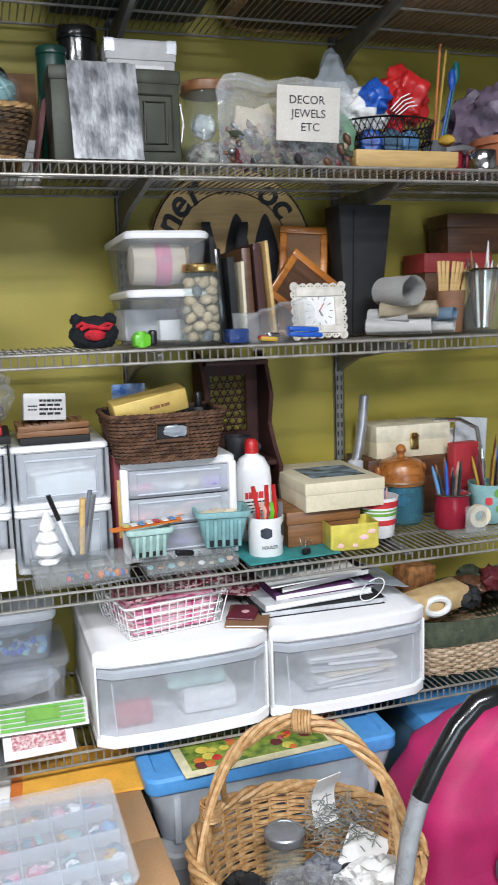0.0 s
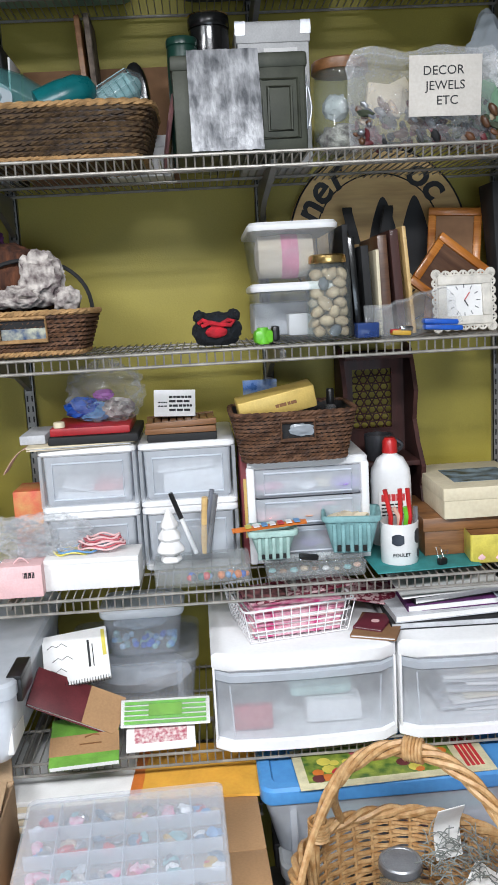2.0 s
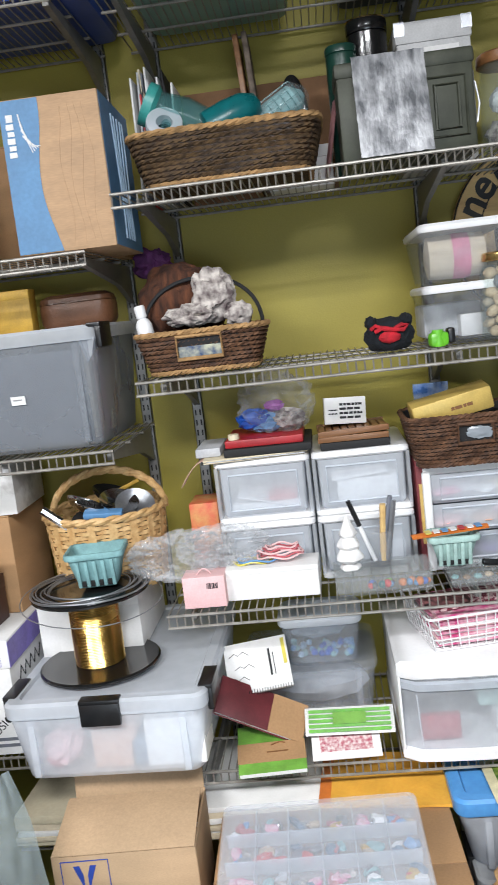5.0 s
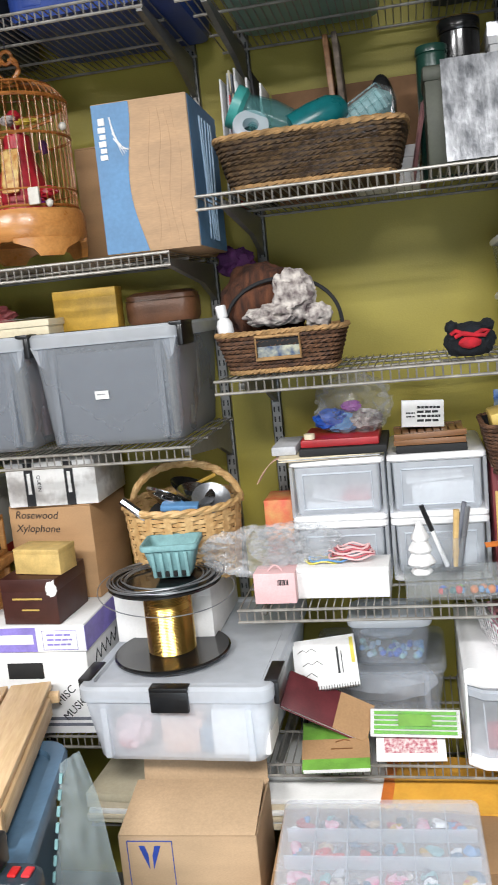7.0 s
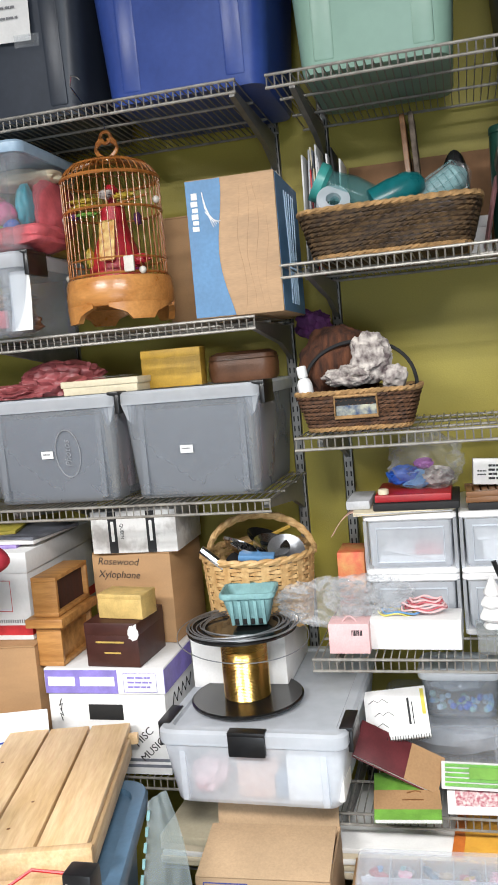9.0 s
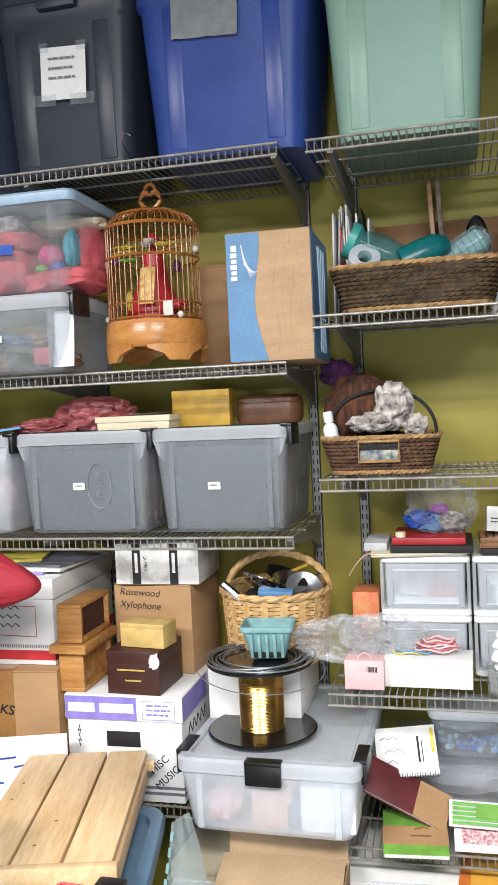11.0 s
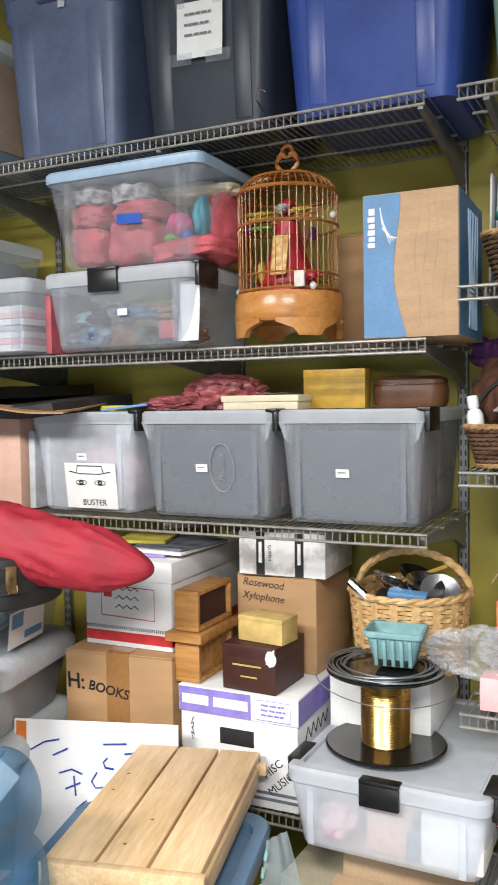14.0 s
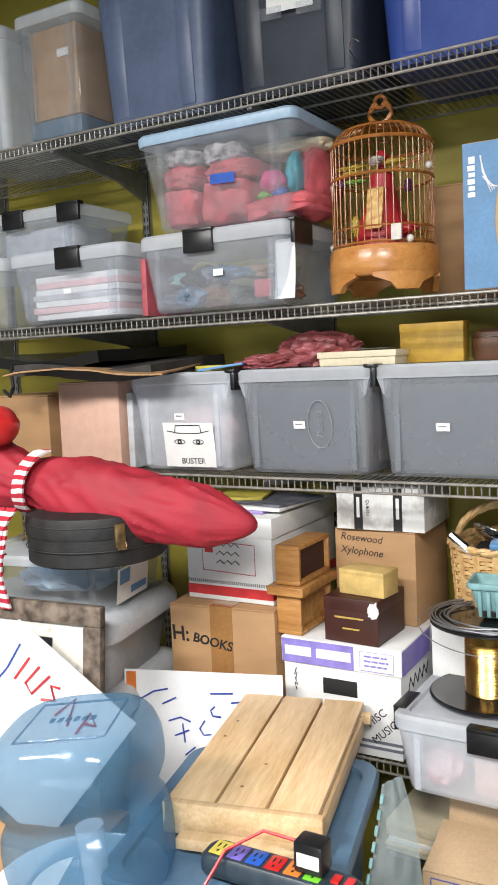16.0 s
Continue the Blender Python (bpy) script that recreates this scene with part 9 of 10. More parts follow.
solo("blue_leaflet", bm, SKY, "blue leaflet on a file tub", "leaflet", pose(-1.02, 1.63, ZL + 0.006, 2, -6, 12))
bm = B(); box(bm, -0.04, 0.04, 0, 0.06, 0, 0.014, 0.002)
solo("yellow_pad", bm, YELLOW, "small yellow pad on a file tub", "pad", pose(-1.10, 1.70, ZL))
for k, (material, x, y, z, rot, nm, lab) in enumerate(((KRAFT, -1.31, 1.445, 0.012, 12, "card_portfolio", "tan card portfolio overhanging the shelf"), (mat("worn_black_canvas", (0.055, 0.05, 0.046), 0.75, 0, 0.25, 14.0, 0.4), -1.36, 1.50, 0.026, 2, "black_portfolio", "black portfolio case lying on boxes"), (BLACKSATIN, -1.52, 1.52, 0.056, -4, "black_portfolio", "black portfolio case lying on boxes"))):
    bm = B(); sheet(bm, 14, 8, lambda u, v: (0.44 * (u - 0.5), 0.36 * v, 0.012 * math.sin(u * 5 + k) * (1 - v) + 0.003 * noise.noise((u * 6, v * 5, k))), 0.03 if k else 0.004)
    solo(nm, bm, material, lab, "portfolio", pose(x, y, ZL + z, 3, 0, rot))
bm = B(); tube(bm, [(-1.62, 1.525, ZL + 0.035), (-1.60, 1.50, ZL + 0.02), (-1.585, 1.49, ZL - 0.02), (-1.60, 1.49, ZL - 0.045), (-1.63, 1.50, ZL - 0.03)], 0.005, 7)
solo("black_strap", bm, BLACKM, "black strap loop hanging from a portfolio", "strap")
carton("peach_box", "peach coloured card box on the shelf", 0.21, 0.36, 0.232, pose(-1.425, 1.60, L3), PEACH, False)
carton("cardboard_box", "brown cardboard box on the shelf", 0.3, 0.36, 0.2, pose(-1.72, 1.60, L3), KRAFT, False)
bm = B(); box(bm, -0.01, 0.01, 0, 0.3, 0, 0.2, 0.003)
solo("grey_divider", bm, PALEGREY, "grey plastic panel between boxes", "panel", pose(-1.30, 1.62, L3))

# ================= left bay, lowest shelf =================
# banker box
t = thing("banker_box", "white cardboard archive box with a lilac printed lid", "box", pose(-0.692, 1.566, L4, 0, 0, 0.8))
w, d, h = 0.298, 0.385, 0.256
CARD = mat("white_corrugated", (0.76, 0.76, 0.75), 0.7, 0, 0.04, 10.0, 0.1)
bm = B(); box(bm, -w / 2 + 0.004, w / 2 - 0.004, 0.004, d - 0.004, 0, h - 0.01, 0.002); bd = part("body", bm, CARD, t)
bm = B(); box(bm, -w / 2, w / 2, 0, d, h - 0.062, h, 0.0025); ld = part("lid", bm, CARD, t)
bm = B(); box(bm, -w / 2 + 0.002, 0.035, -0.0008, 0.0, h - 0.060, h - 0.004); part("printed_band", bm, LILAC, ld, "lilac printed band")
bm = B(); box(bm, w / 2, w / 2 + 0.0008, 0.0, 0.2, h - 0.060, h - 0.004); part("printed_band", bm, LILAC, ld, "lilac printed band")
bm = B(); box(bm, -w / 2 + 0.010, -w / 2 + 0.078, -0.0016, -0.0008, h - 0.042, h - 0.020); part("band_mark", bm, WHITE, ld, "white printed bar")
bm = B(); box(bm, -0.058, 0.028, -0.0016, -0.0008, h - 0.042, h - 0.020); part("band_mark", bm, WHITE, ld, "white printed bar")
bm = B(); tube(bm, [(0.05, -0.0006, h - 0.056), (0.13, -0.0006, h - 0.056), (0.13, -0.0006, h - 0.012), (0.05, -0.0006, h - 0.012)], 0.0008, 4, True); flat_bars(bm, 0.06, -0.0006, h - 0.02, 3, 0.06, 0.004, 0.011, 2); part("small_print", bm, LILAC, ld)
bm = B(); box(bm, -0.045, 0.04, 0.0026, 0.006, h - 0.125, h - 0.088, 0.001); part("grip_hole", bm, DARK, bd, "dark cut-out grip hole")
bm = B(); box(bm, -0.09, 0.03, 0.0028, 0.0045, h - 0.172, h - 0.168); part("pen_line", bm, INK, bd)
bm = B(); tube(bm, [(-0.115 + 0.004 * math.sin(k * 2.4), 0.0034, h - 0.080 - 0.006 * k + 0.012 * (k % 2)) for k in range(9)], 0.0012, 4); part("pen_scribble", bm, INK, bd, "black pen scribble")
words("lettering", "MISC", 0.026, INK, bd, front(0.085, 0.0032, h - 0.165, 42), "black handwritten capitals")
words("lettering", "MUSIC", 0.026, INK, bd, front(0.105, 0.0032, h - 0.195, 42), "black handwritten capitals")
bm = B(); tube(bm, [(w / 2 - 0.0032, 0.05 + 0.016 * k, h - 0.11 + 0.028 * (k % 2)) for k in range(10)], 0.0014, 4); part("pen_scribble", bm, INK, bd, "black pen scribble")
for z in (0.018, 0.032):
    bm = B(); box(bm, -w / 2 + 0.004, w / 2 - 0.0038, 0.0032, 0.0045, z, z + 0.007); box(bm, w / 2 - 0.0045, w / 2 - 0.0032, 0.004, d - 0.004, z, z + 0.007); part("printed_stripe", bm, SHADEGREY, bd, "dark printed stripe")
ZO = L4 + h + 0.001
# books carton and white box
t = carton("books_carton", "brown cardboard carton marked with black marker", 0.285, 0.36, 0.312, pose(-0.996, 1.545, L4, 0, 0, 6), KRAFT)
words("lettering", "H:", 0.052, INK, t, front(-0.112, -0.0016, 0.236, -3), "black marker capitals", 0.0003, -0.1, 0.0008)
words("lettering", "BOOKS", 0.033, INK, t, front(-0.025, -0.0016, 0.222, -9), "black marker capitals", 0.0003, 0.08, 0.0006)
t = lidded_box("white_office_box", "white card file box with red stripes and a lid", 0.252, 0.385, 0.214, 0.05, pose(-0.998, 1.592, L4 + 0.3135, 0, 0, 1), CARD, None, 0.004)
bm = B(); box(bm, -0.122, 0.1225, 0.003, 0.0042, 0.012, 0.036); box(bm, 0.1215, 0.1228, 0.004, 0.38, 0.012, 0.036); part("red_band", bm, REDINK, t, "red printed band")
bm = B()
for k in range(40):
    box(bm, -0.12 + 0.006 * k, -0.117 + 0.006 * k, 0.0032, 0.0042, 0.042, 0.050)
part("fine_print", bm, GREYINK, t)["kind"] = "stuff"
bm = B(); tube(bm, [(-0.075, 0.003, 0.075), (0.075, 0.003, 0.07), (0.075, 0.003, 0.145), (-0.075, 0.003, 0.15)], 0.0011, 4, True); part("red_frame_line", bm, REDINK, t)
bm = B(); box(bm, -0.068, -0.045, 0.0028, 0.0042, 0.12, 0.145); part("red_badge", bm, REDINK, t)
bm = B()
for k in range(3):
    tube(bm, [(-0.035 + 0.011 * j, 0.003, 0.138 - 0.022 * k + 0.009 * (j % 2)) for j in range(7)], 0.0013, 4)
part("marker_writing", bm, INK, t, "black illegible marker writing")
ZWO = L4 + 0.3135 + 0.2145
for k, (material, dx, rot, lab) in enumerate(((LAVENDER, -0.03, 6, "lavender magazine on a file box"), (WHITE, 0.03, -4, "white magazine on a file box"), (SHADEGREY, 0.04, -12, "dark magazine on a file box"), (YELLOW, -0.02, 16, "yellow leaflet on a file box"))):
    bm = B(); box(bm, -0.10 + 0.012 * k, 0.10 - 0.012 * k, 0, 0.24 - 0.03 * k, 0, 0.008, 0.001)
    solo("magazine", bm, material, lab, "magazine", pose(-0.99 + dx, 1.63 + 0.015 * k, ZWO + 0.0085 * k, 0, 0, rot), "magazines on the box")
# oak speaker-like boxes with a plank
for z, red in ((ZO, False), (ZO + 0.119, True)):
    t = thing("oak_box", "small open oak box with a dark red panel" if red else "small open oak box stood on its side", "wooden box", pose(-0.823, 1.575, z))
    W2, D2, H2 = 0.064, 0.17, 0.094
    for x0, x1, y0, y1, z0, z1 in ((-W2 / 2, W2 / 2, 0, D2, 0, 0.010), (-W2 / 2, W2 / 2, 0, D2, H2 - 0.010, H2), (-W2 / 2, W2 / 2, 0, 0.010, 0.010, H2 - 0.010), (-W2 / 2, W2 / 2, D2 - 0.010, D2, 0.010, H2 - 0.010), (-W2 / 2, -W2 / 2 + 0.006, 0.010, D2 - 0.010, 0.010, H2 - 0.010)):
        bm = B(); box(bm, x0, x1, y0, y1, z0, z1, 0.0015); part("board", bm, OAK, t)
    bm = B(); box(bm, W2 / 2 - 0.02, W2 / 2 - 0.012, 0.010, D2 - 0.010, 0.010, H2 - 0.010); part("inset_panel", bm, REDWOOD if red else OAK, t, "dark red inset panel" if red else "")
bm = B(); box(bm, -0.048, 0.048, -0.008, 0.19, 0, 0.022, 0.003)
solo("oak_plank", bm, OAK, "thick oak plank between two small boxes", "plank", pose(-0.825, 1.568, ZO + 0.0955))
# cigar box and yellow box
t = lidded_box("cigar_box", "dark chocolate brown card box with gold print", 0.136, 0.15, 0.104, 0.03, pose(-0.664, 1.572, ZO, 0, 0, -3), CHOC, None, 0.0008)
bm = B(); box(bm, -0.040, 0.032, -0.0014, -0.0004, 0.057, 0.061); part("gold_print", bm, GOLDINK, t, "small gold print")
bm = B(); box(bm, -0.020, 0.022, -0.0014, -0.0004, 0.032, 0.0355); part("gold_print", bm, GOLDINK, t, "small gold print")
bm = B(); lump(bm, 0.056, -0.0004, 0.082, 0.012, 0.001, 0.016, 0.5, 4, 3, 3); part("torn_paper", bm, WHITE, t, "torn white paper patch")
lidded_box("yellow_box", "pale yellow card box on a brown box", 0.118, 0.07, 0.058, 0.012, pose(-0.648, 1.60, ZO + 0.105, 0, 0, -8), mat("pale_yellow_card", (0.66, 0.46, 0.16), 0.55), None, 0.0006)
t = carton("xylophone_carton", "brown cardboard carton with handwriting", 0.215, 0.20, 0.228, pose(-0.672, 1.745, ZO, 0, 0, -4), KRAFT, False)
words("lettering", "Rosewood", 0.026, INK, t, front(-0.035, -0.0008, 0.205, -2), "black handwritten words", 0.0003, 0.25)
words("lettering", "Xylophone", 0.026, INK, t, front(-0.035, -0.0008, 0.172, -2), "black handwritten words", 0.0003, 0.25)
t = thing("marble_print_box", "white marbled carton with black bands", "box", pose(-0.652, 1.735, ZO + 0.2295, 0, 0, 1))
MARBLE = mat("marble_print", (0.74, 0.73, 0.71), 0.45, 0, 0.2, 12.0, 0.02, col2=(0.45, 0.43, 0.41), lo=0.4, hi=0.5)
bm = B(); box(bm, -0.111, 0.111, 0, 0.20, 0, 0.105, 0.0015); part("body", bm, MARBLE, t)
for x in (-0.055, 0.045):
    bm = B(); box(bm, x - 0.010, x + 0.012, -0.0012, 0.0, 0.001, 0.104); bb = part("black_band", bm, INK, t, "black printed band")
    bm = B(); box(bm, x - 0.003, x + 0.005, -0.0018, -0.0012, 0.03, 0.08); part("band_mark", bm, WHITE, bb)
words("lettering", "QUEEN", 0.012, INK, t, front(-0.03, -0.0008, 0.055, -90), "small black capitals")
# clear latch tub with spool
t = clear_tub("wide_latch_tub", "wide clear tub with black latches and packed things", 0.408, 0.53, 0.170, pose(-0.318, 1.435, L4, 0, 0, -1), FROST, FROSTLID, 0.028, 0.018, (("front", -0.004), ("right", 0.08), ("left", 0.08)))
for x, w, h, material, nm, lab in ((-0.43, 0.09, 0.07, PALEPINK, "pink_bundle", "pale pink bundle inside a clear tub"), (-0.44, 0.05, 0.04, PINKTOY, "pink_bundle", "coral bundle inside a clear tub"), (-0.315, 0.09, 0.09, PEACH, "tan_box", "small tan box inside a clear tub"), (-0.255, 0.06, 0.06, STEELBLUE, "blue_packet", "dark blue packet inside a clear tub"), (-0.19, 0.12, 0.10, WHITE, "white_paper_roll", "curled white paper inside a clear tub")):
    bm = B()
    if "bundle" in nm:
        lump(bm, x, 1.515, L4 + 0.01 + h / 2, w / 2, 0.05, h / 2, 0.3, 3, x * 50, 3)
        solo(nm, bm, material, lab, "bundle")
    else:
        box(bm, x - w / 2, x + w / 2, 1.47 if nm != "white_paper_roll" else 1.462, 1.56, L4 + 0.012, L4 + 0.012 + h, 0.006)
        solo(nm, bm, material, lab, "packet")
ZS = L4 + 0.1735
lidded_box("white_carton", "white carton behind a wire spool", 0.23, 0.26, 0.125, 0.02, pose(-0.395, 1.675, ZS - 0.004 - 0.0, 0, 0, 0), WHITE, None, 0.0006)
t = thing("wire_spool", "black-flanged spool wound with brass wire", "wire spool", pose(-0.362, 1.615, ZS - 0.002))
def flange(z, r):
    bm = B(); lathe(bm, [(r - 0.004, z), (r, z + 0.002), (r, z + 0.006), (r - 0.004, z + 0.009), (r - 0.012, z + 0.008), (0.03, z + 0.008), (0.012, z + 0.008)], 56)
    return bm
part("lower_flange", flange(0.0, 0.128), BLACKSATIN, t, "glossy black flange")
part("upper_flange", flange(0.160, 0.124), BLACKSATIN, t, "glossy black flange")
bm = B(); lathe(bm, [(0.052 + 0.0009 * (k % 2), 0.009 + 0.1505 * k / 90) for k in range(91)], 48); part("brass_winding", bm, GOLD, t, "close-wound brass wire")
rnd = random.Random(8)
for k in range(8):
    bm = B(); r = 0.085 + 0.006 * k
    tube(bm, [(r * math.cos(2 * math.pi * i / 48) + 0.004 * math.sin(k), r * math.sin(2 * math.pi * i / 48), 0.1715 + 0.003 * (k % 3) + 0.002 * math.sin(3 * 2 * math.pi * i / 48 + k)) for i in range(48)], 0.0016, 5, True); part("loose_wire", bm, GREYM, t, "loose grey wire coil")
bm = B(); tube(bm, [(0.150 * math.cos(2 * math.pi * i / 60 + 0.5), 0.13 * math.sin(2 * math.pi * i / 60 + 0.5), 0.148 + 0.022 * math.sin(2 * math.pi * i / 60)) for i in range(60)], 0.0012, 5, True); part("loose_wire", bm, GREYM, t, "loose grey wire coil")
berry_crate("pulp_punnet", "teal moulded pulp berry punnet on a wire spool", 0.118, 0.095, 0.078, pose(-0.335, 1.575, ZS + 0.172, 0, 0, 6), TEALP)
# splint basket of kitchenware
t = thing("splint_basket", "round woven wood splint basket with a handle", "basket", pose(-0.358, 1.80, ZS + 0.123) @ Matrix.Diagonal((1.03, 1.03, 1.13, 1)))
bm = B()
for k in range(17):
    z0, s = 0.004 + 0.0087 * k, 0.90 + 0.10 * k / 16
    ringsA = []
    for i in range(145):
        a = 2 * math.pi * i / 144
        o = 0.0030 * math.sin(18 * a + math.pi * k)
        r = 0.132 * s + o
        ringsA.append([(r * math.cos(a), r * math.sin(a), z0), (r * math.cos(a), r * math.sin(a), z0 + 0.008), ((r - 0.0015) * math.cos(a), (r - 0.0015) * math.sin(a), z0 + 0.008), ((r - 0.0015) * math.cos(a), (r - 0.0015) * math.sin(a), z0)])
    ring_faces(bm, ringsA, True, False, False)
part("weave", bm, SPLINT, t)
for i in range(18):
    a = 2 * math.pi * (i + 0.5) / 18
    bm = B(); vs = []
    for f in (0.0, 0.5, 1.0):
        r = 0.132 * (0.90 + 0.10 * f)
        vs.append([((r + q) * math.cos(a) - e * math.sin(a), (r + q) * math.sin(a) + e * math.cos(a), 0.15 * f) for q, e in ((0.0015, -0.009), (0.0015, 0.009), (-0.0015, 0.009), (-0.0015, -0.009))])
    ring_faces(bm, vs); part("stake", bm, SPLINT, t)
bm = B()
for q in range(2):
    tube(bm, [((0.133 + 0.003 * math.cos(i * 0.8 + q * 3.1)) * math.cos(2 * math.pi * i / 90), (0.133 + 0.003 * math.cos(i * 0.8 + q * 3.1)) * math.sin(2 * math.pi * i / 90), 0.152 + 0.003 * math.sin(i * 0.8 + q * 3.1)) for i in range(90)], 0.0055, 6, True)
part("bound_rim", bm, SPLINT, t)
bm = B(); lathe(bm, [(0.108, 0), (0.11, 0.006)], 32); part("base", bm, SPLINT, t)
bm = B()
for q in range(2):
    tube(bm, [(-0.13 * math.cos(math.pi * i / 40), 0.03 + 0.003 * math.sin(i + q * 3.1), 0.14 + 0.085 * math.sin(math.pi * i / 40) + 0.003 * math.cos(i + q * 3.1)) for i in range(41)], 0.007, 7)
part("handle", bm, SPLINT, t, "bound splint handle")
bm = B(); lump(bm, -0.358, 1.80, ZS + 0.25, 0.10, 0.10, 0.045, 0.2, 3, 3, 3)
solo("dark_cloth", bm, BLACKM, "dark cloth filling a splint basket", "cloth")
for dx, dy, dz, material, kind in ((-0.02, -0.04, 0.265, CHROME, "ladle"), (0.04, -0.03, 0.275, CHROME, "ladle"), (-0.05, 0.0, 0.27, CHROME, "ladle"), (0.075, -0.02, 0.265, GREYM, "ladle"), (0.01, 0.02, 0.285, BLACKSATIN, "ladle")):
    bm = B(); lathe(bm, [(0.004, 0.0), (0.028, 0.004), (0.044, 0.018), (0.045, 0.024), (0.040, 0.021), (0.024, 0.009), (0.004, 0.004)], 22)
    solo("metal_bowl", bm, material, "small shiny bowl lying in a splint basket", "bowl", pose(-0.358 + dx, 1.79 + dy, ZS + dz + 0.024, 25 * dx / 0.05, 20, 0), "bowls in the basket")
bm = B(); box(bm, -0.045, 0.04, 0, 0.03, 0, 0.014, 0.003)
solo("blue_packet", bm, SKY, "bright blue packet in a splint basket", "packet", pose(-0.335, 1.695, ZS + 0.292, 10, 4, 6))
bm = B(); tube(bm, [(-0.40, 1.69, ZS + 0.272), (-0.462, 1.675, ZS + 0.330)], 0.010, 8)
solo("steel_tube", bm, CHROME, "shiny steel tube leaning on a basket rim", "tube")
bm = B(); box(bm, -0.004, 0.004, 0, 0.006, -0.06, 0.06, 0.001)
solo("yellow_pencil", bm, MUSTARD, "yellow pencil lying in a splint basket", "pencil", pose(-0.33, 1.80, ZS + 0.328, 0, 70, 20))

# ================= floor in front of the left bay =================
# open carton
t = thing("open_carton", "open brown cardboard carton with a blue stencil", "box", pose(-0.290, 1.345, 0, 0, 0, 2.5))
w, d, h = 0.275, 0.20, 0.585
bm = B(); tub(bm, w, d, h, 0.0, 0.003, 0.004); bd = part("body", bm, PALEKRAFT, t)
for x0, x1, y0, y1, a, ax in ((-w / 2, w / 2, -0.002, 0.155, 9, "f"), (-w / 2, w / 2, 0, 0.06, 78, "b")):
    bm = B(); box(bm, x0 + 0.002, x1 - 0.002, 0, y1, -0.0018, 0.0018, 0.001)
    part("flap", bm, PALEKRAFT, t, "", pose(0, 0.0, h + 0.002, a, 0, 0) if ax == "f" else pose(0, d - 0.002, h, a, 0, 0))
bm = B()
for s in (-1, 1):
    vs = [(-0.075 + s * 0.022, -0.0012, 0.565), (-0.075 + s * 0.004, -0.0012, 0.515), (-0.075 + s * 0.004, -0.0012, 0.545), (-0.075 + s * 0.010, -0.0012, 0.565)]
    ring_faces(bm, [[(x, y, z) for x, y, z in vs], [(x, y + 0.0008, z) for x, y, z in vs]])
tube(bm, [(-0.12, -0.0008, 0.575), (-0.03, -0.0008, 0.575)], 0.001, 4); tube(bm, [(-0.12, -0.0008, 0.575), (-0.12, -0.0008, 0.42)], 0.001, 4); tube(bm, [(-0.03, -0.0008, 0.575), (-0.03, -0.0008, 0.42)], 0.001, 4)
part("blue_stencil", bm, BLUEINK, t, "blue printed stencil")
# blue tub with crate
t = thing("steel_blue_tub", "tall steel blue plastic tub", "storage tote", pose(-0.623, 0.90, 0.0, 0, 0, 13))
bm = B(); tub(bm, 0.36, 0.46, 0.735, 0.04, 0.05, 0.004); part("body", bm, STEELBLUE, t)
bm = B(); ring_faces(bm, [rr(0.375, 0.475, 0.055, 0.715, 5, 0.23), rr(0.405, 0.505, 0.06, 0.72, 5, 0.23), rr(0.41, 0.51, 0.06, 0.742, 5, 0.23), rr(0.40, 0.50, 0.055, 0.750, 5, 0.23), rr(0.35, 0.45, 0.05, 0.748, 5, 0.23), rr(0.345, 0.445, 0.05, 0.738, 5, 0.23)]); part("lid", bm, STEELBLUE, t)
t = thing("slatted_crate_lid", "pine crate panel of three boards on cross battens", "crate panel", pose(-0.650, 1.045, 0.776, 0, 0, 13.5))
for k in range(3):
    bm = B(); box(bm, -0.138 + 0.094 * k, -0.138 + 0.0885 + 0.094 * k, 0.0, 0.49, 0.016, 0.032, 0.0025); part("board", bm, PINE, t)
for y in (-0.018, 0.455):
    bm = B(); box(bm, -0.14, 0.150 if y < 0 else 0.158, y, y + 0.018, -0.022 if y < 0 else -0.006, 0.034 if y < 0 else 0.016, 0.002); part("batten", bm, PINE, t)
bm = B(); box(bm, 0.118, 0.145, 0.02, 0.44, -0.024, 0.0155, 0.002); part("side_rail", bm, PINE, t)
bm = B(); box(bm, -0.10, 0.12, -0.06, -0.03, -0.025, -0.005, 0.002); part("side_rail", bm, PINE, t)
rnd = random.Random(4)
for k in range(4):
    bm = B(); lathe(bm, [(0.0036, 0.0321), (0.0030, 0.0324)], 10, rnd.choice((-0.1, 0.0, 0.09)) + rnd.uniform(-0.025, 0.025), rnd.uniform(0.04, 0.45)); part("knot", bm, MIDWOOD, t, "dark wood knot")
# power strip and charger
t = thing("power_strip", "dark power strip with coloured outlets", "power strip", pose(-0.525, 0.955, 0.7515, 0, 0, 1))
bm = B(); ring_faces(bm, [rr(w, d, 0.02, z, 5, 0) for w, d, z in ((0.27, 0.056, 0), (0.276, 0.060, 0.006), (0.274, 0.058, 0.026), (0.262, 0.048, 0.033))]); part("body", bm, mat("dark_slate_plastic", (0.03, 0.045, 0.06), 0.4), t)
for k, material in enumerate((YELLOW, mat("violet_plastic", (0.16, 0.12, 0.45), 0.4), BLUE, RED, ORANGE, GREENP)):
    x = -0.108 + 0.034 * k
    bm = B(); box(bm, x - 0.014, x + 0.014, -0.018, 0.02, 0.0325, 0.0355, 0.002); o = part("outlet", bm, material, t)
    bm = B()
    for s in (-0.005, 0.005):
        box(bm, x + s - 0.0012, x + s + 0.0012, 0.0, 0.011, 0.0352, 0.036)
    box(bm, x - 0.002, x + 0.002, -0.012, -0.007, 0.0352, 0.036)
    part("socket_slots", bm, DARK, o)
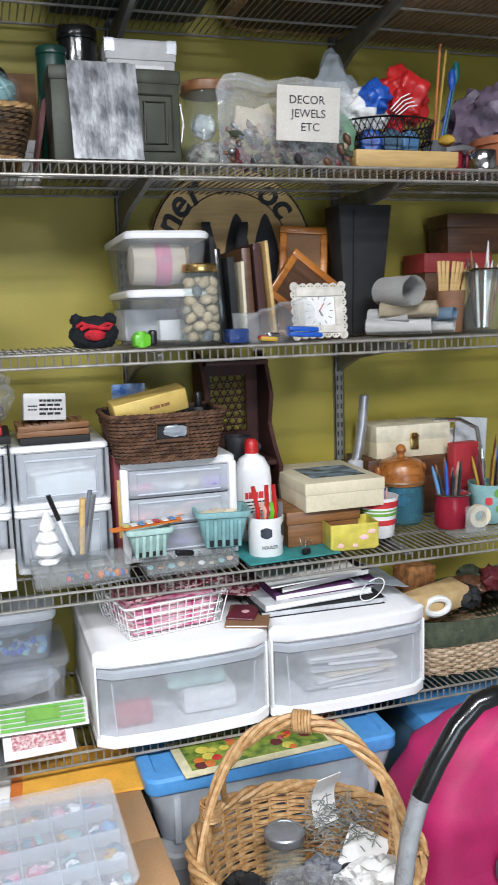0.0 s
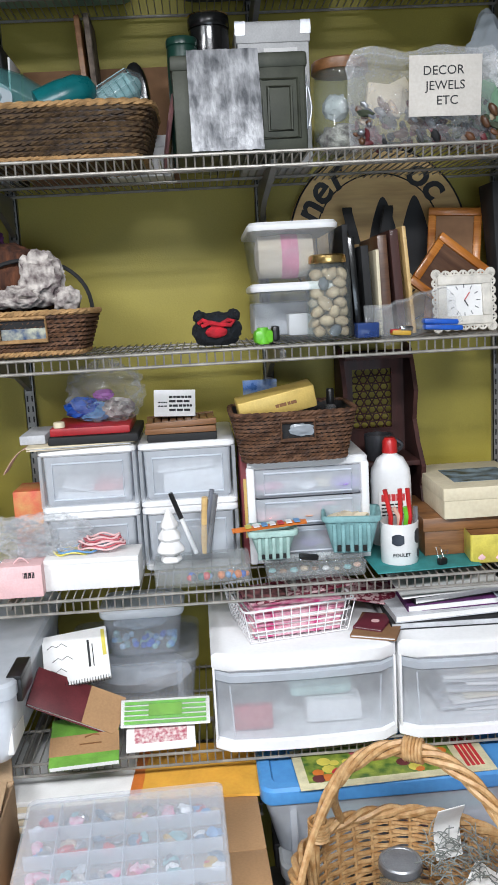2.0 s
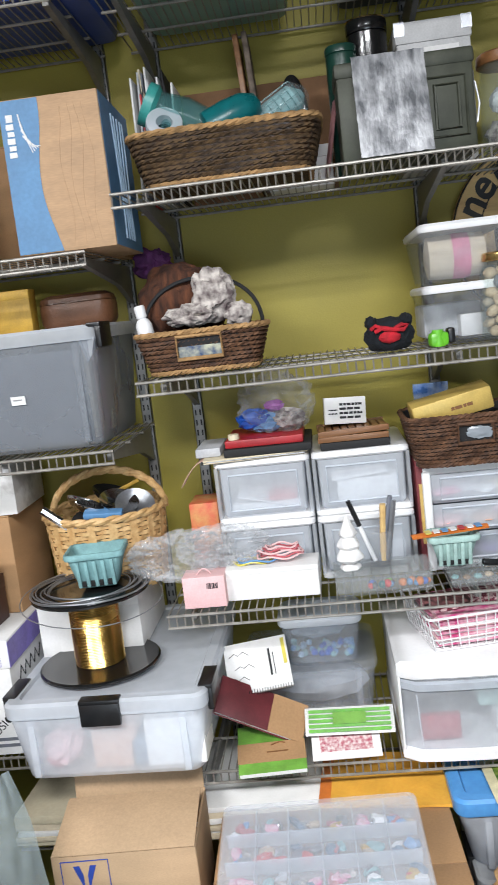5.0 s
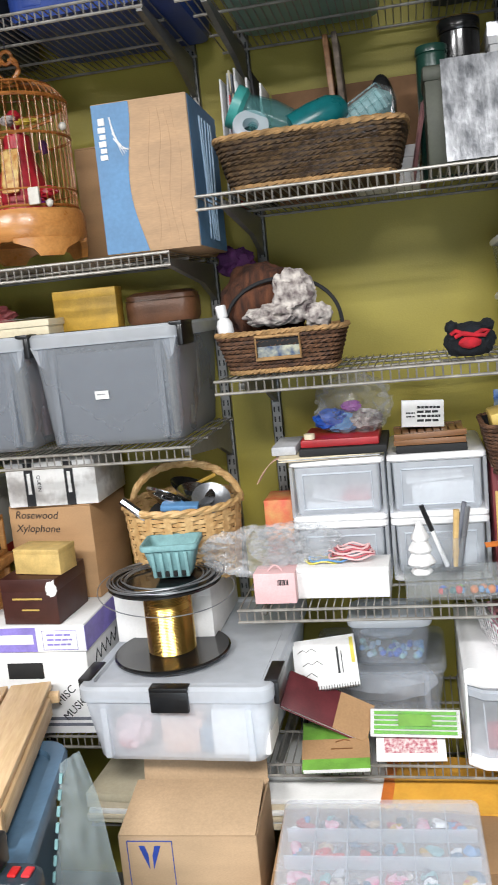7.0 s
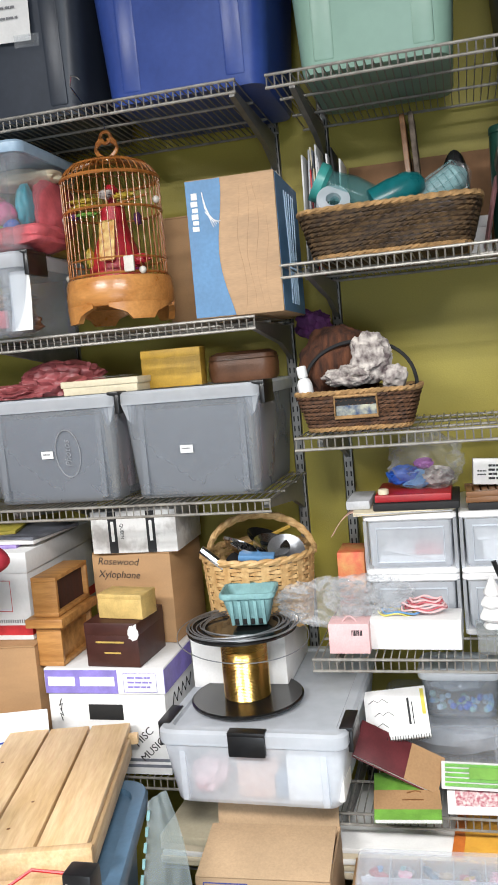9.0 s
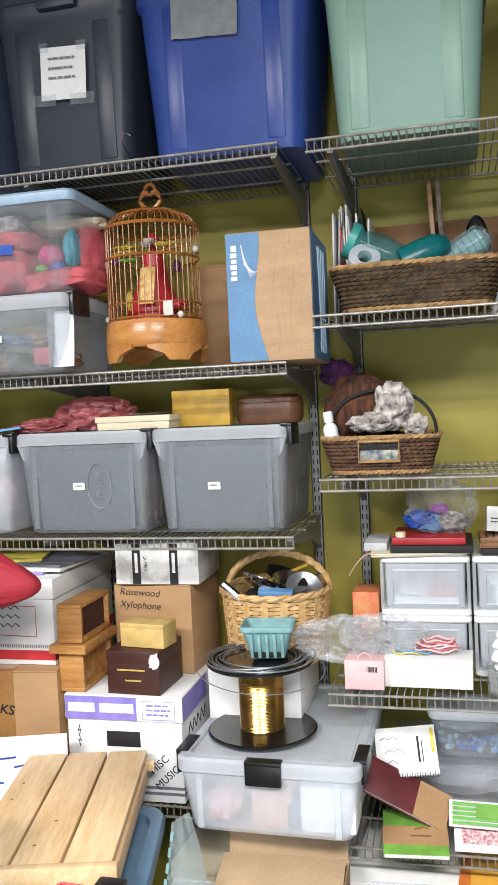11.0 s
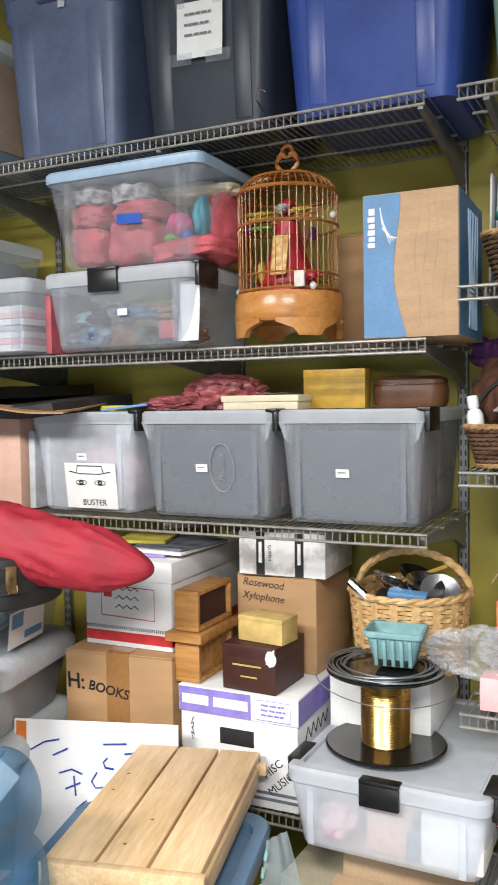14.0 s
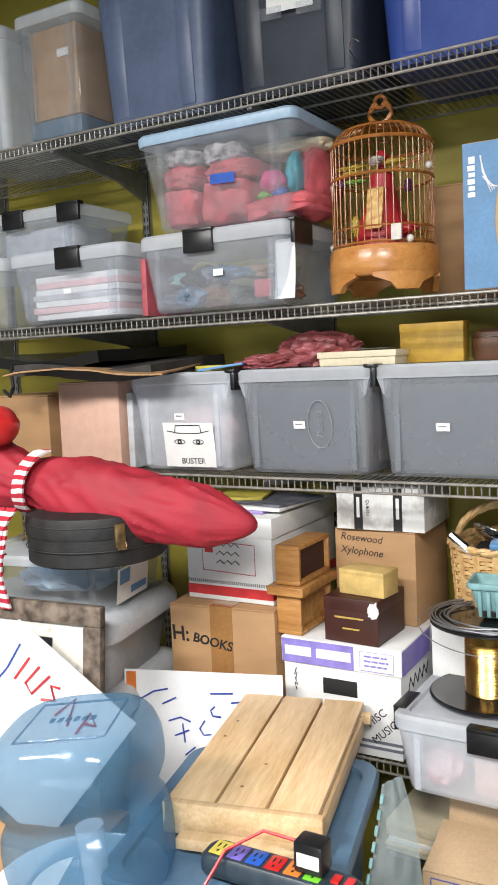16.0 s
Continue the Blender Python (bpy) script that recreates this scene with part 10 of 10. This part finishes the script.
for x, material in ((0.098, RED), (0.12, REDINK)):
    bm = B(); box(bm, x - 0.007, x + 0.007, -0.01, 0.012, 0.033, 0.038, 0.002); part("switch", bm, material, t, "red switch")
t = thing("plug_adapter", "black plug adapter with a white label", "plug adapter", pose(-0.470, 0.965, 0.7875))
bm = B(); box(bm, -0.025, 0.025, -0.02, 0.02, 0, 0.05, 0.005); part("body", bm, BLACK, t)
bm = B(); box(bm, -0.018, 0.02, -0.0208, -0.0198, 0.012, 0.034); part("label_sheet", bm, WHITE, t)
bm = B(); tube(bm, [(-0.50, 0.975, 0.82), (-0.56, 0.97, 0.825), (-0.61, 0.93, 0.80), (-0.63, 0.86, 0.74), (-0.62, 0.80, 0.66)], 0.0028, 6)
solo("red_cable", bm, RED, "thin red charging cable over a power strip", "cable")
carton("cardboard_box", "brown cardboard box under a dark tray", 0.34, 0.26, 0.63, pose(-0.52, 0.62, 0), KRAFT)
bm = B(); lathe(bm, [(0.09, 0), (0.12, 0.02), (0.128, 0.05), (0.13, 0.055), (0.122, 0.052), (0.112, 0.025), (0.08, 0.012)], 36, 0, 0, True, True, 1, 0.7)
solo("brown_dish", bm, mat("brown_glaze", (0.06, 0.025, 0.012), 0.15, 0, 0.2, 20, 0.03, coat=0.5), "glossy dark brown oval dish", "dish", pose(-0.545, 0.79, 0.631))
# tall zip bag
t = thing("padded_film_bag", "tall cloudy plastic bag with a teal zip edge", "plastic bag", pose(-0.405, 1.14, 0.0, 0, 0, 35))
for s, nm in ((-1, "front_film"), (1, "back_film")):
    bm = B(); sheet(bm, 14, 40, lambda u, v: (0.17 * (u - 0.5) * (1 - 0.80 * v ** 2.5) + 0.01 * noise.noise((v * 5, 2, 0)), s * 0.055 * math.sin(u * 3.14) * (1 - v) ** 0.5 + 0.008 * noise.noise((u * 5, v * 9, s)), 0.86 * v + 0.012 * u)); part(nm, bm, clear("cloudy_film", (0.74, 0.84, 0.86), 0.80, 0.2, 0.6, 40, 0.9), t)
bm = B()
for k in range(9):
    tube(bm, [(-0.018 - 0.0055 * k, -0.006, 0.845 - 0.028 * k), (-0.021 - 0.0055 * k, -0.006, 0.829 - 0.028 * k)], 0.0032, 5)
part("zip_edge", bm, TEALP, t, "dashed teal zip edge")
# white lawn sign behind the crate
t = thing("white_sign_board", "white plastic sign board with blue marker strokes", "sign", pose(-0.99, 1.425, 0.40, -4, 0, 17))
bm = B(); box(bm, -0.195, 0.195, 0, 0.004, 0, 0.455, 0.001); part("board", bm, WHITEP, t)
bm = B(); box(bm, -0.19, -0.165, -0.0008, 0, 0.405, 0.45); part("orange_sticker", bm, ORANGE, t, "orange sticker")
STROKES = (((-0.155, 0.385), (-0.12, 0.405), (-0.085, 0.412)), ((-0.10, 0.375), (-0.065, 0.392)), ((-0.085, 0.335), (-0.055, 0.345), (-0.03, 0.335)), ((-0.07, 0.30), (-0.035, 0.315)), ((-0.05, 0.33), (-0.045, 0.285)),
           ((0.02, 0.405), (0.075, 0.408)), ((0.03, 0.375), (0.02, 0.365), (0.025, 0.352), (0.045, 0.35)), ((0.005, 0.34), (-0.008, 0.32), (0.002, 0.305), (0.02, 0.308)), ((0.07, 0.385), (0.105, 0.39)), ((0.075, 0.35), (0.10, 0.34), (0.085, 0.32), (0.11, 0.315)), ((-0.02, 0.275), (-0.045, 0.255)))
for st in STROKES:
    bm = B(); tube(bm, [(x, -0.0012, z) for x, z in st], 0.0022, 4); part("marker_stroke", bm, BLUEINK, t, "blue illegible marker stroke")
lidded_box("floor_box", "plain box under a white sign board", 0.3, 0.2, 0.398, 0.03, pose(-1.02, 1.34, 0, 0, 0, 14), KRAFT)
# grey tubs, clear tub, round case
for z, h, lab in ((0.0, 0.42, "pale grey plastic tub at the bottom of a stack"), (0.4205, 0.40, "pale grey plastic tub with a domed lid"), (0.8205, 0.185, "low pale grey tub with a rounded lid")):
    t = thing("grey_tub", lab, "storage tote", pose(-1.385, 1.235, z, 0, 0, 11), "stacked grey tubs")
    bm = B(); tub(bm, 0.49, 0.40, h - 0.05, 0.025, 0.06, 0.003, 0, 0.2); part("body", bm, GREYTUB, t)
    bm = B(); ring_faces(bm, [rr(0.50, 0.41, 0.06, h - 0.06, 6, 0.2), rr(0.53, 0.44, 0.07, h - 0.055, 6, 0.2), rr(0.53, 0.44, 0.07, h - 0.03, 6, 0.2), rr(0.50, 0.41, 0.06, h - 0.008, 6, 0.2), rr(0.45, 0.36, 0.05, h, 6, 0.2)]); part("lid", bm, GREYTUB, t)
t = clear_tub("clear_storage_box", "clear storage box with a label under a round case", 0.40, 0.33, 0.135, pose(-1.35, 1.28, 1.0065, 0, 0, 11), CLEARP, FROSTLID, 0.02, 0.015, (("front", -0.12),))
bm = B(); box(bm, 0, 0.0008, 0, 0.16, 0, 0.085); lb = part("label_sheet", bm, WHITE, t, "white and blue printed label", pose(0.193, 0.05, 0.015, 0, 6, 0))
bm = B(); box(bm, 0.0008, 0.0016, 0.01, 0.06, 0.045, 0.08); box(bm, 0.0008, 0.0016, 0.07, 0.15, 0.012, 0.03); part("print", bm, SKY, lb)
bm = B(); lump(bm, -1.38, 1.45, 1.06, 0.14, 0.1, 0.04, 0.3, 3, 4, 3)
solo("blue_cloth", bm, PALEBLUE, "pale blue cloth inside a clear box", "cloth")
t = thing("round_case", "round black leather case with brass clasps", "case", pose(-1.21, 1.36, 1.1425, 0, 0, 0) @ Matrix.Diagonal((0.83, 0.83, 1.2, 1)))
LEA = mat("worn_black_leather", (0.022, 0.020, 0.019), 0.6, 0, 0.35, 25.0, 0.4, col2=(0.009, 0.009, 0.009))
bm = B(); lathe(bm, [(0.185, 0), (0.192, 0.004), (0.193, 0.055), (0.19, 0.056)], 64); part("body", bm, LEA, t)
bm = B(); lathe(bm, [(0.1955, 0.054), (0.1965, 0.058), (0.1965, 0.082), (0.192, 0.092), (0.16, 0.1), (0.02, 0.103)], 64); part("lid", bm, LEA, t)
for z in (0.03, 0.075):
    bm = B(); lathe(bm, [(0.1965, z), (0.198, z + 0.0015), (0.1965, z + 0.003)], 64, 0, 0, False, False); part("stitched_seam", bm, LEA, t)
for a in (-32, -150):
    bm = B(); box(bm, -0.014, 0.014, -0.006, 0.004, 0, 0.045, 0.003); tube(bm, [(-0.012, -0.008, 0.01), (-0.012, -0.014, 0.0), (0.012, -0.014, 0.0), (0.012, -0.008, 0.01)], 0.002, 5)
    part("clasp", bm, mat("aged_brass", (0.34, 0.23, 0.10), 0.45, 0.8, 0.25, 60.0), t, "worn brass clasp", pose(0.197 * math.cos(radians(a)), 0.197 * math.sin(radians(a)), 0.036, 0, 0, a + 90))
# red tent sleeve
t = thing("red_sleeve", "long padded red nylon sleeve lying over boxes", "fabric bag", pose(0, 0, 0))
bm = B(); rings = []
A, Bq = Vector((-0.805, 1.405, 1.228)), Vector((-1.62, 1.22, 1.40))
for i in range(141):
    f = i / 140
    c = A.lerp(Bq, f) + Vector((0, 0, -0.018 * math.sin(f * 3.1)))
    r = (0.048 + 0.030 * min(1.0, f / 0.4)) * min(1.0, (0.03 + f * 8) ** 0.5) * (1 - 0.36 * math.exp(-((f - 0.64) / 0.10) ** 2))
    ring = []
    for j in range(60):
        a = 2 * math.pi * j / 60
        k = 1.12 + 0.12 * noise.noise((f * 6, math.cos(a) * 1.3, math.sin(a) * 1.3)) + 0.22 * (0.3 - abs(noise.noise((f * 11 - 1.6 * math.sin(a), math.cos(a) * 1.6 + 4, math.sin(a) * 1.6)))) + 0.06 * (0.3 - abs(noise.noise((f * 26 + 3 * math.sin(a), math.cos(a) * 2, math.sin(a) * 2))))
        ring.append(c + Vector((0.16 * r * math.cos(a) * k, 0.85 * r * math.cos(a) * k, r * math.sin(a) * k)))
    rings.append(ring)
ring_faces(bm, rings[:91]); part("body", bm, REDCLOTH, t)
bm = B(); ring_faces(bm, rings[90:]); part("gathered_end", bm, REDCLOTH, t)
bm = B()
SC = A.lerp(Bq, 0.64)
def scarf_at(u, v):
    a = radians(-75 + 250 * v)
    return (SC.x + 0.034 * (u - 0.5) - 0.045 + 0.09 * v, SC.y - 0.078 * math.sin(a) * 0.92, SC.z - 0.014 - 0.076 * math.cos(a) + 0.003 * noise.noise((u * 5, v * 9, 1)))
def strand_at(x0, x1, z1):
    return lambda u, v: (x0 + (x1 - x0) * v + 0.030 * (u - 0.5) + 0.007 * math.sin(v * 8 + x0 * 90), SC.y - 0.100 - 0.018 * math.sin(v * 2.6), SC.z - 0.06 + (z1 - SC.z + 0.06) * v + 0.003 * noise.noise((u * 5, v * 9, 1)))
STR = bpy.data.materials.new("striped_knit"); STR.use_nodes = True
nd, lk = STR.node_tree.nodes, STR.node_tree.links
tc, wv, rp = nd.new("ShaderNodeTexCoord"), nd.new("ShaderNodeTexWave"), nd.new("ShaderNodeValToRGB")
wv.bands_direction, wv.inputs["Scale"].default_value, wv.inputs["Distortion"].default_value = "Z", 15.0, 2.2
rp.color_ramp.elements[0].color, rp.color_ramp.elements[1].color = (0.45, 0.02, 0.04, 1), (0.75, 0.72, 0.70, 1)
rp.color_ramp.elements[0].position, rp.color_ramp.elements[1].position = 0.45, 0.55
lk.new(tc.outputs["Object"], wv.inputs["Vector"]); lk.new(wv.outputs["Color"], rp.inputs["Fac"]); lk.new(rp.outputs["Color"], nd["Principled BSDF"].inputs["Base Color"])
nd["Principled BSDF"].inputs["Roughness"].default_value = 0.9
t = thing("striped_scarf", "red and white striped knitted scarf tied round a sleeve", "scarf", pose(0, 0, 0))
sheet(bm, 6, 40, scarf_at, 0.006)
part("loop", bm, STR, t)
for x0, x1, z1 in ((SC.x - 0.005, SC.x - 0.010, 1.05), (SC.x + 0.022, SC.x - 0.035, 1.13)):
    bm = B(); sheet(bm, 6, 40, strand_at(x0, x1, z1), 0.006); part("hanging_end", bm, STR, t)
bm = B(); lump(bm, -1.40, 1.24, 1.455, 0.06, 0.06, 0.05, 0.08, 2, 3, 4)
solo("red_hat", bm, RED, "round bright red hat on a nylon sleeve", "hat")
# old mirror frame and a sign leaning on the tubs
t = picture_frame("distressed_frame", "weathered wooden window frame with chipped white paint", 0.34, 0.44, 0.045, 0.022, pose(-1.262, 1.155, 0.63, -5, 1, 8), DRIFT, CHIPPED)
bm = B(); box(bm, -0.02, 0.04, 0.006, 0.010, 0.26, 0.36); part("dark_patch", bm, DARK, t, "bare dark patch")
t = thing("white_yard_sign", "white yard sign with red and blue lettering", "sign", pose(-1.305, 1.085, 0.64, -6, 38, 12))
bm = B(); box(bm, -0.20, 0.14, 0, 0.004, 0.0, 0.36, 0.001); part("board", bm, WHITEP, t)
for k, st in enumerate((((-0.13, 0.25), (-0.13, 0.31)), ((-0.10, 0.31), (-0.105, 0.26), (-0.08, 0.25), (-0.07, 0.31)), ((-0.035, 0.305), (-0.055, 0.295), (-0.03, 0.275), (-0.055, 0.255)), ((-0.01, 0.25), (0.005, 0.31), (0.025, 0.25)), ((0.05, 0.25), (0.05, 0.31), (0.075, 0.295), (0.05, 0.28)))):
    bm = B(); tube(bm, [(x, -0.001, z) for x, z in st], 0.0036, 4); part("red_stroke", bm, REDINK, t, "red painted stroke")
bm = B(); tube(bm, [(-0.165, -0.001, 0.32), (-0.158, -0.001, 0.26), (-0.162, -0.001, 0.20)], 0.0026, 4); part("blue_stroke", bm, BLUEINK, t, "blue painted stroke")
lidded_box("floor_box", "plain box under leaning frames", 0.34, 0.16, 0.6, 0.03, pose(-1.21, 1.06, 0, 0, 0, 8), KRAFT)
bm = B(); box(bm, -0.03, 0.03, 0, 0.02, 0, 1.02, 0.003)
solo("brown_board", bm, OAK, "upright brown wooden board", "board", pose(-1.33, 1.0, 0, -3, 0, 10))
# water jug on a white bucket
t = thing("white_bucket", "white plastic bucket under a water jug", "bucket", pose(-0.85, 0.855, 0))
bm = B(); lathe(bm, [(0.13, 0), (0.135, 0.004), (0.152, 0.70), (0.160, 0.70), (0.160, 0.715), (0.15, 0.718), (0.1, 0.716)], 40); part("body", bm, WHITEP, t)
t = thing("water_jug", "empty blue-tinted plastic water cooler jug", "water jug", pose(-0.825, 0.865, 0.722, 0, -5, 24))
bm = B()
prof = [(0.106, 0.0, 2), (0.124, 0.008, 2.1), (0.134, 0.028, 2.2), (0.138, 0.06, 2.3), (0.138, 0.105, 2.4), (0.133, 0.125, 2.5), (0.121, 0.140, 2.6), (0.118, 0.150, 2.7), (0.124, 0.165, 2.9), (0.133, 0.182, 3.1), (0.135, 0.21, 3.3), (0.132, 0.238, 3.4), (0.124, 0.262, 3.4), (0.112, 0.280, 3.2), (0.098, 0.288, 3.0), (0.09, 0.284, 3.0), (0.02, 0.282, 2.5)]
def jug_ring(r, z, p, inset=0.0):
    out = []
    for i in range(56):
        a = 2 * math.pi * i / 56
        c, s = math.cos(a), math.sin(a)
        k = (abs(c) ** p + abs(s) ** p) ** (-1 / p)
        dent = 0.034 * math.exp(-((a - 5.75) / 0.28) ** 2) * math.exp(-((z - 0.16) / 0.05) ** 2)
        out.append(((r - inset - dent) * k * c, (r - inset - dent) * k * s, z))
    return out
dense = [tuple(a + (b - a) * k / 3 for a, b in zip(q0, q1)) for q0, q1 in zip(prof, prof[1:]) for k in range(3)] + [prof[-1]]
soft = [dense[0]] + [tuple((a + 2 * b + c) / 4 for a, b, c in zip(*w3)) for w3 in zip(dense, dense[1:], dense[2:])] + [dense[-1]]
ring_faces(bm, [jug_ring(*q) for q in soft]); bd = part("body", bm, JUG, t)
bm = B(); lathe(bm, [(0.022, 0.004), (0.022, 0.07), (0.024, 0.075), (0.024, 0.10)], 20); part("spout", bm, FROSTLID, bd, "pale plastic spout")
bm = B()
for k in range(6):
    box(bm, -0.04 + 0.014 * k, -0.031 + 0.014 * k, -0.006, 0.010, 0.2825, 0.2845, 0.001)
tube(bm, [(0.075 * c, 0.075 * s, 0.2825) for c, s in ((-1, -1), (1, -1), (1, 1), (-1, 1))], 0.002, 5, True)
part("embossing", bm, JUG, bd, "embossed illegible mark")
